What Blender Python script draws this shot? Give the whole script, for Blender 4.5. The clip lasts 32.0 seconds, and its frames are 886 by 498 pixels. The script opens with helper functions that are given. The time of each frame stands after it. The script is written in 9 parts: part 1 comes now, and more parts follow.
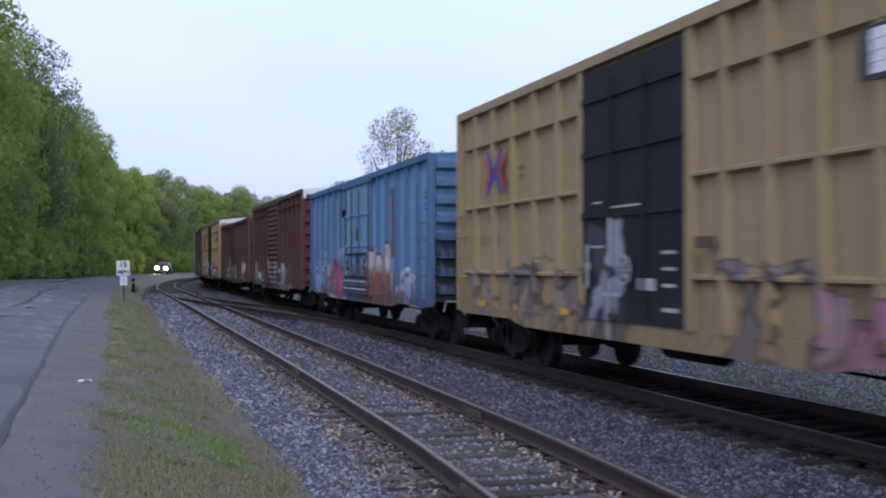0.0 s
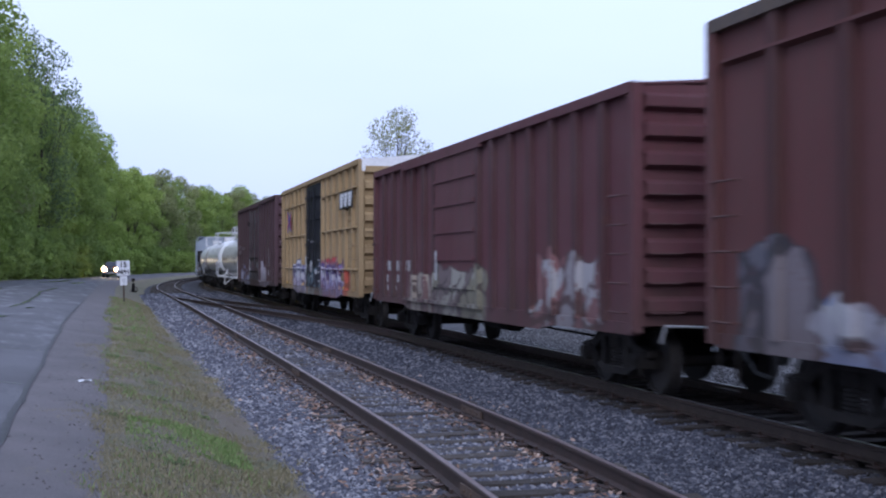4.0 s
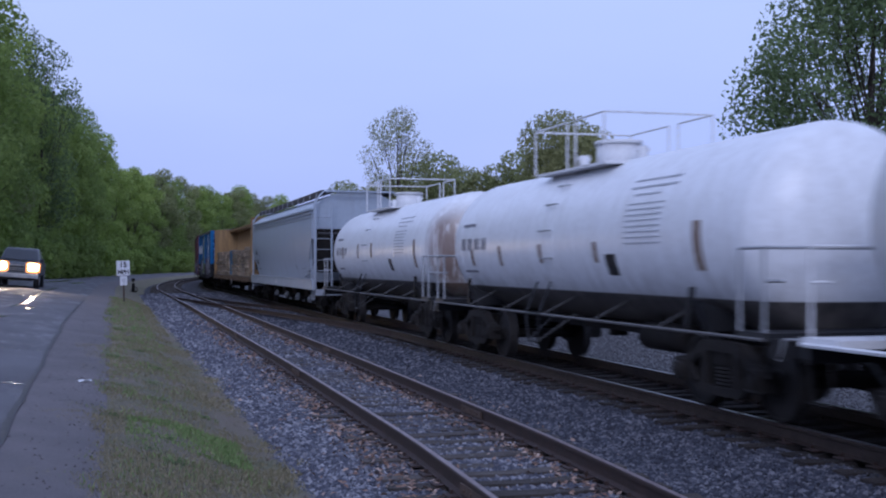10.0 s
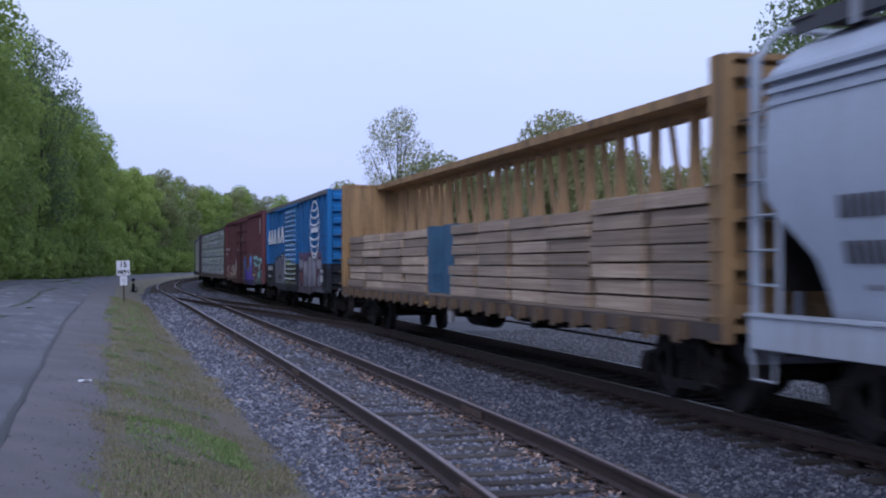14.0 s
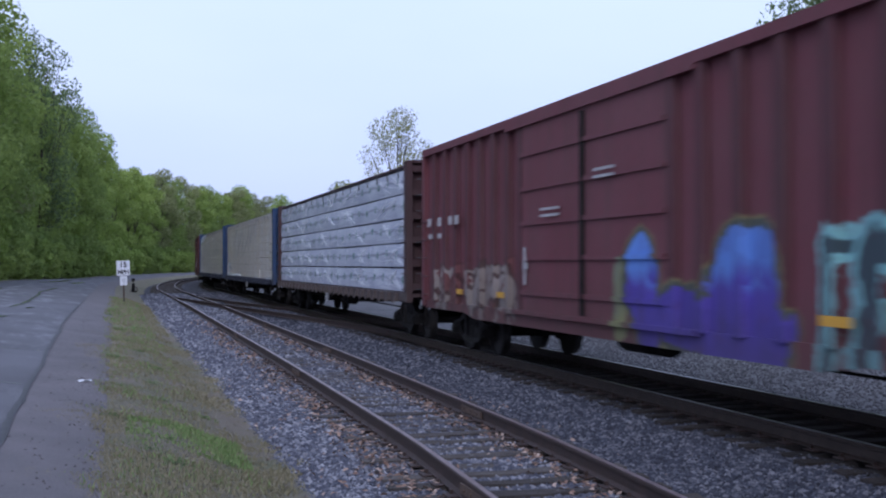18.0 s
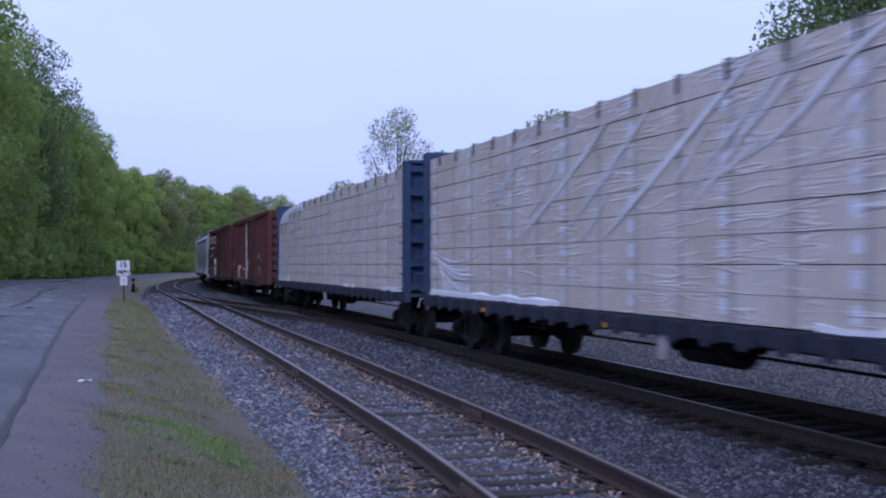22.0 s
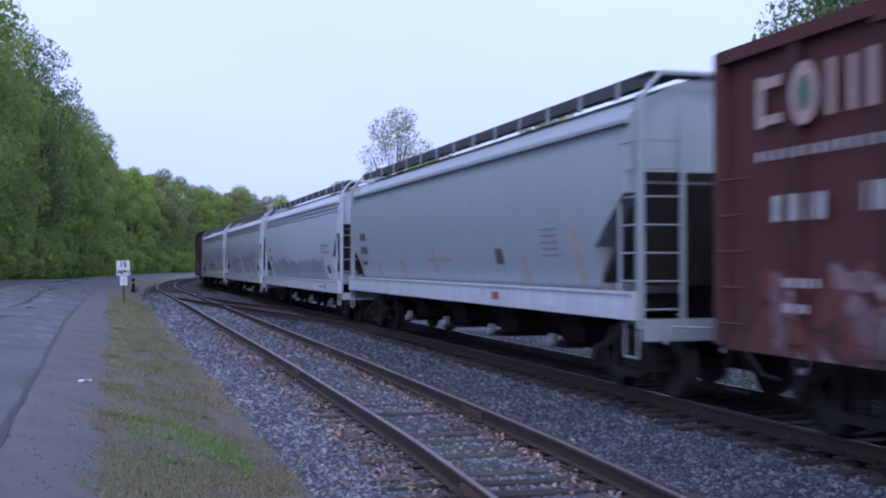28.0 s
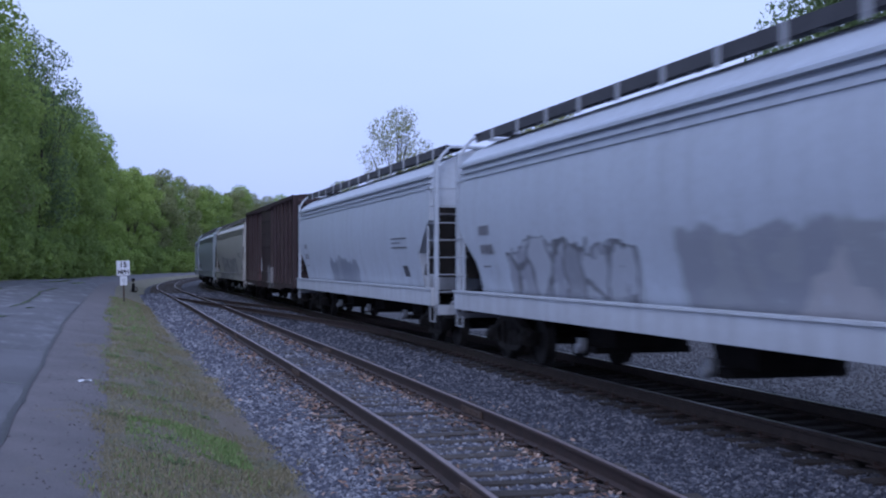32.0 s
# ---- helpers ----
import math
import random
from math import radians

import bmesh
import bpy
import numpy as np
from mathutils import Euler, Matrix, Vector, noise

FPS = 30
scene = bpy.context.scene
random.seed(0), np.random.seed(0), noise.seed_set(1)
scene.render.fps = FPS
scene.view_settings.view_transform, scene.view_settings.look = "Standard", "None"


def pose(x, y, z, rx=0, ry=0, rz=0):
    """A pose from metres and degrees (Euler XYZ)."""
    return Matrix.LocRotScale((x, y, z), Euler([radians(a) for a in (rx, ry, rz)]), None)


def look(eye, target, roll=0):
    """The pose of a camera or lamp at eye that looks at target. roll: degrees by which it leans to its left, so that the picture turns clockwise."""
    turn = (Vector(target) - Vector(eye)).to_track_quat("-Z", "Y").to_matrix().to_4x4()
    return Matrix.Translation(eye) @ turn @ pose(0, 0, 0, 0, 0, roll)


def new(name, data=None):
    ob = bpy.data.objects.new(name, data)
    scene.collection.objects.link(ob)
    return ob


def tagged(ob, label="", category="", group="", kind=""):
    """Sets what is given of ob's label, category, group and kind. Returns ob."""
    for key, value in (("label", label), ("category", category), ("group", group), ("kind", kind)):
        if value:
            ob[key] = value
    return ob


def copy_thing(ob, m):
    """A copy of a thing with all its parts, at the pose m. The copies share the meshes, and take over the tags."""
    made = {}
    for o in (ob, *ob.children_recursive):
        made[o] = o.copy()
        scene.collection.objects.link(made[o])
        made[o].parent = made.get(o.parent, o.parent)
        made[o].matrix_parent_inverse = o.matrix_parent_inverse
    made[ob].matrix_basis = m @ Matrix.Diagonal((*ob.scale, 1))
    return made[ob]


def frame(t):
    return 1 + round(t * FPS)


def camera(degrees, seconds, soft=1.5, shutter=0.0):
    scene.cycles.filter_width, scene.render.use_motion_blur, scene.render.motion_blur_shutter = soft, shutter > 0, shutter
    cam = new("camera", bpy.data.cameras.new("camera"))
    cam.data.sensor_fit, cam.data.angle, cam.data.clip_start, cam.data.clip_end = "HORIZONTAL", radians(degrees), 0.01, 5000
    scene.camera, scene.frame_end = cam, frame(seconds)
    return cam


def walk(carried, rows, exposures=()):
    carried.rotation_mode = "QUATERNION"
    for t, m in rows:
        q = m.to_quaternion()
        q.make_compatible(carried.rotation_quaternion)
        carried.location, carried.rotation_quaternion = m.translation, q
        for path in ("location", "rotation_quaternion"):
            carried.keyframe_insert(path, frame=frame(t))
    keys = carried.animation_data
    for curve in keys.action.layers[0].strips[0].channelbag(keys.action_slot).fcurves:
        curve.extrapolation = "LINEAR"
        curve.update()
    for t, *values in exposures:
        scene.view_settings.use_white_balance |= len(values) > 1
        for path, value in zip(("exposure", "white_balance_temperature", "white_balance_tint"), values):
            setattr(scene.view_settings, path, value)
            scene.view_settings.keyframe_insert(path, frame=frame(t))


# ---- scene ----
# ---- plan ----
# World: origin under the camera, Y along the straight main line (away), X to its right, z = 0 at the main line's rail top.
MAIN_X, SIDE_X = 7.92, 3.97      # centre lines of the two tracks
CURVE_Y, CURVE_R = 84.0, 520.0   # the line turns right beyond this
SIDE_TOP = -0.12                 # the siding lies a little lower
CAM_Z, THETA = 1.776, 15.49
TILT = math.degrees(math.atan(27.0 / 2080.0))


def along(s, u, z=0.0):
    """World point at s metres along the line and u metres across (u = X on the straight)."""
    if s <= CURVE_Y:
        return Vector((u, s, z))
    a = (s - CURVE_Y) / CURVE_R
    over = max(0.0, a - 1.0)
    a = min(a, 1.0)
    r = CURVE_R - (u - MAIN_X)
    p = Vector((MAIN_X + CURVE_R - r * math.cos(a), CURVE_Y + r * math.sin(a), z))
    return p + Vector((math.sin(a), math.cos(a), 0)) * over * CURVE_R


def heading(s):
    return min(1.0, max(0.0, (s - CURVE_Y) / CURVE_R))


# ---- camera ----
cam = camera(41.3, 32.0, soft=2.1, shutter=0.5)
CAM_POSE = pose(0, 0, CAM_Z, 90 + TILT, 0, -THETA)
EXPOSURES = [(0.0, 0.46, 6140, 14), (1.0, 0.36, 5970, 15), (2.0, 0.38, 5890, 15), (3.0, 0.53, 5880, 17), (6.0, 0.44, 6070, 15), (7.0, 0.36, 6000, 13), (8.0, 0.32, 5720, 21), (9.0, 0.03, 5390, 22), (11.0, -0.16, 5500, 24), (12.0, -0.03, 5450, 22), (13.0, 0.18, 5470, 22), (14.0, 0.21, 5810, 20), (17.0, 0.32, 5680, 19), (18.0, 0.38, 5890, 18), (19.0, 0.37, 5660, 19), (20.0, 0.14, 5260, 27), (23.0, 0.21, 5580, 26), (25.0, 0.19, 5630, 24), (28.0, 0.42, 5510, 25), (29.0, 0.21, 5480, 22), (32.0, 0.14, 5400, 21)]
walk(cam, [(0.0, CAM_POSE), (32.0, CAM_POSE)], EXPOSURES)

# ---- light: an overcast evening ----
SUN_EL, SUN_ROT = radians(33), radians(202)
world = bpy.data.worlds.new("evening_sky")
scene.world = world
world.use_nodes = True
wt = world.node_tree
wt.nodes.clear()
w_out = wt.nodes.new("ShaderNodeOutputWorld")
w_bg = wt.nodes.new("ShaderNodeBackground")
w_sky = wt.nodes.new("ShaderNodeTexSky")
w_sky.sky_type = "NISHITA"
w_sky.sun_disc = False
w_sky.sun_elevation, w_sky.sun_rotation = SUN_EL, SUN_ROT
w_sky.air_density, w_sky.dust_density, w_sky.ozone_density = 1.0, 2.0, 2.0
w_mix = wt.nodes.new("ShaderNodeMix")
w_mix.data_type = "RGBA"
w_mix.inputs[0].default_value = 0.86
w_tc = wt.nodes.new("ShaderNodeTexCoord")
w_map = wt.nodes.new("ShaderNodeMapping")
w_map.inputs["Scale"].default_value = (1.0, 1.0, 3.0)
w_noise = wt.nodes.new("ShaderNodeTexNoise")
w_noise.inputs["Scale"].default_value = 1.6
w_noise.inputs["Detail"].default_value = 4.0
w_ramp = wt.nodes.new("ShaderNodeValToRGB")
w_ramp.color_ramp.elements[0].position, w_ramp.color_ramp.elements[1].position = 0.3, 0.75
w_ramp.color_ramp.elements[0].color = (5.6, 6.7, 9.2, 1)
w_ramp.color_ramp.elements[1].color = (6.6, 7.6, 9.6, 1)
wt.links.new(w_tc.outputs["Generated"], w_map.inputs["Vector"])
wt.links.new(w_map.outputs["Vector"], w_noise.inputs["Vector"])
wt.links.new(w_noise.outputs["Fac"], w_ramp.inputs["Fac"])
wt.links.new(w_sky.outputs["Color"], w_mix.inputs[6])
wt.links.new(w_ramp.outputs["Color"], w_mix.inputs[7])
# an overcast sky dims and turns bluer towards the horizon
w_sep = wt.nodes.new("ShaderNodeSeparateXYZ")
w_low = wt.nodes.new("ShaderNodeMapRange")
w_low.inputs["From Min"].default_value, w_low.inputs["From Max"].default_value = 0.03, 0.23
w_tint = wt.nodes.new("ShaderNodeMix")
w_tint.data_type = "RGBA"
w_tint.inputs[6].default_value, w_tint.inputs[7].default_value = (0.84, 0.835, 0.96, 1), (1.0, 1.0, 1.0, 1)
w_mul = wt.nodes.new("ShaderNodeMix")
w_mul.data_type, w_mul.blend_type = "RGBA", "MULTIPLY"
w_mul.inputs[0].default_value = 1.0
wt.links.new(w_tc.outputs["Generated"], w_sep.inputs["Vector"])
wt.links.new(w_sep.outputs["Z"], w_low.inputs["Value"])
wt.links.new(w_low.outputs["Result"], w_tint.inputs[0])
wt.links.new(w_mix.outputs[2], w_mul.inputs[6])
wt.links.new(w_tint.outputs[2], w_mul.inputs[7])
wt.links.new(w_mul.outputs[2], w_bg.inputs["Color"])
w_bg.inputs["Strength"].default_value = 0.1
wt.links.new(w_bg.outputs["Background"], w_out.inputs["Surface"])

sun_data = bpy.data.lights.new("sun", "SUN")
sun_data.energy, sun_data.angle, sun_data.color = 1.0, radians(25), (0.96, 0.97, 1.0)
sun = new("sun", sun_data)
sun.matrix_world = look((-24, -58.5, 41), (0, 0, 0))

# ---- materials ----
def node(nt, kind, **sets):
    n = nt.nodes.new(kind)
    for key, value in sets.items():
        n.inputs[key.replace("_", " ")].default_value = value
    return n


def rgba(c):
    return (c[0], c[1], c[2], 1.0)


def math_node(nt, op, a, b=None):
    n = nt.nodes.new("ShaderNodeMath")
    n.operation = op
    for i, v in enumerate((a, b)):
        if v is None:
            continue
        if isinstance(v, (int, float)):
            n.inputs[i].default_value = v
        else:
            nt.links.new(v, n.inputs[i])
    return n.outputs[0]


def mix_node(nt, fac, a, b):
    n = nt.nodes.new("ShaderNodeMix")
    n.data_type = "RGBA"
    for i, v in ((0, fac), (6, a), (7, b)):
        if isinstance(v, (int, float)):
            n.inputs[i].default_value = v
        elif isinstance(v, tuple):
            n.inputs[i].default_value = rgba(v)
        else:
            nt.links.new(v, n.inputs[i])
    return n.outputs[2]


def noise_node(nt, vec, scale, detail=4.0, rough=0.55, lo=0.35, hi=0.65):
    n = node(nt, "ShaderNodeTexNoise", Scale=scale, Detail=detail, Roughness=rough)
    nt.links.new(vec, n.inputs["Vector"])
    m = node(nt, "ShaderNodeMapRange")
    m.inputs["From Min"].default_value, m.inputs["From Max"].default_value = lo, hi
    nt.links.new(n.outputs["Fac"], m.inputs["Value"])
    return m.outputs["Result"]


MATS = {}


def start_mat(name):
    m = bpy.data.materials.new(name)
    m.use_nodes = True
    nt = m.node_tree
    bsdf = nt.nodes["Principled BSDF"]
    tc = nt.nodes.new("ShaderNodeTexCoord")
    return m, nt, bsdf, tc.outputs["Object"]


def bump_to(nt, bsdf, height, strength, dist):
    b = node(nt, "ShaderNodeBump", Strength=strength, Distance=dist)
    nt.links.new(height, b.inputs["Height"])
    nt.links.new(b.outputs["Normal"], bsdf.inputs["Normal"])


def surface(name, a, b, scale=3.0, rough=0.7, metal=0.0, fine=25.0, bump=0.2, dist=0.01, third=None, island=False, vary=0.0, spec=0.5):
    """Two colours mixed at a coarse scale, speckled at a fine one, with bump."""
    if name in MATS:
        return MATS[name]
    m, nt, bsdf, vec = start_mat(name)
    coarse = noise_node(nt, vec, scale)
    small = noise_node(nt, vec, fine, 6.0, 0.65)
    col = mix_node(nt, coarse, a, b)
    dark = mix_node(nt, 0.45, a, (0.0, 0.0, 0.0)) if third is None else third
    col = mix_node(nt, math_node(nt, "MULTIPLY", small, 0.45), col, dark)
    if island:
        g = nt.nodes.new("ShaderNodeNewGeometry")
        rnd = g.outputs["Random Per Island"]
    elif vary:
        rnd = nt.nodes.new("ShaderNodeObjectInfo").outputs["Random"]
    if island or vary:
        amount = vary or 0.5
        hsv = nt.nodes.new("ShaderNodeHueSaturation")
        nt.links.new(math_node(nt, "ADD", math_node(nt, "MULTIPLY", rnd, amount), 1.0 - amount / 2), hsv.inputs["Value"])
        nt.links.new(col, hsv.inputs["Color"])
        col = hsv.outputs["Color"]
    nt.links.new(col, bsdf.inputs["Base Color"])
    bsdf.inputs["Roughness"].default_value, bsdf.inputs["Metallic"].default_value = rough, metal
    bsdf.inputs["Specular IOR Level"].default_value = spec
    bump_to(nt, bsdf, small, bump, dist)
    MATS[name] = m
    return m


# ---- mesh helpers ----
def add_box(bm, x0, x1, y0, y1, z0, z1):
    v = [bm.verts.new(p) for p in ((x0, y0, z0), (x1, y0, z0), (x1, y1, z0), (x0, y1, z0), (x0, y0, z1), (x1, y0, z1), (x1, y1, z1), (x0, y1, z1))]
    for f in ((3, 2, 1, 0), (4, 5, 6, 7), (0, 1, 5, 4), (1, 2, 6, 5), (2, 3, 7, 6), (3, 0, 4, 7)):
        bm.faces.new([v[i] for i in f])
    return v


def add_tube(bm, a, b, r, n=8, r2=None):
    a, b = Vector(a), Vector(b)
    d = (b - a).normalized()
    e = d.orthogonal().normalized()
    f = d.cross(e)
    r2 = r if r2 is None else r2
    ring = [[bm.verts.new(p + (e * math.cos(6.28319 * i / n) + f * math.sin(6.28319 * i / n)) * q) for i in range(n)] for p, q in ((a, r), (b, r2))]
    for i in range(n):
        j = (i + 1) % n
        fc = bm.faces.new((ring[0][i], ring[0][j], ring[1][j], ring[1][i]))
        fc.smooth = n > 6
    bm.faces.new(ring[0][::-1])
    bm.faces.new(ring[1])


def add_pipe(bm, pts, r, n=6):
    for a, b in zip(pts[:-1], pts[1:]):
        add_tube(bm, a, b, r, n)


def add_loft(bm, rings, closed=True, caps=True, smooth=False):
    vs = [[bm.verts.new(p) for p in ring] for ring in rings]
    n = len(vs[0])
    for a, b in zip(vs[:-1], vs[1:]):
        for i in range(n if closed else n - 1):
            j = (i + 1) % n
            f = bm.faces.new((a[i], a[j], b[j], b[i]))
            f.smooth = smooth
    if caps:
        bm.faces.new(vs[0][::-1])
        bm.faces.new(vs[-1])
    return vs


def add_poly(bm, pts, thick, axis):
    """A flat outline made thick along an axis vector."""
    off = Vector(axis) * thick
    add_loft(bm, [[Vector(p) for p in pts], [Vector(p) + off for p in pts]])


def mesh_of(name, bm, material, fix=True):
    if fix:
        bmesh.ops.recalc_face_normals(bm, faces=bm.faces[:])
    me = bpy.data.meshes.new(name)
    bm.to_mesh(me)
    bm.free()
    if material is not None:
        me.materials.append(material)
    return me


def part(name, bm, material, parent, label=""):
    me = bm if isinstance(bm, bpy.types.Mesh) else mesh_of(name, bm, material)
    ob = new(name, me)
    ob.parent = parent
    if label:
        ob["label"] = label
    return ob


def bx(name, dims, material, parent, label="", bevel=0.0):
    bm = bmesh.new()
    add_box(bm, *dims)
    if bevel:
        bmesh.ops.bevel(bm, geom=bm.edges[:], offset=bevel, segments=2, affect="EDGES", profile=0.6)
    return part(name, bm, material, parent, label)


def raw_mesh(name, verts, faces, material, smooth=False):
    me = bpy.data.meshes.new(name)
    me.from_pydata([tuple(v) for v in verts] if not isinstance(verts, np.ndarray) else verts.tolist(), [], faces if isinstance(faces, list) else faces.tolist())
    if material is not None:
        me.materials.append(material)
    if smooth:
        me.polygons.foreach_set("use_smooth", [True] * len(me.polygons))
    return me

# ---- ground ----
M_DIRT = surface("dry_grass_soil", (0.225, 0.19, 0.15), (0.155, 0.16, 0.088), 0.9, 0.95, 0, 30, 0.9, 0.03, (0.31, 0.285, 0.235), spec=0.2)
M_ASPHALT = surface("worn_asphalt", (0.105, 0.104, 0.118), (0.062, 0.061, 0.07), 0.42, 0.42, 0, 60, 0.3, 0.006, (0.17, 0.17, 0.18))
ant = M_ASPHALT.node_tree
wear = ant.nodes.new("ShaderNodeMapping")
wear.inputs["Scale"].default_value = (1.0, 0.25, 1.0)
ant.links.new(ant.nodes["Texture Coordinate"].outputs["Object"], wear.inputs["Vector"])
damp = node(ant, "ShaderNodeMapRange")
damp.inputs["To Min"].default_value, damp.inputs["To Max"].default_value = 0.5, 0.9
ant.links.new(noise_node(ant, wear.outputs["Vector"], 1.4, 5, 0.6, 0.36, 0.5), damp.inputs["Value"])
ant.links.new(damp.outputs["Result"], ant.nodes["Principled BSDF"].inputs["Roughness"])
M_SHOULDER = surface("grit_shoulder", (0.20, 0.182, 0.188), (0.15, 0.14, 0.144), 1.1, 0.9, 0, 40, 0.6, 0.02, (0.10, 0.092, 0.095), spec=0.3)
M_BALLAST = surface("ballast_bed", (0.10, 0.10, 0.122), (0.07, 0.07, 0.088), 2.0, 0.9, 0, 22, 1.0, 0.04, (0.03, 0.03, 0.034), spec=0.3)
# oil stain plus the shade under the train, both in this colour
M_OILY_SHADED = surface("oily_ballast", (0.022, 0.02, 0.019), (0.036, 0.033, 0.031), 1.5, 0.85, 0, 22, 1.0, 0.04, (0.015, 0.014, 0.014), spec=0.3)
M_YARD = surface("pale_gravel_yard", (0.135, 0.135, 0.145), (0.085, 0.085, 0.092), 0.6, 0.92, 0, 14, 0.8, 0.02, spec=0.3)


def lift(s):
    """How far the road side stands above the rails."""
    return 1.0 if s < 75 else max(0.25, 1.0 - (s - 75) / 80.0)


def ground_z(s, u):
    prof = [(-600, 3.0), (-40, 1.6), (-20, 1.1), (-7.0, 0.80), (-6.3, 0.76), (-4.2, 0.64), (-1.2, 0.27), (-0.35, 0.15), (0.6, -0.02), (1.5, -0.36), (2.2, -0.40), (6.2, -0.40), (9.6, -0.42), (11.0, -0.62), (13, -0.62), (40, -0.5), (600, 0.5)]
    for (a, za), (b, zb) in zip(prof[:-1], prof[1:]):
        if u <= b:
            z = za + (zb - za) * (u - a) / (b - a)
            break
    else:
        z = prof[-1][1]
    return z * lift(s) if z > 0 else z


def seam_u(s):
    """The asphalt's edge drifts away from the track."""
    return -0.88 - 0.42 * min(1.0, max(0.0, (s - 6) / 26.0))


def strip(name, us, ss, zfun, material, smooth=True, edge=None):
    verts, faces = [], []
    n = len(us)
    for s in ss:
        for u in us:
            if u == edge:
                u = seam_u(s)
            verts.append(along(s, u, zfun(s, u)))
    for i in range(len(ss) - 1):
        for j in range(n - 1):
            a = i * n + j
            faces.append((a, a + 1, a + n + 1, a + n))
    return new(name, raw_mesh(name, verts, faces, material, smooth))


def steps(a, b, d):
    n = max(1, int(round((b - a) / d)))
    return [a + (b - a) * i / n for i in range(n + 1)]


LONG = [-900, -300, -80, -40] + steps(-20, 140, 2.0) + steps(145, 420, 8) + [500, 620, 900, 1400]
ground = strip("ground", [-1500, -600, -250, -100, -60, -40, -30, -20, -14, -9, -7.0, -6.3, -5.2, -4.2, -3.2, -2.2, -1.2, -0.35, 0.2, 0.6, 1.05, 1.5, 2.2, 4, 6.2, 9.6, 11, 13, 16, 20, 30, 40, 60, 100, 200, 300], LONG,
               lambda s, u: ground_z(s, max(-600, u)) - 0.02, M_DIRT)
tagged(ground, "dry patchy grass and bare soil beside the tracks", "ground", kind="structure")
road = strip("road", [-6.3, -5.2, -4.2, -3.2, -2.2, -1.2], LONG, lambda s, u: ground_z(s, u) + 0.015, M_ASPHALT, edge=-1.2)
tagged(road, "worn grey asphalt road running along the tracks", "road", kind="structure")
shoulder = strip("shoulder", [-1.2, -0.6, -0.35, -0.1], LONG, lambda s, u: ground_z(s, u) + 0.008 + (0.004 if u < -0.3 else -0.03), M_SHOULDER, edge=-1.2)
tagged(shoulder, "gritty grey road shoulder with loose stones", "shoulder", kind="structure")
yard = strip("gravel_yard", [11.2, 14, 20, 26], LONG, lambda s, u: ground_z(s, u) + 0.02, M_YARD)
tagged(yard, "pale grey gravel yard beyond the main line", "gravel yard", kind="structure")


def bed_z(s, u):
    prof = [(1.45, -0.46), (2.3, -0.355), (5.6, -0.355), (6.4, -0.265), (6.9, -0.235), (7.1, -0.28), (9.4, -0.29), (11.3, -0.64)]
    for (a, za), (b, zb) in zip(prof[:-1], prof[1:]):
        if u <= b:
            return za + (zb - za) * (u - a) / (b - a)
    return prof[-1][1]


ballast = strip("ballast_bed", [1.45, 1.8, 2.3, 3.2, 4, 4.8, 5.6, 6.4, 6.9], LONG, bed_z, M_BALLAST)
main_bed = strip("main_ballast_bed", [6.9, 7.1, 8, 9, 9.4, 10.4, 11.3], LONG, bed_z, M_OILY_SHADED)
tagged(main_bed, "oil-stained ballast under the main line, train shade in its colour", "ballast", kind="structure")
tagged(ballast, "grey crushed stone ballast under the siding", "ballast", kind="structure")

# ---- tracks ----
M_RAIL = surface("rusty_rail", (0.05, 0.029, 0.024), (0.034, 0.022, 0.019), 6, 0.7, 0.2, 40, 0.3, 0.004)
M_RAIL_MAIN = surface("oily_dark_rail", (0.055, 0.039, 0.032), (0.034, 0.025, 0.021), 6, 0.6, 0.3, 40, 0.3, 0.004, spec=0.3)
M_POLISH = surface("polished_rail_top", (0.34, 0.35, 0.37), (0.26, 0.27, 0.29), 4, 0.28, 0.8, 40, 0.03, 0.001)
# siding rail tops: wear, and sky sheen lightening the colour
M_RUSTTOP = surface("dull_rust_rail_top", (0.27, 0.215, 0.215), (0.19, 0.145, 0.14), 5, 0.45, 0.4, 40, 0.05, 0.002)
# main line ties: oil, and under-train shade painted in
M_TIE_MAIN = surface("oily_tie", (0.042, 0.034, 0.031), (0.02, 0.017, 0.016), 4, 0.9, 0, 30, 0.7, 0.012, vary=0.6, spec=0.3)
M_TIE = surface("weathered_tie", (0.10, 0.088, 0.08), (0.062, 0.053, 0.05), 4, 0.9, 0, 30, 0.7, 0.012, vary=0.6, spec=0.3)
RAIL_PROFILE = [(-0.07, 0), (0.07, 0), (0.07, 0.012), (0.012, 0.03), (0.01, 0.125), (0.036, 0.135), (0.036, 0.165), (0.028, 0.172), (-0.028, 0.172), (-0.036, 0.165), (-0.036, 0.135), (-0.01, 0.125), (-0.012, 0.03), (-0.07, 0.012)]


def rail_mesh(centre, ss, top):
    """A rail swept along; centre(s) gives its u."""
    bm = bmesh.new()
    rings = []
    for s in ss:
        u = centre(s)
        rings.append([along(s, u + x, top - 0.172 + z) for x, z in RAIL_PROFILE])
    add_loft(bm, rings)
    return bm


def side_u(s):
    """The siding bends gently towards the camera's side as it comes near."""
    if s < 26:
        return SIDE_X - 0.30 * ((26 - s) / 26.0) ** 1.5 - 0.09 * min(3.0, max(0.0, (12.8 - s) / 3.4)) ** 1.3
    return SIDE_X - 0.30 * min(1.0, max(0.0, (s - 55) / 40.0))


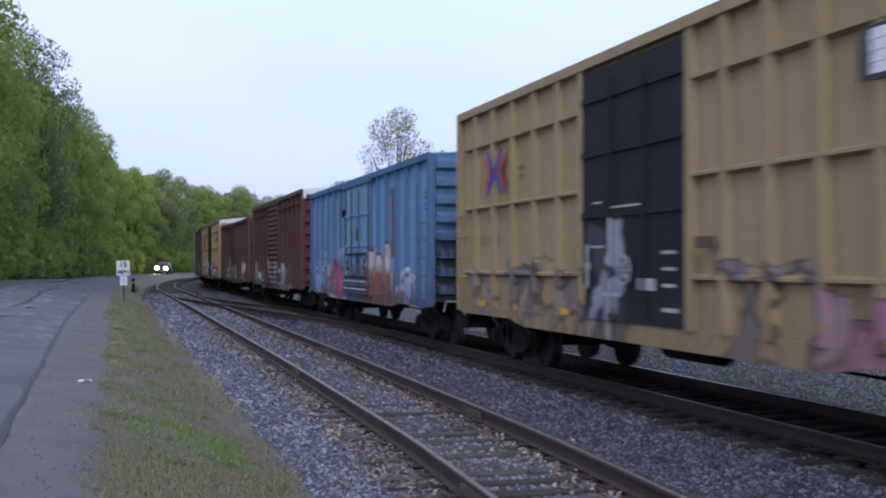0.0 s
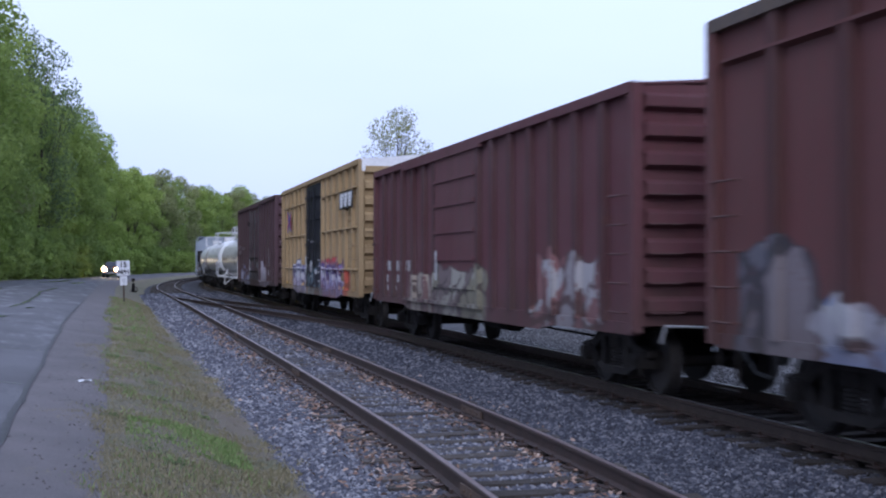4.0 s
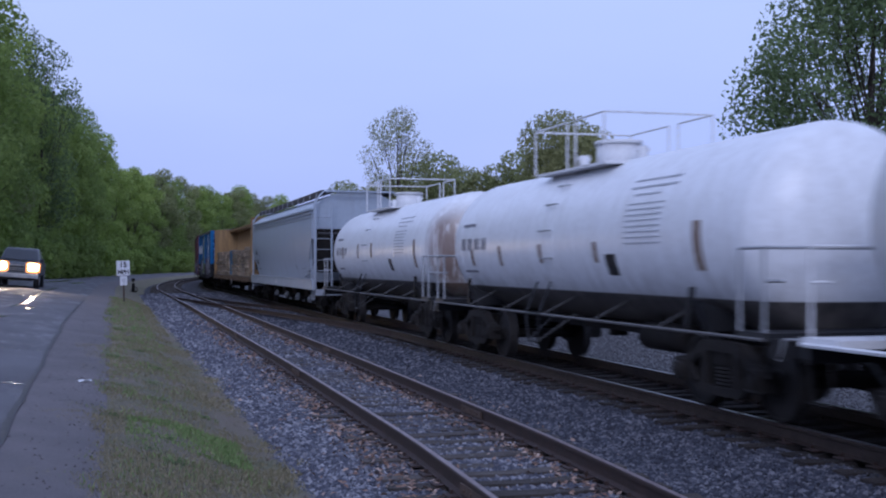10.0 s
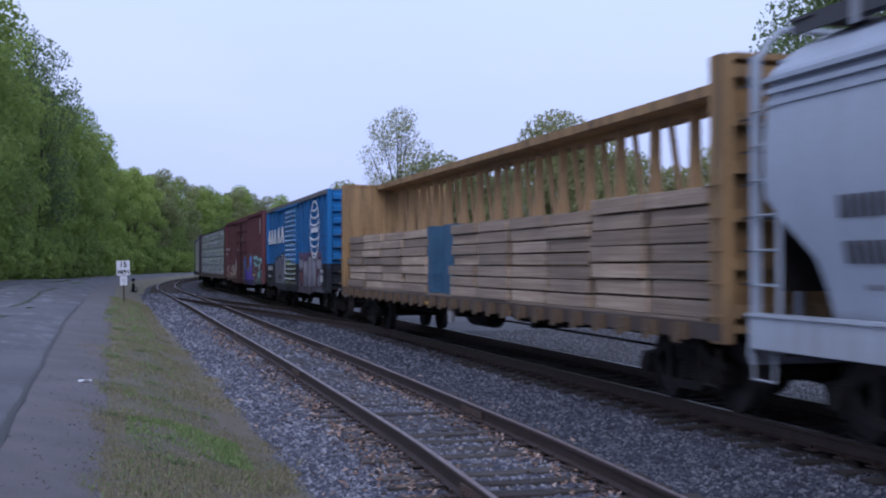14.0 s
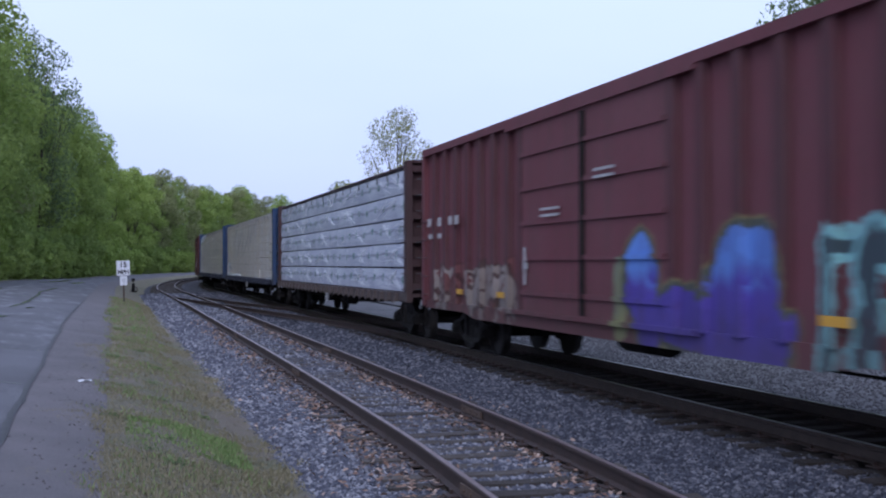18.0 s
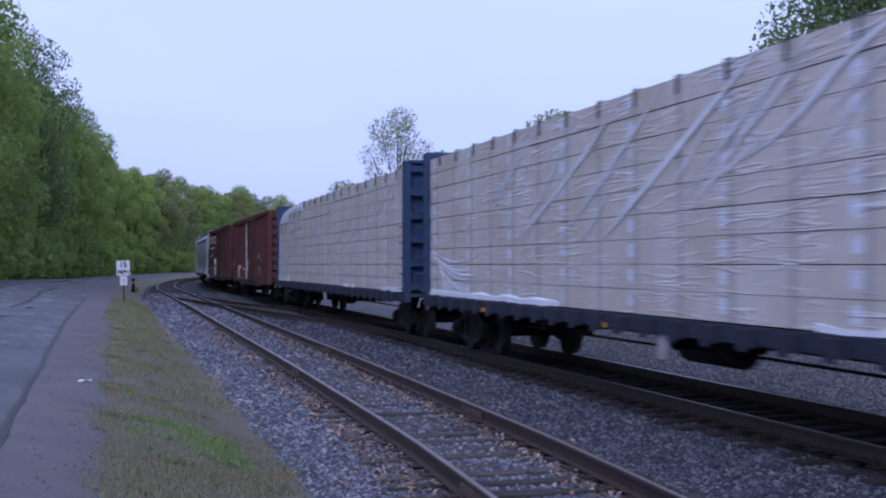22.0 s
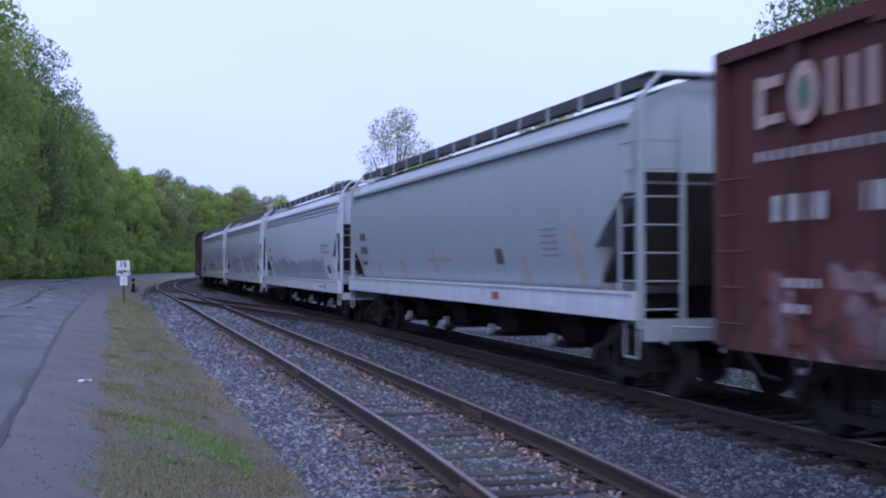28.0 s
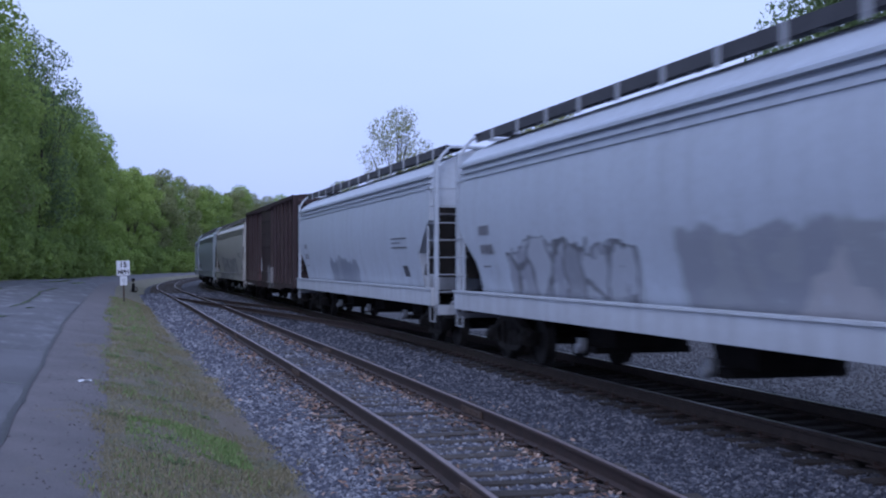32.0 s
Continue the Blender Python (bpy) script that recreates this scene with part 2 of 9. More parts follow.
RUN = steps(-30, 4, 2) + steps(5, 20, 1) + steps(22, 84, 2) + steps(88, 420, 6)
main_track = tagged(new("main_track"), "main line with rusty steel rails on dark wooden ties", "railway track", kind="structure")
siding_track = tagged(new("siding_track"), "little-used siding with brown rails on weathered ties", "railway track", kind="structure")
for sign in (-1, 1):
    rl = part("rail", rail_mesh(lambda s: MAIN_X + sign * 0.753, RUN, 0.0), M_RAIL_MAIN, main_track)
    bm = bmesh.new()
    add_loft(bm, [[along(s, MAIN_X + sign * 0.753 + x, z) for x, z in ((-0.024, -0.004), (0.024, -0.004), (0.024, 0.002), (-0.024, 0.002))] for s in RUN])
    part("running_surface", bm, M_POLISH, rl, "polished running surface")
    rl = part("rail", rail_mesh(lambda s: side_u(s) + sign * 0.753, RUN, SIDE_TOP), M_RAIL, siding_track)
    bm = bmesh.new()
    add_loft(bm, [[along(s, side_u(s) + sign * 0.753 + x, SIDE_TOP + z) for x, z in ((-0.026, -0.004), (0.026, -0.004), (0.026, 0.002), (-0.026, 0.002))] for s in RUN])
    part("running_surface", bm, M_RUSTTOP, rl, "worn running surface, sky sheen in its colour")


# crossover from the siding (points at 71 m) to the main line (points at 31 m)
def cross_u(s):
    f = min(1.0, max(0.0, (s - 31.0) / 40.0))
    f = f * f * (3 - 2 * f) * 0.35 + f * 0.65
    return MAIN_X + (SIDE_X - MAIN_X) * f


def cross_top(s):
    return SIDE_TOP * min(1.0, max(0.0, (s - 31.0) / 40.0)) + 0.002


crossover = tagged(new("crossover_track"), "crossover rails linking siding and main line", "railway track", kind="structure")
for sign in (-1, 1):
    bm = bmesh.new()
    rings = [[along(s, cross_u(s) + sign * 0.753 + x, cross_top(s) - 0.172 + z) for x, z in RAIL_PROFILE] for s in steps(31, 71, 1.0)]
    add_loft(bm, rings)
    part("rail", bm, M_RAIL, crossover)

# ---- train: cars in running order; (centre at t = 0, body length) along the line ----
def travelled(t):
    q = t / 32.0
    return 1.02 * t * (11.13 + 0.7186 * q - 0.5907 * q ** 2 + 0.4275 * q ** 3)


def car_pose(s):
    p = along(s, MAIN_X)
    return pose(p.x, p.y, 0, 0, 0, -math.degrees(heading(s)))


KEYED = []


def run(ob, d):
    """Lets a thing ride along the main line from d metres at the start."""
    ob.matrix_world = car_pose(d)
    KEYED.append((ob, [(t, car_pose(d - travelled(t))) for t in [i * 1.0 for i in range(33)]]))
    return ob

# ---- car materials ----
def box_mask(nt, sep, y0, y1, z0, z1, soft=0.12):
    out = None
    for axis, lo, hi in (("Y", min(y0, y1), max(y0, y1)), ("Z", z0, z1)):
        for edge, sign in ((lo, 1), (hi, -1)):
            m = node(nt, "ShaderNodeMapRange")
            m.interpolation_type = "SMOOTHSTEP"
            m.inputs["From Min"].default_value = edge - sign * soft
            m.inputs["From Max"].default_value = edge + sign * soft
            nt.links.new(sep.outputs[axis], m.inputs["Value"])
            out = m.outputs["Result"] if out is None else math_node(nt, "MULTIPLY", out, m.outputs["Result"])
    return out


def stroke_art(nt, col, point, sep, streaks, segs, top, low, split, line, width=0.05, halo=None, cover=0.92):
    """Sprayed lettering: round strokes (y, z, y, z, radius) filled with two colours, outlined, with an optional coloured rim."""
    dist = None
    for y0, z0, y1, z1, r in segs:
        ba = Vector((0, y1 - y0, z1 - z0))
        pa = nt.nodes.new("ShaderNodeVectorMath")
        pa.operation = "SUBTRACT"
        pa.inputs[1].default_value = (0, y0, z0)
        nt.links.new(point, pa.inputs[0])
        dot = nt.nodes.new("ShaderNodeVectorMath")
        dot.operation = "DOT_PRODUCT"
        dot.inputs[1].default_value = ba / max(1e-6, ba.length_squared)
        nt.links.new(pa.outputs["Vector"], dot.inputs[0])
        way = math_node(nt, "MULTIPLY", dot.outputs["Value"], 1.0)
        way.node.use_clamp = True
        step = nt.nodes.new("ShaderNodeVectorMath")
        step.operation = "SCALE"
        step.inputs[0].default_value = ba
        nt.links.new(way, step.inputs["Scale"])
        gap = nt.nodes.new("ShaderNodeVectorMath")
        gap.operation = "DISTANCE"
        nt.links.new(pa.outputs["Vector"], gap.inputs[0])
        nt.links.new(step.outputs["Vector"], gap.inputs[1])
        d = math_node(nt, "SUBTRACT", gap.outputs["Value"], r)
        dist = d if dist is None else math_node(nt, "MINIMUM", dist, d)

    def below(level, soft=0.015):
        m = node(nt, "ShaderNodeMapRange")
        m.inputs["From Min"].default_value, m.inputs["From Max"].default_value = level + soft, level - soft
        nt.links.new(dist, m.inputs["Value"])
        return m.outputs["Result"]
    if halo:
        col = mix_node(nt, math_node(nt, "MULTIPLY", below(width + halo[1], 0.025), cover * 0.8), col, halo[0])
    if line:
        col = mix_node(nt, math_node(nt, "MULTIPLY", below(width * 0.5), cover), col, line)
    part_way = node(nt, "ShaderNodeMapRange")
    part_way.inputs["From Min"].default_value, part_way.inputs["From Max"].default_value = split + 0.12, split - 0.12
    nt.links.new(math_node(nt, "ADD", sep.outputs["Z"], math_node(nt, "MULTIPLY", streaks, -0.25)), part_way.inputs["Value"])
    fill = mix_node(nt, part_way.outputs["Result"], top, low)
    fill = mix_node(nt, math_node(nt, "MULTIPLY", streaks, 0.45), fill, tuple(c * 0.5 for c in low))
    return mix_node(nt, math_node(nt, "MULTIPLY", below(-width * 0.5), cover), col, fill)


def block_letters(ys, z0=0.95, z1=1.65, w=0.5, r=0.15):
    """Two uprights and a slant for each plain letter block."""
    out = []
    for y in ys:
        out += [(y, z1, y, z0, r), (y - w, z1, y - w, z0, r), (y, z1 - 0.1, y - w, z0 + 0.15, r * 0.9)]
    return out


def paint(name, rgb, tags=(), band=None, rust=0.35, rough=0.55, dirt=(0.055, 0.042, 0.036), fade=0.25, streak=0.5, stain=None, art=()):
    """Weathered car paint. tags: painted scrawls (y0, y1, z0, z1, colours, scale). band: (z, colour) below which the side is another colour."""
    if name in MATS:
        return MATS[name]
    m, nt, bsdf, vec = start_mat(name)
    pale = tuple(c + (0.30 - c) * fade for c in rgb)
    col = mix_node(nt, math_node(nt, "MULTIPLY", noise_node(nt, vec, 0.5, 5), 0.8), rgb, pale)
    sep = node(nt, "ShaderNodeSeparateXYZ")
    nt.links.new(vec, sep.inputs["Vector"])
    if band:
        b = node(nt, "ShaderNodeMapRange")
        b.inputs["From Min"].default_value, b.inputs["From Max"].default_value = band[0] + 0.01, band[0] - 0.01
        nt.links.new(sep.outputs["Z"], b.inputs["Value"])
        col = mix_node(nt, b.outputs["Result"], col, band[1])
    # rain streaks running down
    mp = node(nt, "ShaderNodeMapping")
    mp.inputs["Scale"].default_value = (3.0, 3.0, 0.22)
    nt.links.new(vec, mp.inputs["Vector"])
    run_down = noise_node(nt, mp.outputs["Vector"], 1.6, 6, 0.6, 0.42, 0.75)
    col = mix_node(nt, math_node(nt, "MULTIPLY", run_down, streak), col, dirt)
    col = mix_node(nt, math_node(nt, "MULTIPLY", noise_node(nt, vec, 9.0, 6, 0.7, 0.45, 0.75), 0.22), col, dirt)
    rusty = noise_node(nt, vec, 2.2, 8, 0.7, 0.60, 0.72)
    col = mix_node(nt, math_node(nt, "MULTIPLY", rusty, rust), col, (0.12, 0.05, 0.028))
    if tags:
        warp = node(nt, "ShaderNodeTexNoise", Scale=1.5, Detail=2.5)
        nt.links.new(vec, warp.inputs["Vector"])
        off = nt.nodes.new("ShaderNodeVectorMath")
        off.operation = "MULTIPLY_ADD"
        off.inputs[1].default_value = (0.0, 0.95, 0.8)
        nt.links.new(warp.outputs["Color"], off.inputs[0])
        shift = nt.nodes.new("ShaderNodeVectorMath")
        shift.operation = "ADD"
        shift.inputs[1].default_value = (0.0, -0.475, -0.4)
        nt.links.new(vec, shift.inputs[0])
        nt.links.new(shift.outputs["Vector"], off.inputs[2])
        wsep = node(nt, "ShaderNodeSeparateXYZ")
        nt.links.new(off.outputs["Vector"], wsep.inputs["Vector"])
        flat = nt.nodes.new("ShaderNodeCombineXYZ")
        nt.links.new(math_node(nt, "ADD", wsep.outputs["Y"], math_node(nt, "MULTIPLY", wsep.outputs["Z"], 0.3)), flat.inputs[0])
        nt.links.new(math_node(nt, "MULTIPLY", wsep.outputs["Z"], 0.72), flat.inputs[1])
        worn = noise_node(nt, vec, 7.0, 5, 0.7, 0.22, 0.42)
        for y0, y1, z0, z1, colours, scale in tags:
            mask = box_mask(nt, wsep, y0, y1, z0 - 0.5, z1)
            cells, rim = nt.nodes.new("ShaderNodeTexVoronoi"), nt.nodes.new("ShaderNodeTexVoronoi")
            rim.feature = "DISTANCE_TO_EDGE"
            for v in (cells, rim):
                v.voronoi_dimensions = "2D"
                v.inputs["Scale"].default_value = scale * 1.25
                nt.links.new(flat.outputs[0], v.inputs["Vector"])
            pick = node(nt, "ShaderNodeSeparateColor")
            nt.links.new(cells.outputs["Color"], pick.inputs[0])
            ramp = nt.nodes.new("ShaderNodeValToRGB")
            cr = ramp.color_ramp
            cr.interpolation = "CONSTANT"
            k = len(colours)
            cr.elements[0].position, cr.elements[0].color = 0.0, rgba(colours[0])
            cr.elements[1].position, cr.elements[1].color = 1.0 / k, rgba(colours[1 % k])
            for i in range(2, k):
                e = cr.elements.new(i / k)
                e.color = rgba(colours[i])
            jitter = math_node(nt, "ADD", pick.outputs[0], math_node(nt, "MULTIPLY", math_node(nt, "SUBTRACT", noise_node(nt, vec, 2.4, 2), 0.5), 0.22))
            nt.links.new(jitter, ramp.inputs["Fac"])
            fill = ramp.outputs["Color"]
            if scale > 0.65:
                dark_line = tuple(c * 0.3 for c in min(colours, key=sum))
                wide = node(nt, "ShaderNodeMapRange")
                wide.inputs["From Min"].default_value, wide.inputs["From Max"].default_value = 0.085, 0.05
                nt.links.new(rim.outputs["Distance"], wide.inputs["Value"])
                fill = mix_node(nt, math_node(nt, "MULTIPLY", wide.outputs["Result"], 0.85), fill, dark_line)
                around = node(nt, "ShaderNodeMapRange")
                around.inputs["From Min"].default_value, around.inputs["From Max"].default_value = 0.62, 0.5
                nt.links.new(mask, around.inputs["Value"])
                fill = mix_node(nt, math_node(nt, "MULTIPLY", around.outputs["Result"], 0.8), fill, dark_line)
            edge = node(nt, "ShaderNodeMapRange")
            edge.inputs["From Min"].default_value, edge.inputs["From Max"].default_value = (0.36, 0.42) if scale > 0.65 else (0.2, 0.62)
            nt.links.new(mask, edge.inputs["Value"])
            col = mix_node(nt, math_node(nt, "MULTIPLY", math_node(nt, "MULTIPLY", edge.outputs["Result"], worn), 0.93), col, fill)
    if art:
        wob = node(nt, "ShaderNodeTexNoise", Scale=2.3, Detail=3.0, Roughness=0.6)
        nt.links.new(vec, wob.inputs["Vector"])
        wobbled = nt.nodes.new("ShaderNodeVectorMath")
        wobbled.operation = "MULTIPLY_ADD"
        wobbled.inputs[1].default_value = (0.0, 0.5, 0.42)
        nt.links.new(wob.outputs["Color"], wobbled.inputs[0])
        base_pt = nt.nodes.new("ShaderNodeVectorMath")
        base_pt.operation = "MULTIPLY_ADD"
        base_pt.inputs[1].default_value, base_pt.inputs[2].default_value = (0, 1, 1), (0, -0.25, -0.21)
        nt.links.new(vec, base_pt.inputs[0])
        nt.links.new(base_pt.outputs["Vector"], wobbled.inputs[2])
        flat_pt = nt.nodes.new("ShaderNodeVectorMath")
        flat_pt.operation = "MULTIPLY"
        flat_pt.inputs[1].default_value = (0, 1, 1)
        nt.links.new(wobbled.outputs["Vector"], flat_pt.inputs[0])
        flakes = nt.nodes.new("ShaderNodeTexVoronoi")
        flakes.inputs["Scale"].default_value = 2.6
        nt.links.new(flat_pt.outputs["Vector"], flakes.inputs["Vector"])
        shade = node(nt, "ShaderNodeSeparateColor")
        nt.links.new(flakes.outputs["Color"], shade.inputs[0])
        patchy = math_node(nt, "ADD", math_node(nt, "MULTIPLY", shade.outputs[0], 0.75), math_node(nt, "MULTIPLY", run_down, 0.5))
        for one in art:
            col = stroke_art(nt, col, flat_pt.outputs["Vector"], sep, patchy, *one)
        bare = noise_node(nt, vec, 5.0, 6, 0.7, 0.56, 0.7)
        col = mix_node(nt, math_node(nt, "MULTIPLY", bare, 0.35), col, rgb)
    if stain:
        mask = box_mask(nt, sep, *stain[:4], soft=0.35)
        col = mix_node(nt, math_node(nt, "MULTIPLY", math_node(nt, "MULTIPLY", mask, noise_node(nt, mp.outputs["Vector"], 2.2, 5, 0.6, 0.28, 0.5)), 0.88), col, stain[4])
    # road grime near the sill
    low = node(nt, "ShaderNodeMapRange")
    low.inputs["From Min"].default_value, low.inputs["From Max"].default_value = 1.5, 0.7
    nt.links.new(math_node(nt, "ADD", sep.outputs["Z"], math_node(nt, "MULTIPLY", run_down, -0.5)), low.inputs["Value"])
    col = mix_node(nt, math_node(nt, "MULTIPLY", low.outputs["Result"], 0.45), col, dirt)
    nt.links.new(col, bsdf.inputs["Base Color"])
    bsdf.inputs["Roughness"].default_value = rough + 0.1 if rough > 0.5 else rough
    bsdf.inputs["Specular IOR Level"].default_value = 0.22 if rough > 0.5 else 0.45
    bump_to(nt, bsdf, noise_node(nt, vec, 1.1, 6, 0.6, 0.2, 0.8), 0.25, 0.03)
    MATS[name] = m
    return m


M_IRON = surface("grimy_iron", (0.0095, 0.0085, 0.0085), (0.018, 0.0145, 0.013), 3, 0.85, 0.0, 25, 0.4, 0.008, spec=0.2)
M_FRAME = surface("dusty_cast_steel", (0.016, 0.014, 0.0135), (0.028, 0.024, 0.022), 4, 0.85, 0.0, 25, 0.4, 0.008, spec=0.25)
M_WHEEL = surface("wheel_steel", (0.022, 0.018, 0.017), (0.014, 0.012, 0.011), 4, 0.7, 0.2, 30, 0.2, 0.004)
M_HOSE = surface("black_rubber", (0.02, 0.02, 0.02), (0.03, 0.03, 0.03), 8, 0.8, 0, 40, 0.1, 0.002)
M_GALV = surface("galvanised_roof", (0.62, 0.64, 0.68), (0.45, 0.46, 0.5), 1.2, 0.42, 0.3, 12, 0.1, 0.004)
M_WHITE = surface("white_paint", (0.76, 0.76, 0.77), (0.66, 0.66, 0.67), 1.5, 0.5, 0, 20, 0.08, 0.003)
M_BLACK = surface("black_paint", (0.010, 0.011, 0.014), (0.018, 0.018, 0.021), 1.2, 0.5, 0, 18, 0.1, 0.004)
M_STENCIL = surface("faded_white_lettering", (0.46, 0.46, 0.46), (0.28, 0.27, 0.27), 5, 0.7, 0, 30, 0.05, 0.002)
M_STENCIL_DARK = surface("dark_lettering", (0.05, 0.05, 0.06), (0.09, 0.09, 0.10), 5, 0.7, 0, 30, 0.05, 0.002)
M_YELLOW = surface("yellow_reflector", (0.62, 0.33, 0.03), (0.5, 0.27, 0.03), 5, 0.5, 0, 30, 0.05, 0.002)
M_BRIGHT = surface("worn_light_steel", (0.42, 0.43, 0.45), (0.30, 0.31, 0.33), 3, 0.5, 0.3, 25, 0.15, 0.004)

SHARED = {}


def shared(key, build, material):
    """One mesh for alike pieces."""
    if key not in SHARED:
        bm = bmesh.new()
        build(bm)
        SHARED[key] = mesh_of(key, bm, material)
    return SHARED[key]


def bit(name, mesh, parent, x=0, y=0, z=0, rz=0, rx=0, ry=0, label=""):
    ob = new(name, mesh)
    ob.parent = parent
    ob.matrix_basis = pose(x, y, z, rx, ry, rz)
    if label:
        ob["label"] = label
    return ob


def wheel_build(bm):
    r = 0.457
    prof = [(0.10, r + 0.028), (0.075, r + 0.028), (0.06, r), (-0.055, r - 0.012), (-0.06, r - 0.05), (-0.02, r - 0.06), (-0.03, 0.16), (-0.06, 0.12), (-0.06, 0.0)]
    n = 24
    rings = [[Vector((x, q * math.cos(6.28319 * i / n), q * math.sin(6.28319 * i / n))) for i in range(n)] for x, q in prof[:-1]]
    add_loft(bm, rings, smooth=False)


def frame_build(bm):
    """Cast truck side frame: arched top chord, bowed lower chord, columns, open windows and journal boxes."""
    for s in (-1, 1):
        add_loft(bm, [[Vector((x, s * y, z)) for y, z in ((0.0, 0.74), (0.0, 0.87), (0.44, 0.86), (0.78, 0.66), (1.12, 0.60), (1.12, 0.52), (0.72, 0.54), (0.36, 0.74))] for x in (-0.07, 0.07)])
        add_loft(bm, [[Vector((x, s * y, z)) for y, z in ((0.0, 0.22), (0.0, 0.32), (0.40, 0.33), (0.74, 0.50), (0.80, 0.42), (0.46, 0.23))] for x in (-0.065, 0.065)])
        add_box(bm, -0.068, 0.068, min(s * 0.30, s * 0.42), max(s * 0.30, s * 0.42), 0.30, 0.78)
        add_box(bm, -0.12, 0.11, min(s * 0.76, s * 1.03), max(s * 0.76, s * 1.03), 0.36, 0.60)
        add_tube(bm, (-0.17, s * 0.89, 0.457), (-0.10, s * 0.89, 0.457), 0.115, 12)
        add_tube(bm, (-0.19, s * 0.89, 0.457), (-0.17, s * 0.89, 0.457), 0.06, 8)
        add_tube(bm, (-0.09, s * 0.5, 0.36), (-0.09, s * 0.66, 0.56), 0.03, 5)


def spring_build(bm):
    rings = []
    for k in range(13):
        r = 0.075 if k % 2 else 0.055
        rings.append([Vector((r * math.cos(6.28319 * i / 10), 2.6 * r * math.sin(6.28319 * i / 10), 0.29 + k * 0.023)) for i in range(10)])
    add_loft(bm, rings)


def bolster_build(bm):
    add_box(bm, -1.05, 1.05, -0.2, 0.2, 0.58, 0.80)
    add_tube(bm, (0, 0, 0.78), (0, 0, 0.92), 0.3, 14)
    for y in (-0.42, 0.42):
        add_box(bm, -0.8, 0.8, y - 0.05, y + 0.05, 0.42, 0.52)


def coupler_build(bm):
    add_box(bm, -0.12, 0.12, -0.1, 0.55, 0.78, 0.96)
    add_poly(bm, [(-0.2, 0.5, 0.72), (0.16, 0.5, 0.72), (0.2, 0.72, 0.72), (0.08, 0.78, 0.72), (0.05, 0.66, 0.72), (-0.08, 0.66, 0.72), (-0.14, 0.8, 0.72), (-0.22, 0.76, 0.72)], 0.3, (0, 0, 1))


def hose_build(bm):
    add_pipe(bm, [(0.35, -0.05, 0.8), (0.33, 0.2, 0.7), (0.25, 0.42, 0.42), (0.12, 0.6, 0.36)], 0.03, 6)


def truck(parent, y):
    tr = bit("truck", shared("bolster", bolster_build, M_IRON), parent, 0, y, 0)
    for x, sgn in ((-1.0, 0), (1.0, 180)):
        bit("side_frame", shared("side_frame", frame_build, M_FRAME), tr, x, 0, 0, sgn)
        bit("spring", shared("spring", spring_build, M_FRAME), tr, x, 0, 0)
    for dy in (-0.89, 0.89):
        bm_key = "axle"
        bit("axle", shared(bm_key, lambda bm: add_tube(bm, (-1.05, 0, 0.457), (1.05, 0, 0.457), 0.085, 10), M_IRON), tr, 0, dy, 0)
        for x, sgn in ((-0.76, 0), (0.76, 180)):
            bit("wheel", shared("wheel", wheel_build, M_WHEEL), tr, x, dy, 0.457, sgn)
    return tr


def running_gear(car, ln, inset=1.75, pull=0.0, sill=True, brakes=True):
    for y in (-ln / 2 + inset, ln / 2 - inset):
        truck(car, y)
    if sill:
        bx("centre_sill", (-0.2, 0.2, -ln / 2 - pull, ln / 2 + pull, 0.72, 1.0), M_IRON, car)
    for y, r in ((ln / 2 + pull, 0), (-ln / 2 - pull, 180)):
        bit("coupler", shared("coupler", coupler_build, M_IRON), car, 0, y, 0, r)
        bit("air_hose", shared("air_hose", hose_build, M_HOSE), car, 0, y, 0, r)
        bit("cut_lever", shared("cut_lever", lambda bm: add_pipe(bm, [(1.35, 0.02, 0.78), (1.3, 0.06, 1.0), (0.5, 0.1, 0.97), (0.1, 0.32, 0.9)], 0.016, 5), M_BRIGHT), car, 0, y, 0, r)
        bit("cut_lever", shared("cut_lever_mirror", lambda bm: add_pipe(bm, [(-1.35, 0.02, 0.78), (-1.3, 0.06, 1.0), (-0.5, 0.1, 0.97), (-0.1, 0.32, 0.9)], 0.016, 5), M_BRIGHT), car, 0, y, 0, r)
    if brakes:
        bm = bmesh.new()
        add_tube(bm, (-0.75, -0.9, 0.72), (-0.75, 0.5, 0.72), 0.2, 12)
        part("air_reservoir", bm, M_IRON, car)
        bm = bmesh.new()
        add_tube(bm, (0.6, 1.0, 0.7), (0.6, 1.6, 0.7), 0.17, 12)
        add_tube(bm, (0.6, 1.6, 0.7), (0.6, 2.2, 0.7), 0.03, 6)
        part("brake_cylinder", bm, M_IRON, car)
        bm = bmesh.new()
        add_pipe(bm, [(-0.5, -ln / 2 + 3, 0.62), (-0.5, -1.0, 0.66), (-0.45, 1.2, 0.62), (-0.5, ln / 2 - 3, 0.62)], 0.022, 5)
        part("brake_rod", bm, M_IRON, car)


def ladder(car, x, y, zs, width, material, side=-1, stiles=True, name="grab_iron"):
    """Grab irons on a side face (along y), one above the other."""
    me = shared("grab_%s_%.2f" % (material.name, width), lambda bm: add_pipe(bm, [(0, -width / 2, 0), (-0.07, -width / 2, 0), (-0.07, width / 2, 0), (0, width / 2, 0)], 0.014, 5), material)
    for z in zs:
        bit("grab_iron", me, car, x, y, z, 0 if side < 0 else 180)


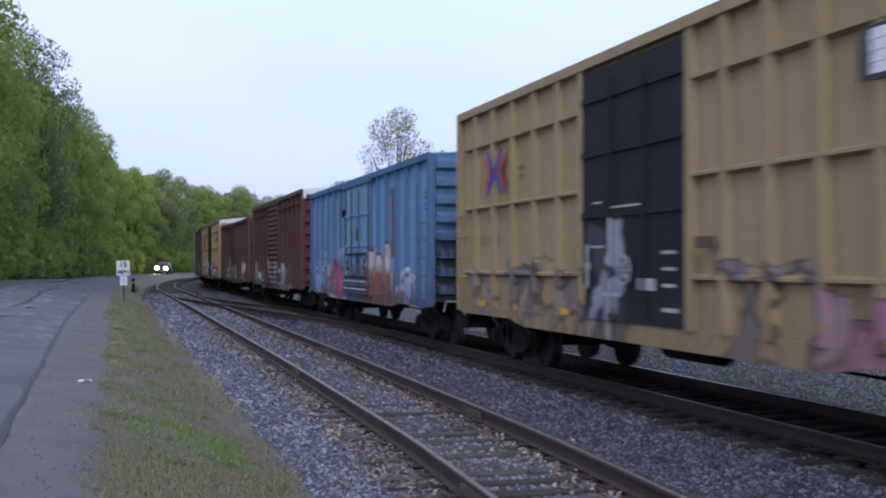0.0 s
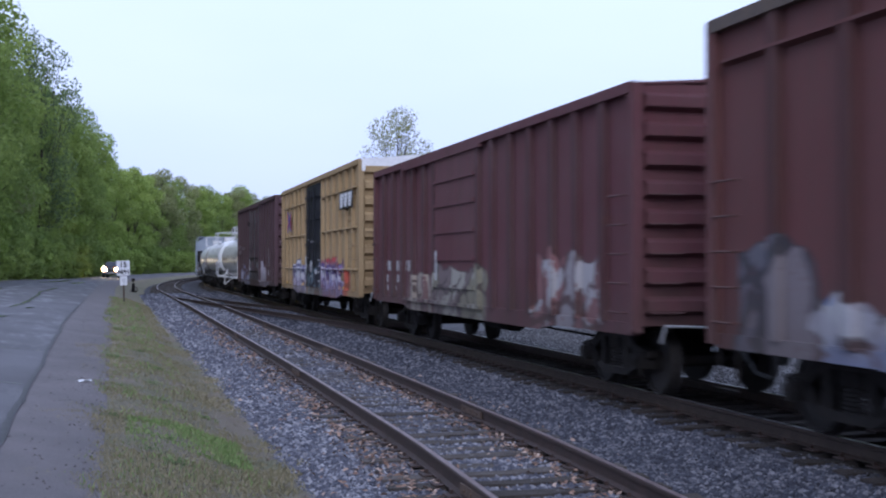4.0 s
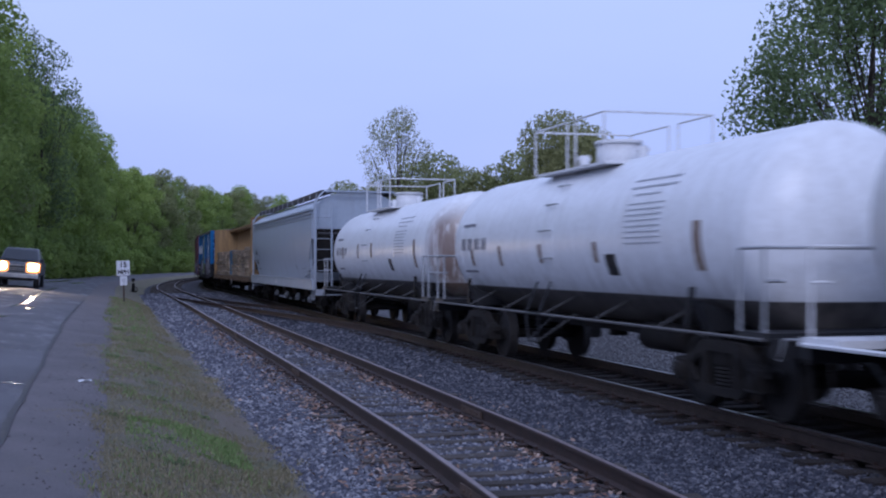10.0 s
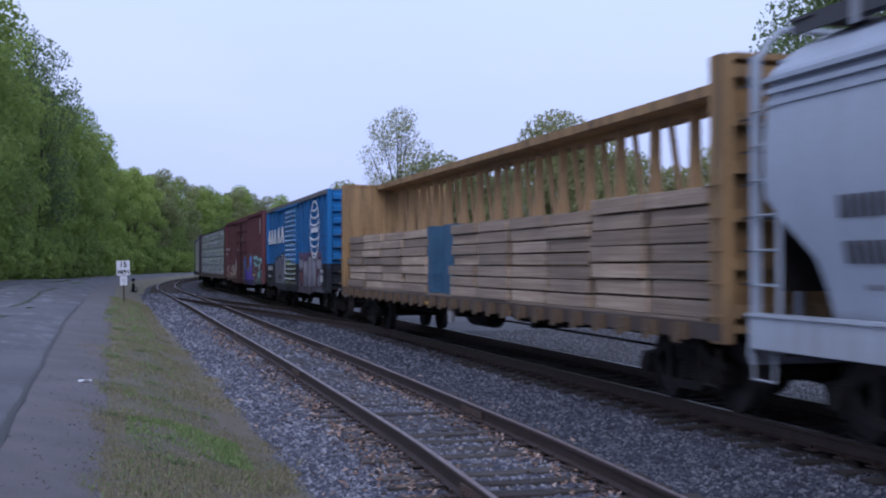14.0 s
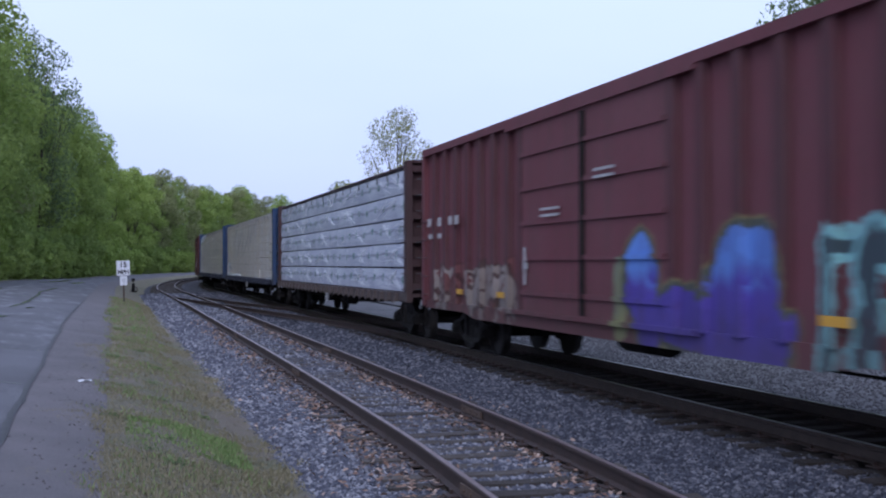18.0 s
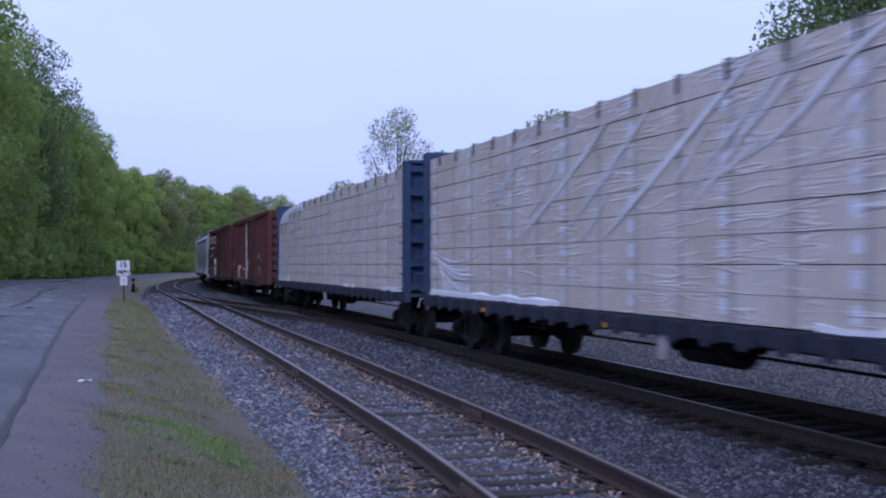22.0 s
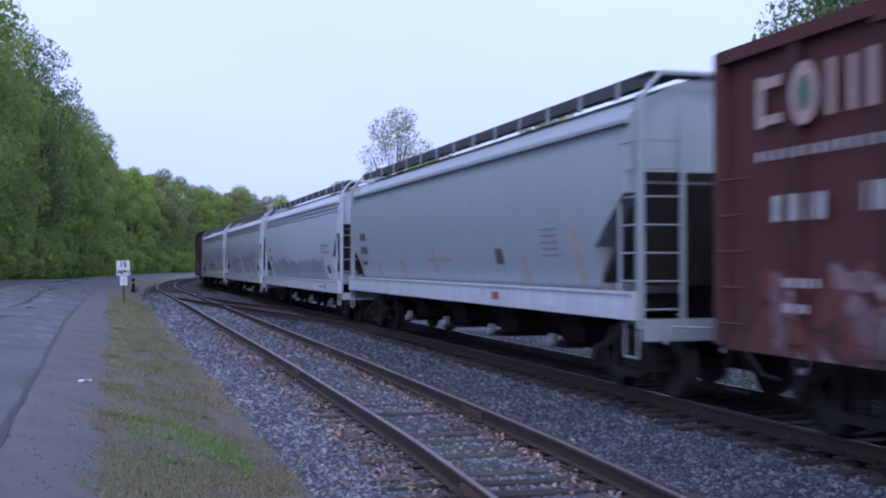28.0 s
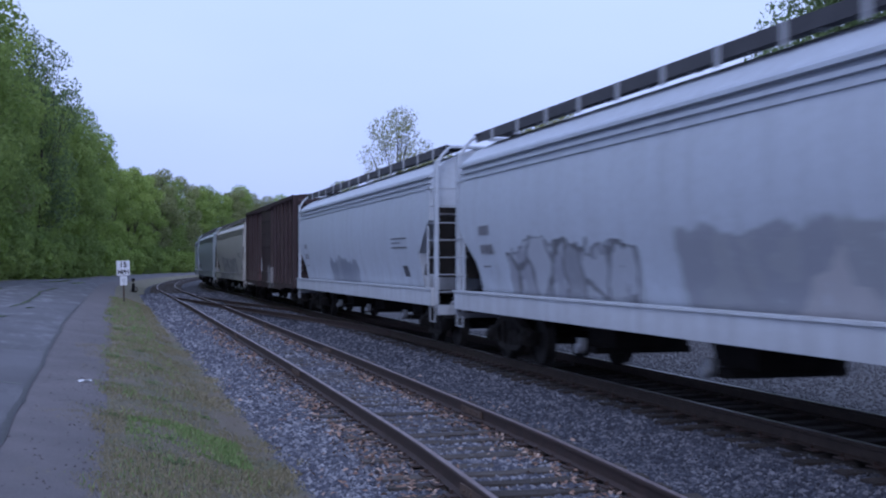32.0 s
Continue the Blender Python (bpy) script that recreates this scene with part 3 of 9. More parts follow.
def end_ladder(car, y, x, zs, width, material, side):
    me = shared("grab_%s_%.2f" % (material.name, width), lambda bm: add_pipe(bm, [(0, -width / 2, 0), (-0.07, -width / 2, 0), (-0.07, width / 2, 0), (0, width / 2, 0)], 0.014, 5), material)
    for z in zs:
        bit("end_grab_iron", me, car, x, y, z, 90 if side < 0 else -90)


def stirrup(car, x, y, material, width=0.4, top=0.85):
    bm = bmesh.new()
    add_pipe(bm, [(x, y - width / 2, top), (x, y - width / 2, top - 0.42), (x, y + width / 2, top - 0.42), (x, y + width / 2, top)], 0.016, 5)
    return part("stirrup_step", bm, material, car)


def bars(name, car, rows, material, x=-1.0, label="", thick=0.004):
    """Flat lettering bars on a side face: rows of (y0, y1, z0, z1), all in one marking."""
    bm = bmesh.new()
    for y0, y1, z0, z1 in rows:
        add_box(bm, x - thick, x, min(y0, y1), max(y0, y1), z0, z1)
    return tagged(part(name, bm, material, car, label), kind="stuff")


def number_row(y0, z0, h, groups, gap=0.12):
    """Bars standing for marks and numbers, running from high y to low y."""
    rows, y = [], y0
    for w in groups:
        k = max(1, round(w / max(0.09, h * 0.62)))
        for i in range(k):
            rows.append((y - w * i / k, y - w * (i + 0.72) / k, z0, z0 + h))
        y -= w + gap
    return rows

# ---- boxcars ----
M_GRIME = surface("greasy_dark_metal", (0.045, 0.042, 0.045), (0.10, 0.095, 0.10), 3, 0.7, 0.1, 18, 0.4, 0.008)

def boxcar(label, n, f, h, body_mat, posts, door, roof_mat=None, trim=None, ledge=(), end_top=None, post_w=0.11, end_mat=None, rung_mat=None, gable=0.16, sill_drop=0.1, eave_mat=None, post_mat=None):
    """posts: (y start, step, count) runs on the side; door: (kind, y0, y1, material)."""
    mid, ln = (n + f) / 2 * 1.02 - 1.75, (f - n) * 1.02
    car = tagged(new("boxcar"), label, "boxcar", group="cars of the freight train")
    w, q = 1.6, 1.50
    lo, hi = -ln / 2, ln / 2
    trim, roof_mat, end_mat, rung_mat = trim or body_mat, roof_mat or body_mat, end_mat or body_mat, rung_mat or trim or body_mat
    post_mat = post_mat or trim
    kind, d0, d1, dmat = door
    # walls either side of the door opening, floor and far wall
    for a, b in ((lo, d0), (d1, hi)):
        bx("side_wall", (-q, -q + 0.06, a, b, 0.98, h), body_mat, car)
    bx("side_wall", (q - 0.06, q, lo, hi, 0.98, h), body_mat, car)
    bx("door_header", (-q, -q + 0.06, d0, d1, h - 0.22, h), body_mat, car)
    bx("floor", (-q + 0.06, q - 0.06, lo + 0.06, hi - 0.06, 0.98, 1.1), M_IRON, car)
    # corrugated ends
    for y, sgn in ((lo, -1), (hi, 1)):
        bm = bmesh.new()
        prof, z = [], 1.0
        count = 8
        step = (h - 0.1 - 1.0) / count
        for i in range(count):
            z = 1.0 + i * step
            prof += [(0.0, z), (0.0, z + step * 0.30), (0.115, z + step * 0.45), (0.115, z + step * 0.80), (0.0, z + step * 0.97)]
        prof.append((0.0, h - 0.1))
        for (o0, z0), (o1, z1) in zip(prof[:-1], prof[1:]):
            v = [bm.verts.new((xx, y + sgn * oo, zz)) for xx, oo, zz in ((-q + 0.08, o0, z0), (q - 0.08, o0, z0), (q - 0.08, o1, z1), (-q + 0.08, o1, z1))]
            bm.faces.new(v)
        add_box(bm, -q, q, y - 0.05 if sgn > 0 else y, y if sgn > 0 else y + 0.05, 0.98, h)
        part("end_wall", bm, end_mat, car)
        for x in (-q - 0.03, q + 0.03):
            bx("corner_post", (x - 0.07, x + 0.07, y - 0.09, y + 0.09, 0.9, h), trim, car)
    # side posts on both sides; a given post_mat has shading in its colour
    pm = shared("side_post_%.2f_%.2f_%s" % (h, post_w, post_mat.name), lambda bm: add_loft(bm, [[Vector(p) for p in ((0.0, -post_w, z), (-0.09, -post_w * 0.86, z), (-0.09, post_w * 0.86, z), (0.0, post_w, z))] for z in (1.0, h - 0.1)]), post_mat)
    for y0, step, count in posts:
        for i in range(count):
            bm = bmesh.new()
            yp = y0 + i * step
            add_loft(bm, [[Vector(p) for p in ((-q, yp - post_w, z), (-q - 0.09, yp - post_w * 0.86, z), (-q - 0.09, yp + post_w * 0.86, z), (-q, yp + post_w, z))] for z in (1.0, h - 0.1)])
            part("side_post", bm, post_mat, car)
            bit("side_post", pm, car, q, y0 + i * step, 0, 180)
    # ledges between the posts
    for z, a, b in ledge:
        bm = bmesh.new()
        add_loft(bm, [[Vector(p) for p in ((-q, y, z - 0.05), (-q - 0.095, y, z - 0.015), (-q - 0.095, y, z + 0.02), (-q, y, z + 0.05))] for y in (a, b)])
        part("side_ledge", bm, trim, car)
    # roof: shallow peak with cross ribs, and eaves
    bm = bmesh.new()
    add_loft(bm, [[Vector(p) for p in ((-q - 0.07, y, h), (0, y, h + gable), (q + 0.07, y, h), (q + 0.07, y, h - 0.03), (0, y, h + gable - 0.05), (-q - 0.07, y, h - 0.03))] for y in (lo - 0.02, hi + 0.02)])
    part("roof", bm, roof_mat, car)
    rib = shared("roof_rib_%.2f_%s" % (gable, roof_mat.name), lambda bm: add_loft(bm, [[Vector(p) for p in ((-q - 0.05, y, -0.02), (0, y, gable + 0.045), (q + 0.05, y, -0.02), (q + 0.05, y, -0.06), (0, y, gable - 0.02), (-q - 0.05, y, -0.06))] for y in (-0.06, 0.06)]), roof_mat)
    k = int(ln / 1.2)
    for i in range(1, k):
        bit("roof_rib", rib, car, 0, lo + ln * i / k, h)
    for x in (-q - 0.06, q + 0.06):
        bx("eave", (x - 0.05, x + 0.05, lo - 0.03, hi + 0.03, h - 0.13, h + 0.012), eave_mat or trim, car)
    if end_top:
        for y, sgn in ((lo, -1), (hi, 1)):
            bm = bmesh.new()
            add_poly(bm, [(-q - 0.02, y + sgn * 0.03, h - 0.32), (q + 0.02, y + sgn * 0.03, h - 0.32), (q + 0.02, y + sgn * 0.03, h + 0.01), (0, y + sgn * 0.03, h + gable - 0.02), (-q - 0.02, y + sgn * 0.03, h + 0.01)], sgn * 0.07, (0, 1, 0))
            part("end_cap_panel", bm, end_top, car, "bright white roof end panel")
    # side sill with a deeper middle
    for x in (-1, 1):
        bm = bmesh.new()
        add_poly(bm, [(x * 1.55, lo, 1.02), (x * 1.55, lo, 0.86), (x * 1.55, lo + 2.9, 0.86), (x * 1.55, lo + 3.6, 0.86 - sill_drop), (x * 1.55, hi - 3.6, 0.86 - sill_drop), (x * 1.55, hi - 2.9, 0.86), (x * 1.55, hi, 0.86), (x * 1.55, hi, 1.02)], -x * 0.09, (1, 0, 0))
        part("side_sill", bm, trim, car)
    # the door
    dx = -q - 0.075
    if kind == "open":
        e0, e1 = d0 - (d1 - d0) * 0.02 , d0 + (d1 - d0) * 0.70
    else:
        e0, e1 = d0, d1
    dr = bx("door", (dx, dx + 0.06, e0 - 0.03, e1 + 0.03, 1.02, h - 0.2), dmat, car)
    bars_z = {"bars": [1.35, 1.9, 2.45, 3.0, 3.5], "open": [1.3, 1.75, 2.3, 2.85, 3.4], "plug": [1.25, 1.75, 2.3, 3.15], "double": [1.3, 1.85, 2.4, 2.95, 3.5]}.get(kind, [])
    for z in bars_z:
        z = z * (h - 0.2) / 3.95
        bx("door_rib", (dx - 0.035, dx - 0.002, e0, e1, z - 0.035, z + 0.035), dmat, dr)
    if kind == "louvre":
        k = 15
        for i in range(k):
            z = 1.2 + i * (h - 1.6) / (k - 1)
            bm = bmesh.new()
            add_loft(bm, [[Vector(p) for p in ((dx - 0.002, y, z - 0.07), (dx - 0.052, y, z - 0.01), (dx - 0.052, y, z + 0.02), (dx - 0.002, y, z + 0.07))] for y in (e0 + 0.05, e1 - 0.05)])
            part("door_corrugation", bm, dmat, dr)
    if kind == "double":
        mid_y = (e0 + e1) / 2
        bx("door_seam", (dx - 0.05, dx - 0.004, mid_y - 0.05, mid_y + 0.05, 1.05, h - 0.25), M_IRON, dr)
    if kind not in ("black", "plug"):
        for y in (e0 - 0.045, e1 + 0.045):
            bx("door_gasket", (dx - 0.004, dx + 0.05, y - 0.025, y + 0.025, 1.0, h - 0.2), M_IRON, dr)
    if kind == "plug":
        for y in (e0 - 0.04, e1 + 0.04):
            bx("door_jamb", (dx - 0.03, dx + 0.05, y - 0.09, y + 0.09, 0.98, h - 0.18), M_GRIME, dr, "dark grimy door jamb")
        for z in (1.1, 1.2, 1.31):
            bm = bmesh.new()
            add_tube(bm, (dx - 0.07, e0 + 0.05, z), (dx - 0.07, e1 - 0.05, z), 0.022, 6)
            part("operating_rod", bm, M_BRIGHT if z != 1.2 and h < 4.3 else M_GRIME, dr)
        for fy, z in ((0.12, 1.75), (0.45, 1.95), (0.62, 1.55), (0.9, 1.75), (0.45, 2.6)):
            y = e0 + (e1 - e0) * fy
            bx("latch_plate", (dx - 0.06, dx - 0.003, y - 0.07, y + 0.07, z - 0.16, z + 0.16), M_GRIME, dr)
        bx("roller_bracket", (dx - 0.12, dx - 0.01, e1 - 0.02, e1 + 0.14, h - 1.0, h - 0.8), M_IRON, dr)
        for z in (1.42, 2.05):
            bx("lock_bar", (dx - 0.075, dx - 0.045, e0 + 0.1, e1 - 0.1, z - 0.03, z + 0.03), M_IRON, dr)
    if kind in ("plug", "black"):
        for fy in (0.33, 0.66):
            bm = bmesh.new()
            y = e0 + (e1 - e0) * fy
            add_tube(bm, (dx - 0.06, y, 1.1), (dx - 0.06, y, h - 0.35), 0.022, 6)
            part("lock_rod", bm, M_GRIME if kind == "plug" else dmat, dr)
        bm = bmesh.new()
        y = (e0 + e1) / 2
        for k in range(8):
            a = 6.28319 * k / 8
            add_tube(bm, (dx - 0.08, y, 1.7), (dx - 0.08, y + 0.2 * math.cos(a), 1.7 + 0.2 * math.sin(a)), 0.012, 4)
            b = 6.28319 * (k + 1) / 8
            add_tube(bm, (dx - 0.08, y + 0.2 * math.cos(a), 1.7 + 0.2 * math.sin(a)), (dx - 0.08, y + 0.2 * math.cos(b), 1.7 + 0.2 * math.sin(b)), 0.014, 4)
        part("hand_wheel", bm, M_BRIGHT if kind == "black" else dmat, dr)
    if kind == "black":
        for z in (2.45, 3.3, 4.05):
            bx("door_rib", (dx - 0.04, dx - 0.002, e0, e1, z - 0.04, z + 0.04), dmat, dr)
    else:
        for z, nm in ((1.0, "door_track"), (h - 0.16, "door_track")):
            bx(nm, (dx - 0.05, dx + 0.03, d0 - (d1 - d0) * 0.15, d1 + (d1 - d0) * (0.95 if kind in ("bars", "open", "louvre") else 0.15), z - 0.04, z + 0.03), trim, car)
    bm = bmesh.new()
    hy = e1 - 0.25
    add_tube(bm, (dx - 0.05, hy, 1.45), (dx - 0.05, hy, 2.05), 0.02, 6)
    add_box(bm, dx - 0.06, dx - 0.02, hy - 0.06, hy + 0.06, 1.7, 1.8)
    part("door_handle", bm, M_BRIGHT, dr)
    # ladders, grabs, steps
    rungs = [1.15 + 0.38 * i for i in range(5)]
    for y in (lo + 0.36, hi - 0.36):
        ladder(car, -q - 0.09, y, rungs, 0.46, rung_mat, stiles=False, name="side_ladder")
        stirrup(car, -1.58, y, M_IRON)
    for y, sgn in ((lo, -1), (hi, 1)):
        end_ladder(car, y + sgn * 0.08, -1.15, rungs, 0.45, rung_mat, sgn)
    bm = bmesh.new()
    for k in range(10):
        a, b = 6.28319 * k / 10, 6.28319 * (k + 1) / 10
        add_tube(bm, (0.75 + 0.28 * math.cos(a), lo - 0.2, 2.4 + 0.28 * math.sin(a)), (0.75 + 0.28 * math.cos(b), lo - 0.2, 2.4 + 0.28 * math.sin(b)), 0.015, 4)
        if k % 2 == 0:
            add_tube(bm, (0.75, lo - 0.2, 2.4), (0.75 + 0.28 * math.cos(a), lo - 0.2, 2.4 + 0.28 * math.sin(a)), 0.01, 4)
    add_tube(bm, (0.75, lo - 0.05, 2.4), (0.75, lo - 0.2, 2.4), 0.025, 6)
    part("brake_wheel", bm, M_IRON, car)
    bm = bmesh.new()
    add_box(bm, -0.5, 1.2, lo - 0.42, lo - 0.06, 1.0, 1.05)
    add_box(bm, -0.5, -0.45, lo - 0.4, lo - 0.06, 0.85, 1.0)
    part("brake_step", bm, M_IRON, car)
    running_gear(car, ln, pull=0.35)
    run(car, mid)
    return car, lo, hi


def even_posts(lo, hi, d0, d1, step):
    """Posts spread between the corners and the door."""
    out = []
    for a, b in ((lo, d0), (d1, hi)):
        k = max(1, round((b - a) / step))
        st = (b - a) / k
        out.append((a + st, st, k - 1))
        out.append((d0 - 0.12 if b == d0 else d1 + 0.12, 1.0, 1))
    return out


M_FAINT = surface("faint_stencil", (0.20, 0.175, 0.185), (0.14, 0.11, 0.12), 5, 0.7)
M_STENCIL_BROWN = surface("brown_lettering", (0.19, 0.12, 0.055), (0.25, 0.16, 0.07), 5, 0.7, 0, 30, 0.05, 0.002)


M_EAVE = surface("dark_brown_eave", (0.07, 0.05, 0.04), (0.10, 0.07, 0.05), 3, 0.7)


def yellow_car(label, n, f, tags, dn, art=()):
    pm = paint("yellow_car_paint" + dn, (0.31, 0.217, 0.111), tags, rust=0.15, fade=0.12, streak=0.3, dirt=(0.16, 0.10, 0.05), art=art)
    bmat = paint("black_door_paint" + dn, (0.009, 0.010, 0.015), tags, rust=0.05, fade=0.01, streak=0.05, dirt=(0.03, 0.026, 0.024))
    ln = (f - n) * 1.02
    d0, d1, h = -1.45, 1.6, 4.64
    ledges = []
    for z in (1.62, 2.8, 3.92):
        ledges += [(z, -ln / 2 + 0.35, d0 - 0.2), (z, d1 + 0.2, ln / 2 - 0.35)]
    car, lo, hi = boxcar(label, n, f, h, pm, even_posts(-ln / 2, ln / 2, d0, d1, 0.98), ("black", d0, d1, bmat), M_GALV, pm, ledges, M_WHITE, 0.09)
    # emblem panel: dark plate with white strokes, slogan bars, crossed arrows
    plate = bx("name_panel", (-1.606, -1.59, -6.85, -4.85, 3.38, 3.86), M_BLACK, car, "black name panel")
    bm = bmesh.new()
    for y0, y1 in ((-4.95, -5.5), (-5.58, -6.1), (-6.18, -6.75)):
        for k in range(4):
            z, inw = 3.43 + 0.1 * k, (0.07, 0.05, 0.025, 0.0)[k]
            add_poly(bm, [(-1.607, y0 - 0.02 * k - inw, z), (-1.607, y1 - 0.02 * k + 0.04 + inw, z), (-1.607, y1 - 0.02 * k + 0.02 + inw, z + 0.094), (-1.607, y0 - 0.02 * k - 0.02 - inw, z + 0.094)], -0.005, (1, 0, 0))
    tagged(part("emblem", bm, M_WHITE, plate, "three plain white striped blocks"), kind="stuff")
    bars("slogan", car, number_row(-4.95, 3.16, 0.11, (0.45, 0.6, 0.45)) + number_row(-5.3, 2.96, 0.10, (0.8,)), M_STENCIL_BROWN, -1.505)
    bm = bmesh.new()
    bm2 = bmesh.new()
    cy, cz = 5.6, 3.38
    k = 0.78
    for s in (-1, 1):
        add_poly(bm, [(-1.6, cy - s * 0.60 * k, cz + 0.5 * k), (-1.6, cy - s * 0.42 * k, cz + 0.5 * k), (-1.6, cy + s * 0.02, cz + 0.04), (-1.6, cy - s * 0.14, cz)], -0.006, (1, 0, 0))
        add_poly(bm, [(-1.6, cy - s * 0.60 * k, cz - 0.5 * k), (-1.6, cy - s * 0.42 * k, cz - 0.5 * k), (-1.6, cy + s * 0.02, cz - 0.04), (-1.6, cy - s * 0.14, cz)], -0.0075, (1, 0, 0))
        add_poly(bm2, [(-1.6, cy - s * 0.66 * k, cz + 0.42 * k), (-1.6, cy - s * 0.66 * k, cz + 0.22 * k), (-1.6, cy - s * 0.2, cz - 0.05), (-1.6, cy - s * 0.2, cz + 0.08)], -0.006, (1, 0, 0))
        add_poly(bm2, [(-1.6, cy - s * 0.66 * k, cz - 0.42 * k), (-1.6, cy - s * 0.66 * k, cz - 0.22 * k), (-1.6, cy - s * 0.2, cz + 0.05), (-1.6, cy - s * 0.2, cz - 0.08)], -0.0085, (1, 0, 0))
    emb = part("emblem", bm, surface("blue_emblem", (0.03, 0.05, 0.28), (0.05, 0.07, 0.3), 4, 0.6), car, "crossed blue and red arrows")
    part("emblem_red", bm2, surface("red_emblem", (0.42, 0.04, 0.05), (0.36, 0.05, 0.06), 4, 0.6), emb)
    tagged(emb, kind="stuff")
    tagged(emb.children[0], kind="stuff")
    bars("stencil", car, [(6.9, 6.65, 3.3, 3.37), (6.9, 6.65, 3.15, 3.22), (4.6, 4.3, 3.35, 3.42), (4.6, 4.3, 3.2, 3.27)] + number_row(6.2, 2.5, 0.18, (0.14, 0.14, 0.06, 0.14, 0.14, 0.06), 0.08) + number_row(6.9, 2.1, 0.18, (0.12, 0.14, 0.06, 0.14, 0.14, 0.06, 0.14), 0.09) + [(6.0, 5.6, 1.3, 1.34), (6.0, 5.5, 1.2, 1.24)], M_STENCIL_BROWN, -1.505)
    bars("door_stencil", car, [(1.25, 0.95, 2.6, 2.63), (0.7, -0.3, 2.52, 2.55), (1.3, 0.9, 2.0, 2.03), (-0.9, -1.25, 1.9, 1.94), (-0.9, -1.25, 1.7, 1.74), (-0.9, -1.25, 1.5, 1.54), (0.9, 0.3, 1.35, 1.4), (-0.2, -0.7, 1.45, 1.6), (-0.9, -1.3, 1.2, 1.25)], M_STENCIL, -1.579)
    bars("data_plate", car, [(-4.55, -5.15, 1.28, 1.52), (-5.6, -6.1, 1.7, 1.73), (-5.6, -6.1, 1.95, 1.98), (-5.6, -6.2, 2.2, 2.23), (-5.6, -6.2, 2.4, 2.43)], M_STENCIL_BROWN, -1.505)
    bars("reflector", car, [(-5.2, -5.65, 1.03, 1.12), (6.6, 6.2, 1.03, 1.12), (2.6, 2.2, 1.03, 1.12)], M_YELLOW, -1.56)
    if not dn:
        bx("torn_flap", (-1.68, -1.6, -2.25, -1.9, 1.96, 2.09), surface("brown_bracket", (0.10, 0.07, 0.05), (0.07, 0.05, 0.04), 4, 0.8), car, "bent brown metal bracket", 0.01)
    return car


yellow_car("tan-yellow boxcar with black doors and faded grey scrawls", 7.6, 23.01,
           [(5.2, 1.6, 0.8, 1.75, [(0.15, 0.13, 0.14), (0.33, 0.23, 0.12), (0.22, 0.19, 0.18), (0.13, 0.12, 0.13), (0.33, 0.23, 0.12)], 1.7), (7.2, 5.6, 1.0, 1.6, [(0.33, 0.23, 0.12), (0.33, 0.23, 0.12), (0.24, 0.2, 0.19)], 1.9), (-2.0, -4.1, 0.8, 1.75, [(0.14, 0.12, 0.14), (0.20, 0.17, 0.18), (0.33, 0.23, 0.12), (0.16, 0.13, 0.15)], 1.5), (-4.1, -5.3, 0.8, 1.45, [(0.30, 0.13, 0.22), (0.34, 0.2, 0.27), (0.33, 0.23, 0.12)], 1.3), (1.4, 0.2, 1.1, 2.3, [(0.07, 0.07, 0.09), (0.30, 0.3, 0.34), (0.05, 0.05, 0.06)], 1.2)], "")
yellow_car("tan-yellow boxcar with black doors and bright blue and white scrawls", 77.4, 92.45,
           [(5.0, 1.7, 0.8, 1.85, [(0.50, 0.50, 0.56), (0.09, 0.09, 0.17), (0.46, 0.46, 0.5), (0.17, 0.16, 0.34), (0.38, 0.36, 0.42)], 3.0), (-1.2, -5.3, 0.75, 1.85, [(0.52, 0.52, 0.58), (0.08, 0.08, 0.18), (0.17, 0.15, 0.38), (0.48, 0.47, 0.52), (0.07, 0.06, 0.10), (0.32, 0.22, 0.2)], 3.0), (-1.6, -4.6, 2.28, 1.95, [(0.36, 0.06, 0.07), (0.45, 0.25, 0.2), (0.3, 0.05, 0.06)], 2.0), (-5.1, -6.0, 0.7, 1.5, [(0.42, 0.08, 0.06), (0.5, 0.15, 0.1)], 1.2), (1.4, -1.3, 1.05, 1.75, [(0.03, 0.03, 0.05), (0.12, 0.17, 0.2), (0.04, 0.04, 0.06)], 2.0)], "_two",
           [(block_letters((-1.75, -2.65, -3.55, -4.45), 0.9, 1.62, 0.5, 0.13), (0.56, 0.56, 0.62), (0.30, 0.29, 0.5), 1.2, (0.07, 0.06, 0.16), 0.08, ((0.22, 0.09, 0.12), 0.05)), (block_letters((4.5, 3.6, 2.7), 0.9, 1.62, 0.5, 0.13), (0.52, 0.52, 0.58), (0.34, 0.33, 0.46), 1.1, (0.08, 0.08, 0.15), 0.08)])

# pale blue car
BT = [(5.5, 3.5, 0.75, 1.85, [(0.21, 0.19, 0.20), (0.24, 0.22, 0.235), (0.17, 0.155, 0.165)], 1.0), (3.5, 1.6, 0.75, 1.75, [(0.40, 0.10, 0.21), (0.34, 0.09, 0.19), (0.44, 0.14, 0.25)], 1.2), (-4.9, -6.3, 0.75, 1.6, [(0.30, 0.33, 0.40), (0.15, 0.15, 0.18), (0.44, 0.45, 0.5), (0.22, 0.30, 0.42)], 2.0), (7.2, 5.5, 0.75, 1.75, [(0.26, 0.36, 0.40), (0.12, 0.24, 0.40), (0.36, 0.42, 0.40), (0.14, 0.27, 0.44)], 2.2)]
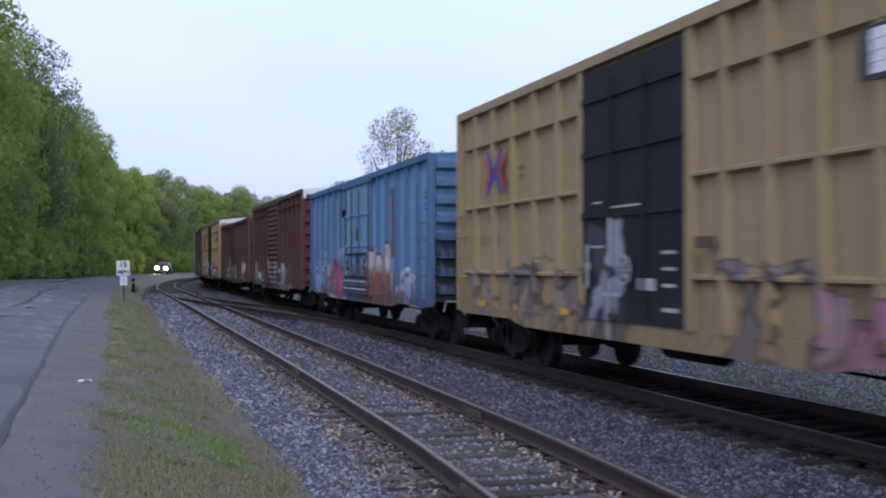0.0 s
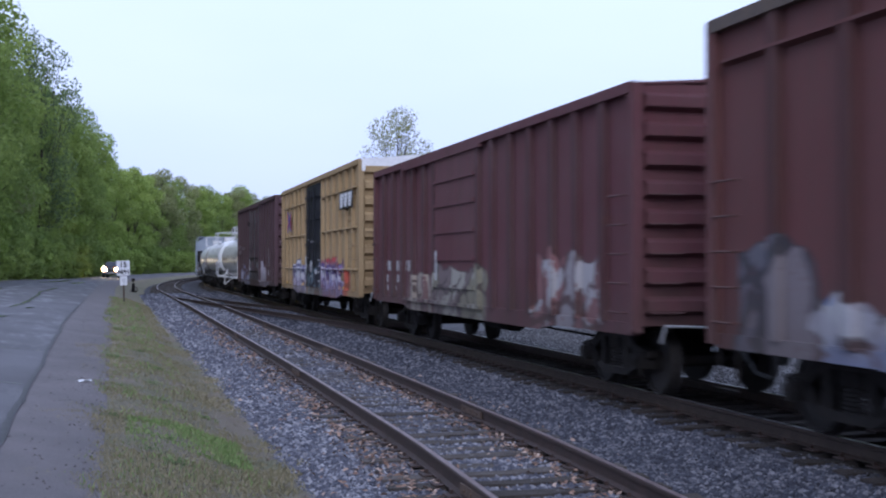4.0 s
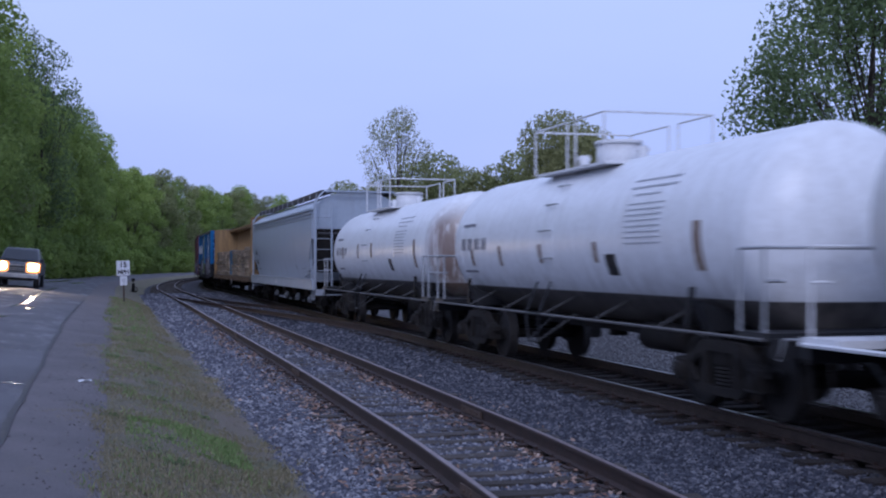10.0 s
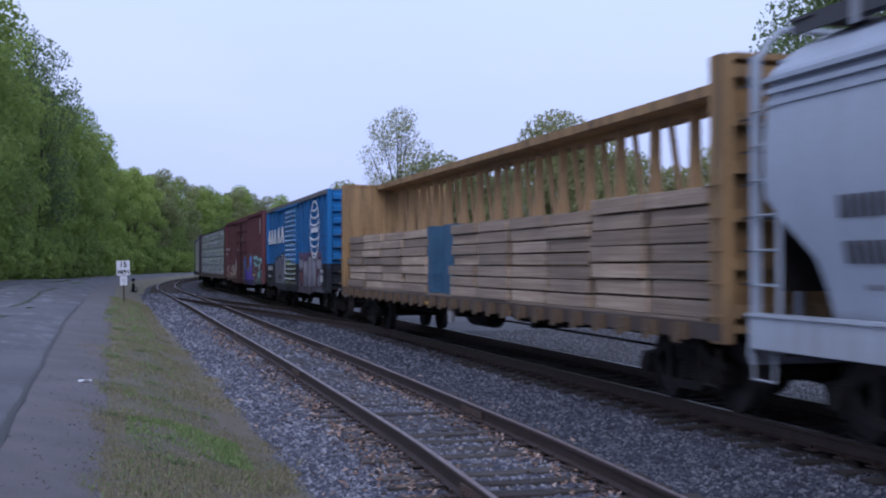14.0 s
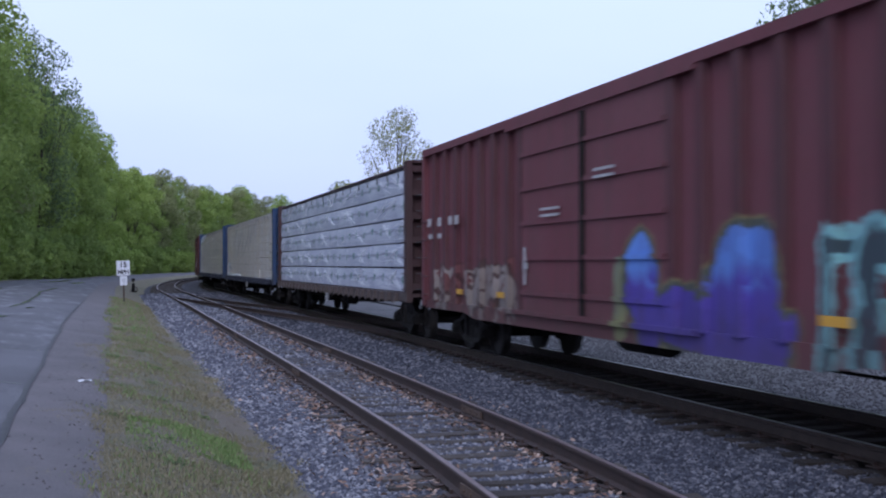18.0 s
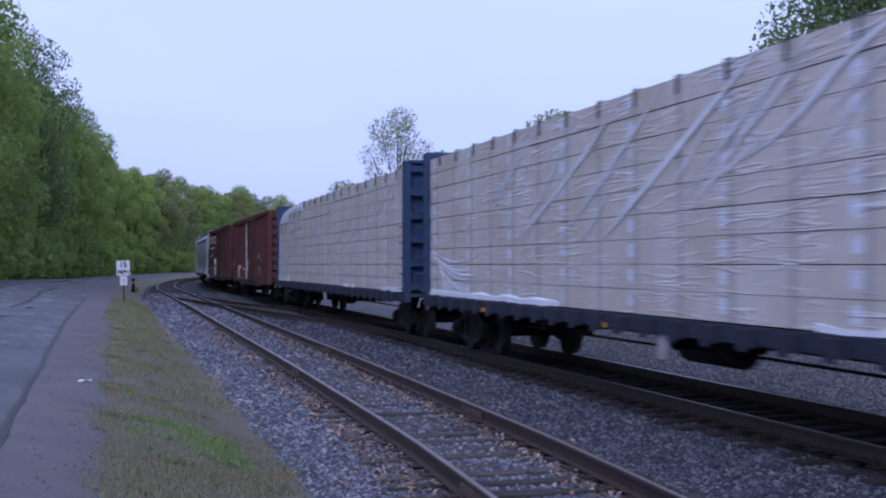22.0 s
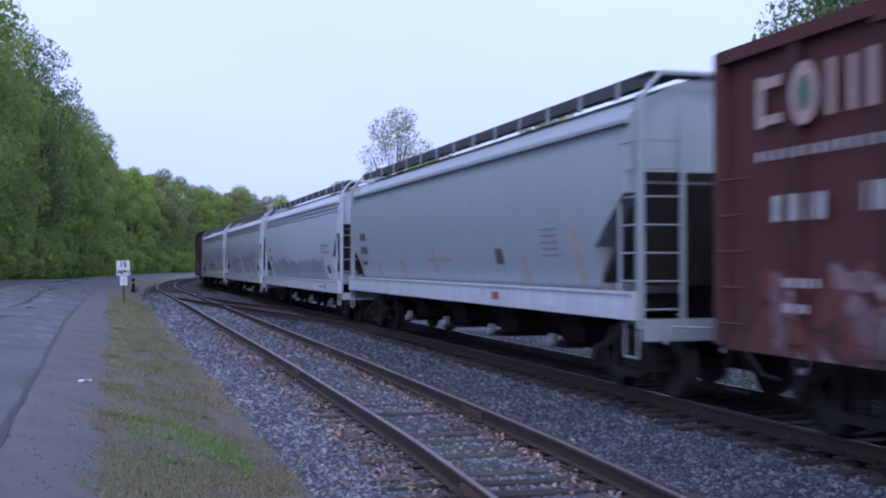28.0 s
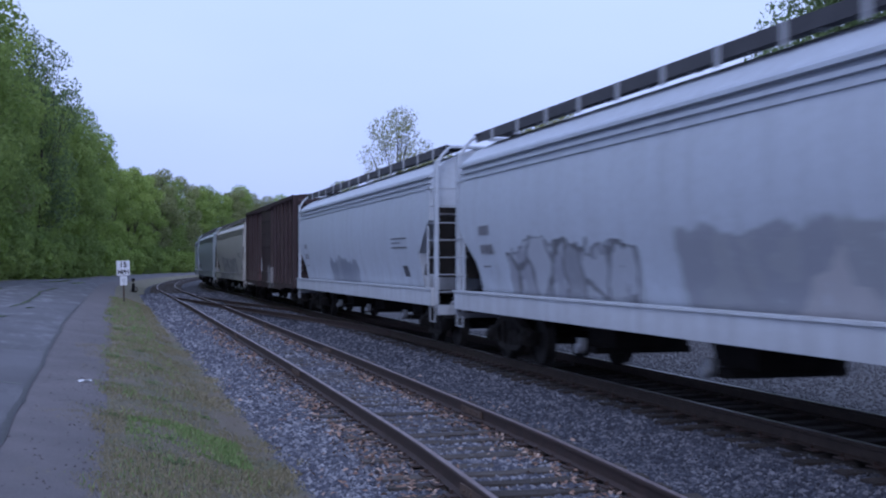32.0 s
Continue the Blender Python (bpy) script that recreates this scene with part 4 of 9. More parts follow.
BA = [([(1.35, 1.35, -1.4, 1.3, 0.5)], (0.10, 0.115, 0.14), (0.065, 0.06, 0.065), 1.4, None, 0.02, None, 0.55),
      ([(-1.3, 1.7, -1.35, 0.7, 0.24), (-2.0, 1.95, -2.05, 0.7, 0.28), (-2.75, 1.75, -2.75, 0.7, 0.28), (-3.6, 2.0, -3.55, 0.7, 0.30), (-4.35, 1.35, -4.4, 0.7, 0.26)], (0.46, 0.42, 0.43), (0.24, 0.10, 0.075), 1.55, (0.05, 0.035, 0.04), 0.07),
      ([(-1.65, 1.25, -1.65, 0.8, 0.10), (-2.4, 1.35, -2.45, 0.9, 0.09), (-3.2, 1.5, -3.25, 0.85, 0.11), (-3.95, 1.5, -4.0, 0.8, 0.10), (-4.9, 1.2, -5.3, 0.85, 0.16)], (0.40, 0.38, 0.40), (0.16, 0.10, 0.10), 1.0, None, 0.02),
      ([(5.2, 0.72, 1.7, 0.66, 0.17)], (0.42, 0.47, 0.46), (0.52, 0.54, 0.54), 0.9, None, 0.02, None, 0.8),
      ([(3.4, 2.0, 2.0, 2.05, 0.1), (2.6, 2.1, 2.2, 2.15, 0.1)], (0.42, 0.44, 0.52), (0.25, 0.28, 0.4), 2.0, None, 0.02, None, 0.6),
      ([(2.9, 1.55, 2.7, 0.95, 0.42)], (0.38, 0.10, 0.21), (0.44, 0.14, 0.25), 1.2, (0.06, 0.05, 0.06), 0.04)]
# the blue darkens in streaks low down near the car's end
M_PBLUE = paint("pale_blue_paint", (0.145, 0.28, 0.475), BT, rust=0.6, fade=0.2, streak=0.5, stain=(-9.0, -7.3, 0.6, 2.4, (0.03, 0.03, 0.034)), art=BA)
# end paint is darker than the sides, darkest towards the bottom
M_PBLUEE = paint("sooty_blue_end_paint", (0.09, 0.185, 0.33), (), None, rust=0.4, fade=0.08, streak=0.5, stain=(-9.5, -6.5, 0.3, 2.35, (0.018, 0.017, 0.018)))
# posts and trim: the body blue at about half, post shading painted in
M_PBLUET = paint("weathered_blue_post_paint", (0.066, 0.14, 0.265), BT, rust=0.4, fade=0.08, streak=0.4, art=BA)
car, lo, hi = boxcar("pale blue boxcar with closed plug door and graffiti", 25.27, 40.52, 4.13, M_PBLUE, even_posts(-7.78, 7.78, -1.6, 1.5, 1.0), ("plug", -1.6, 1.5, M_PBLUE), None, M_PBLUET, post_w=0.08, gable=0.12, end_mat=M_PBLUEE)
bars("number_patch", car, [(6.98, 6.42, 1.62, 2.3), (5.78, 5.12, 1.62, 2.3)], surface("dark_blue_patch", (0.03, 0.10, 0.24), (0.05, 0.13, 0.28), 4, 0.6), -1.5015)
bars("faded_stencil", car, [(-7.15, -7.32, 2.95, 3.0), (-7.15, -7.3, 3.05, 3.1), (-7.15, -7.32, 3.2, 3.25), (-7.15, -7.3, 3.3, 3.35)], M_GRIME, -1.505)
bx("panel_frame", (-1.53, -1.515, -4.64, -3.96, 3.47, 3.62), M_GRIME, car, "dark frame over the bare panel")
bx("bare_panel", (-1.512, -1.498, -4.62, -3.98, 1.95, 3.45), surface("bare_rust", (0.075, 0.048, 0.038), (0.14, 0.095, 0.075), 2, 0.85, 0, 14, 0.3), car, "bare rusty panel between two posts")
bars("stencil", car, number_row(6.9, 2.0, 0.22, (0.3, 0.32)) + number_row(6.9, 1.7, 0.22, (0.28, 0.3)) + number_row(5.7, 2.0, 0.22, (0.3, 0.3)) + number_row(5.7, 1.7, 0.22, (0.3, 0.3)) + [(-5.6, -6.05, 1.35, 1.6), (-5.6, -5.9, 2.1, 2.13), (-5.6, -5.9, 2.2, 2.23)], M_STENCIL, -1.505)

# brown high car with bright roof ends
A3 = [([(-1.95, 1.45, -1.9, 0.9, 0.2), (-1.75, 1.5, -2.2, 1.2, 0.16), (-2.55, 1.6, -2.6, 0.85, 0.3), (-3.3, 1.55, -3.3, 0.85, 0.32), (-3.35, 1.9, -3.9, 1.5, 0.14), (-4.7, 1.65, -4.75, 0.8, 0.28), (-4.4, 0.9, -5.2, 0.75, 0.2)], (0.34, 0.34, 0.43), (0.27, 0.28, 0.37), 1.3, None, 0.02, None, 0.8),
      ([(5.9, 1.2, 5.1, 0.85, 0.12), (5.2, 1.3, 4.6, 0.8, 0.12), (5.6, 0.8, 4.6, 0.75, 0.14)], (0.36, 0.35, 0.38), (0.22, 0.27, 0.42), 0.9, None, 0.02, None, 0.75)]
T3 = [(6.2, 3.2, 0.7, 1.45, [(0.34, 0.33, 0.36), (0.14, 0.1, 0.11), (0.16, 0.24, 0.42), (0.4, 0.4, 0.42)], 1.3), (7.3, 5.9, 1.2, 2.0, [(0.10, 0.10, 0.12), (0.16, 0.14, 0.15)], 0.7), (1.3, -1.2, 1.3, 1.9, [(0.26, 0.24, 0.27), (0.13, 0.08, 0.08), (0.3, 0.28, 0.3)], 1.6)]
M_BROWN3 = paint("dark_brown_paint", (0.10, 0.035, 0.034), T3, rust=0.25, fade=0.03, streak=0.3, art=A3)
# post paints here and below: body paint times 0.6, shade in the colour
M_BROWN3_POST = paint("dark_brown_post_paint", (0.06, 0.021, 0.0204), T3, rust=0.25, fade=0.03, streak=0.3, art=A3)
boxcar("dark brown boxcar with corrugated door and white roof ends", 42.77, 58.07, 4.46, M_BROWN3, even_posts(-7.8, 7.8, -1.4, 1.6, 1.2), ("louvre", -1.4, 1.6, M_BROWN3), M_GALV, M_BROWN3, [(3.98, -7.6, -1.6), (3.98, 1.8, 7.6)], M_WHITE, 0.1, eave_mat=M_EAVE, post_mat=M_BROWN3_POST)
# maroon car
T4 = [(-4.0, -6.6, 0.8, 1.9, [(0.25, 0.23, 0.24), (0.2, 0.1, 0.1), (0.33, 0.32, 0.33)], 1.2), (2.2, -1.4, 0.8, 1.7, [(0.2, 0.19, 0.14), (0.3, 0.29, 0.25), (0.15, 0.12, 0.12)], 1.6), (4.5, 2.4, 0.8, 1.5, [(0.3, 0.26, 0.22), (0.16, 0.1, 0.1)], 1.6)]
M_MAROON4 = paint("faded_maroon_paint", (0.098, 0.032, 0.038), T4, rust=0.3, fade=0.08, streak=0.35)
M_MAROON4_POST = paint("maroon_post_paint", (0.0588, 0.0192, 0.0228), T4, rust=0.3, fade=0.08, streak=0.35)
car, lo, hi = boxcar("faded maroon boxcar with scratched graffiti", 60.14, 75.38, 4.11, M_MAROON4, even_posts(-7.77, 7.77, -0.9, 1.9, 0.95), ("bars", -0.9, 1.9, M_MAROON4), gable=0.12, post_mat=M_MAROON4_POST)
bars("stencil", car, number_row(6.9, 1.62, 0.24, (0.26, 0.26)) + number_row(6.0, 1.62, 0.24, (0.24, 0.24, 0.24)) + number_row(4.9, 1.62, 0.24, (0.24, 0.24)) + number_row(6.8, 1.35, 0.18, (0.3,)) + number_row(6.0, 1.35, 0.18, (0.3, 0.2)) + number_row(6.8, 1.15, 0.12, (0.3,)) + number_row(6.0, 1.15, 0.12, (0.35,)), M_STENCIL, -1.505)
# plum high car
A6 = [([(5.8, 1.35, 5.75, 0.8, 0.16), (5.3, 1.3, 5.0, 0.85, 0.14), (4.35, 1.6, 4.35, 0.8, 0.3), (3.4, 1.7, 3.35, 0.85, 0.24), (3.0, 1.1, 2.4, 0.85, 0.22)], (0.36, 0.38, 0.46), (0.27, 0.29, 0.4), 1.2, (0.13, 0.14, 0.22), 0.05, None, 0.8),
      ([(-2.3, 1.6, -2.35, 0.85, 0.22), (-3.0, 1.75, -3.0, 0.85, 0.24), (-3.7, 1.6, -3.75, 0.85, 0.26), (-4.5, 1.75, -4.5, 0.85, 0.24), (-5.2, 1.4, -5.25, 0.85, 0.24)], (0.32, 0.31, 0.36), (0.25, 0.24, 0.28), 1.2, (0.09, 0.055, 0.065), 0.05, None, 0.8)]
M_PLUM = paint("plum_brown_paint", (0.083, 0.041, 0.052), (), rust=0.25, fade=0.06, art=A6)
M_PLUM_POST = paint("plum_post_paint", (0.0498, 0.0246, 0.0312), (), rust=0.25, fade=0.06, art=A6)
car, lo, hi = boxcar("plum-brown high boxcar with plug door and pale graffiti", 94.68, 109.91, 4.66, M_PLUM, even_posts(-7.77, 7.77, -1.8, 1.8, 0.95), ("plug", -1.8, 1.8, M_PLUM), gable=0.14, post_mat=M_PLUM_POST)
bars("stencil", car, [(-0.1, -0.85, 3.72 + 0.09 * i, 3.765 + 0.09 * i) for i in range(3)] + number_row(7.0, 2.6, 0.18, (0.25, 0.25)) + number_row(7.0, 2.3, 0.18, (0.25, 0.25, 0.25)) + number_row(5.4, 2.5, 0.18, (0.22,)) + number_row(4.6, 2.5, 0.18, (0.22,)) + [(-5.4, -5.9, 1.7 + 0.12 * i, 1.75 + 0.12 * i) for i in range(7)] + [(-5.4, -5.9, 1.3, 1.52)], M_FAINT, -1.587)

# ---- tank cars ----
M_STENCIL_GREY = surface("grey_lettering", (0.17, 0.17, 0.19), (0.26, 0.26, 0.28), 5, 0.7, 0, 30, 0.05, 0.002)
M_WORN = surface("grimy_grey_pipe", (0.16, 0.155, 0.155), (0.10, 0.095, 0.095), 4, 0.7, 0.1, 20, 0.2, 0.004)
TANK_R, TANK_Z = 1.27, 2.16


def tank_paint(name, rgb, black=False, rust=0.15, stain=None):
    # tanks without a black belly get underside shade as a darker band
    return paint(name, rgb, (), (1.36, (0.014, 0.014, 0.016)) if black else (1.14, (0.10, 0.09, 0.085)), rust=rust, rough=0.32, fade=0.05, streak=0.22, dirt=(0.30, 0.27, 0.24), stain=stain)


def tank_car(label, n, f, skin, fittings, black, hoops, platform_y, marks, rail_side):
    """n, f: where the tank's shell begins and ends along the line at the start."""
    mid, ln = (n + f) / 2, f - n
    car = tagged(new("tank_car"), label, "tank car", group="cars of the freight train")
    lo, hi = -ln / 2, ln / 2
    bm = bmesh.new()
    rings, k = [], 40
    prof = [(lo - 0.62 * math.sin(a), math.cos(a)) for a in [math.pi / 2 * (1 - i / 7) for i in range(8)]]
    prof += [(lo + ln * i / 8, 1.0) for i in range(1, 8)]
    prof += [(hi + 0.62 * math.sin(a), math.cos(a)) for a in [math.pi / 2 * i / 7 for i in range(8)]]
    for y, r in prof:
        r = max(r, 0.03) * TANK_R
        rings.append([Vector((r * math.sin(6.28319 * i / k), y, TANK_Z + r * math.cos(6.28319 * i / k))) for i in range(k)])
    add_loft(bm, rings, smooth=True)
    part("tank", bm, skin, car)
    for y in hoops:
        bm = bmesh.new()
        q = TANK_R + 0.003
        add_loft(bm, [[Vector((q2 * math.sin(6.28319 * i / k), yy, TANK_Z + q2 * math.cos(6.28319 * i / k))) for i in range(k)] for q2, yy in ((q - 0.03, y - 0.03), (q, y - 0.03), (q, y + 0.03), (q - 0.03, y + 0.03))], caps=False)
        part("weld_band", bm, skin, car)
    # saddles, sills and running gear
    for y in (lo + 1.0, hi - 1.0):
        bm = bmesh.new()
        add_poly(bm, [(-1.25, y - 0.12, 1.35), (-1.1, y - 0.12, 0.98), (1.1, y - 0.12, 0.98), (1.25, y - 0.12, 1.35), (0.7, y - 0.12, 1.12), (0, y - 0.12, 0.95), (-0.7, y - 0.12, 1.12)], 0.24, (0, 1, 0))
        part("saddle", bm, M_GRIME if not black else M_BLACK, car)
        for s in (-1, 1):
            bm = bmesh.new()
            add_poly(bm, [(s * 1.14, y + 0.36, 1.0), (s * 1.14, y + 0.46, 1.0), (s * 1.2, y + 0.2, 1.5), (s * 1.2, y + 0.1, 1.5)], s * 0.04, (1, 0, 0))
            part("saddle_brace", bm, M_BLACK if black else fittings, car)
    for y, sgn in ((lo - 0.62, -1), (hi + 0.62, 1)):
        bx("end_platform", (-1.45, 1.45, y - 0.32, y + 0.32, 0.98, 1.06), fittings if not black else M_BLACK, car)
        bx("end_sill", (-1.4, 1.4, y + sgn * 0.32 - 0.05, y + sgn * 0.32 + 0.05, 0.8, 1.0), M_BLACK, car)
        bm = bmesh.new()
        yy = y + sgn * 0.2
        add_pipe(bm, [(-1.42, yy, 1.05), (-1.42, yy, 1.95), (1.42, yy, 1.95), (1.42, yy, 1.05)], 0.019, 6)
        add_pipe(bm, [(-1.42, yy, 1.6), (-1.2, yy, 1.6)], 0.02, 5)
        if rail_side:
            add_pipe(bm, [(-1.42, yy, 1.95), (-1.42, yy - sgn * 0.5, 1.95), (-1.42, yy - sgn * 0.5, 1.05)], 0.019, 6)
        part("end_handrail", bm, M_BRIGHT if black else fittings, car)
        stirrup(car, -1.46, y, M_IRON)
    bm = bmesh.new()
    add_pipe(bm, [(-1.48, lo - 0.9, 0.99), (-1.48, hi + 0.9, 0.99)], 0.02 if black else 0.026, 6)
    add_pipe(bm, [(1.48, lo - 0.9, 0.99), (1.48, hi + 0.9, 0.99)], 0.035, 6)
    part("side_rail", bm, M_WORN if black else fittings, car)
    for i in range(5):
        bm = bmesh.new()
        y = lo + 1.6 + (ln - 3.2) * i / 4
        add_tube(bm, (-1.48, y, 0.99), (-0.9, y, 1.28), 0.018, 5)
        part("rail_bracket", bm, fittings if not black else M_BLACK, car)
    # side ladder at the middle, platform with rails, manway
    py = platform_y
    step_mat = M_BLACK if black else fittings
    bm = bmesh.new()
    add_tube(bm, (-1.5, py - 0.21, 0.55), (-1.5, py + 0.21, 0.55), 0.025, 5)
    side_step = part("side_step", bm, step_mat, car)
    bm = bmesh.new()
    add_tube(bm, (-1.5, py - 0.3, 0.99), (-1.5, py + 0.3, 0.99), 0.025, 5)
    part("step_rung", bm, step_mat, side_step)
    for s in (-0.3, 0.3):
        bm = bmesh.new()
        add_pipe(bm, [(-1.5, py + s * 0.7, 0.55), (-1.5, py + s, 1.0), (-1.3, py + s, 1.5)], 0.018, 5)
        part("step_hanger", bm, step_mat, side_step)
        bm = bmesh.new()
        add_pipe(bm, [(-1.5, py + s * 0.7, 0.55), (-0.9, py + s * 1.4, 1.0)], 0.014, 5)
        part("step_brace", bm, step_mat, side_step)
    grab = shared("shell_grab", lambda bm: add_pipe(bm, [(0, -0.2, 0), (-0.07, -0.2, 0), (-0.07, 0.2, 0), (0, 0.2, 0)], 0.014, 5), M_BRIGHT)
    for a in (1.8, 1.45, 1.1, 0.8, 0.5):
        bit("grab_iron", grab, car, -TANK_R * math.sin(a), py, TANK_Z + TANK_R * math.cos(a))
    top = TANK_Z + TANK_R
    bm = bmesh.new()
    add_tube(bm, (0, py, top - 0.12), (0, py, top + 0.30), 0.36, 20)
    add_tube(bm, (0, py, top + 0.30), (0, py, top + 0.36), 0.39, 20)
    part("manway_dome", bm, fittings, car)
    bm = bmesh.new()
    for x, y in ((0.2, 0.75), (-0.15, 1.1), (0.1, -0.7)):
        add_tube(bm, (x, py + y, top - 0.1), (x, py + y, top + 0.22), 0.09, 10)
        add_tube(bm, (x - 0.12, py + y, top + 0.16), (x + 0.12, py + y, top + 0.16), 0.03, 6)
    part("valve", bm, fittings, car)
    for s in (-1, 1):
        bx("walkway_plate", (s * 0.62 - 0.26, s * 0.62 + 0.26, py - 1.5, py + 1.5, top - 0.14, top - 0.10), fittings, car)
        for a, b in ((-1.5, -0.35), (0.0, 1.5)):
            bm = bmesh.new()
            add_pipe(bm, [(s * 0.9, py + a, top - 0.12), (s * 0.9, py + a, top + 0.64), (s * 0.9, py + b, top + 0.64), (s * 0.9, py + b, top - 0.12)], 0.017, 6)
            part("platform_rail", bm, fittings, car)
    for sy in (-1.5, 1.5):
        bm = bmesh.new()
        add_pipe(bm, [(-0.9, py + sy, top + 0.64), (0.9, py + sy, top + 0.64)], 0.017, 6)
        part("platform_rail", bm, fittings, car)
    # bottom outlet
    bm = bmesh.new()
    add_tube(bm, (0, py, 1.0), (0, py, 0.62), 0.16, 12)
    add_box(bm, -0.3, 0.3, py - 0.3, py + 0.3, 0.8, 0.88)
    part("bottom_outlet", bm, M_IRON, car)

    # markings wrapped on the shell
    def on_shell(name, rows, material):
        bm = bmesh.new()
        for y0, y1, z0, z1 in rows:
            pts = []
            for z in np.linspace(z0, z1, max(2, int((z1 - z0) / 0.1) + 1)):
                c = (z - TANK_Z) / TANK_R
                q = TANK_R + 0.006
                pts.append((-q * math.sqrt(max(0.0, 1 - c * c)), z + 0.006 * c))
            for (xa, za), (xb, zb) in zip(pts[:-1], pts[1:]):
                bm.faces.new([bm.verts.new(p) for p in ((xa, y0, za), (xa, y1, za), (xb, y1, zb), (xb, y0, zb))])
        tagged(part(name, bm, material, car), kind="stuff")
    for nm, rows, material in marks:
        on_shell(nm, rows, material)
    bm = bmesh.new()
    add_tube(bm, (-0.6, lo + 2.2, 0.78), (-0.6, lo + 3.6, 0.78), 0.2, 12)
    part("air_reservoir", bm, M_IRON, car)
    running_gear(car, ln + 1.9, inset=1.75, pull=0.0, sill=True, brakes=False)
    return run(car, mid)


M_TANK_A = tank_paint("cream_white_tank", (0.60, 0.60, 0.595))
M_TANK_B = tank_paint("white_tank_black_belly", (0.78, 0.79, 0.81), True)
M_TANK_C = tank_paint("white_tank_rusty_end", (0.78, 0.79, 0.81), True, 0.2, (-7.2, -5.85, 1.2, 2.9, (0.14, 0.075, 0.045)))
M_STENCIL_PALE = surface("pale_grey_lettering", (0.36, 0.37, 0.40), (0.46, 0.47, 0.5), 5, 0.7, 0, 30, 0.05, 0.002)
M_RUSTBAR = surface("rust_strip", (0.22, 0.15, 0.11), (0.30, 0.23, 0.18), 3, 0.85)
data_b = [("data_block", [(-2.6, -3.7, 2.05 + 0.075 * i, 2.067 + 0.075 * i) for i in range(8)] + [(-2.5, -3.9, 2.80, 2.825), (-2.5, -3.9, 2.90, 2.925), (-2.7, -3.5, 2.7, 2.72)], M_STENCIL_PALE),
          ("hazard_placard", [(-1.9, -2.25, 1.62, 1.92)], M_BLACK), ("car_number", number_row(5.2, 2.05, 0.22, (0.32, 0.3, 0.34, 0.3)) + [(5.2, 4.4, 2.5, 2.56), (5.2, 4.4, 1.62, 1.66)], M_STENCIL_GREY)]
tank_car("cream-white tank car with white frame and railings", 113.2, 124.6, M_TANK_A, M_WHITE, False, (-5.4, -2.6, 0.3, 2.9, 5.4), 0.6,
         [("car_number", number_row(4.9, 2.0, 0.2, (0.5, 0.6, 0.5)) + [(2.3, 1.9, 2.0, 2.2), (4.9, 4.0, 1.6, 1.64)], M_STENCIL_GREY), ("data_block", [(-1.9, -2.35, 2.05, 2.2), (-2.5, -2.9, 2.05, 2.2), (-3.0, -3.3, 2.05, 2.2), (-3.5, -4.3, 2.08, 2.2), (-3.0, -4.6, 2.3, 2.33), (-3.0, -4.6, 2.4, 2.43), (-3.0, -4.6, 2.5, 2.53), (-3.0, -4.6, 1.9, 1.93)], M_STENCIL_PALE), ("hazard_placard", [(-2.7, -3.05, 1.7, 1.98)], M_BLACK),
          ("worn_strip", [(2.75, 2.6, 1.9, 2.3), (1.1, 0.95, 1.9, 2.35), (-1.5, -1.65, 1.9, 2.35), (-4.9, -5.1, 1.8, 2.45)], M_RUSTBAR)], False)
tank_car("white tank car with black belly and black frame", 127.1, 138.4, M_TANK_B, M_WHITE, True, (-5.3, -2.5, 0.2, 2.8, 5.3), 0.4,
         data_b + [("worn_strip", [(2.9, 2.75, 1.75, 2.1), (0.8, 0.65, 1.8, 2.1), (-1.5, -1.65, 1.8, 2.1), (-4.6, -4.8, 1.7, 2.3), (4.6, 4.45, 1.75, 2.05)], M_RUSTBAR)], True)
tank_car("white tank car with rust-streaked end and black belly", 140.8, 152.4, M_TANK_C, M_WHITE, True, (-5.3, -2.5, 0.2, 2.8, 5.3), 0.9,
         data_b + [("worn_strip", [(4.3, 4.15, 1.95, 2.3), (2.0, 1.82, 1.95, 2.35), (0.2, 0.0, 1.95, 2.35), (-4.6, -4.8, 1.7, 2.35)], M_RUSTBAR)], True)

# ---- covered hoppers ----
HOP_SIDE = [(1.33, 1.36), (1.445, 1.7), (1.54, 2.15), (1.59, 2.65), (1.575, 3.1), (1.53, 3.45), (1.50, 3.62), (1.53, 3.66), (1.50, 3.73), (1.25, 3.95), (0.85, 4.15), (0.4, 4.26)]


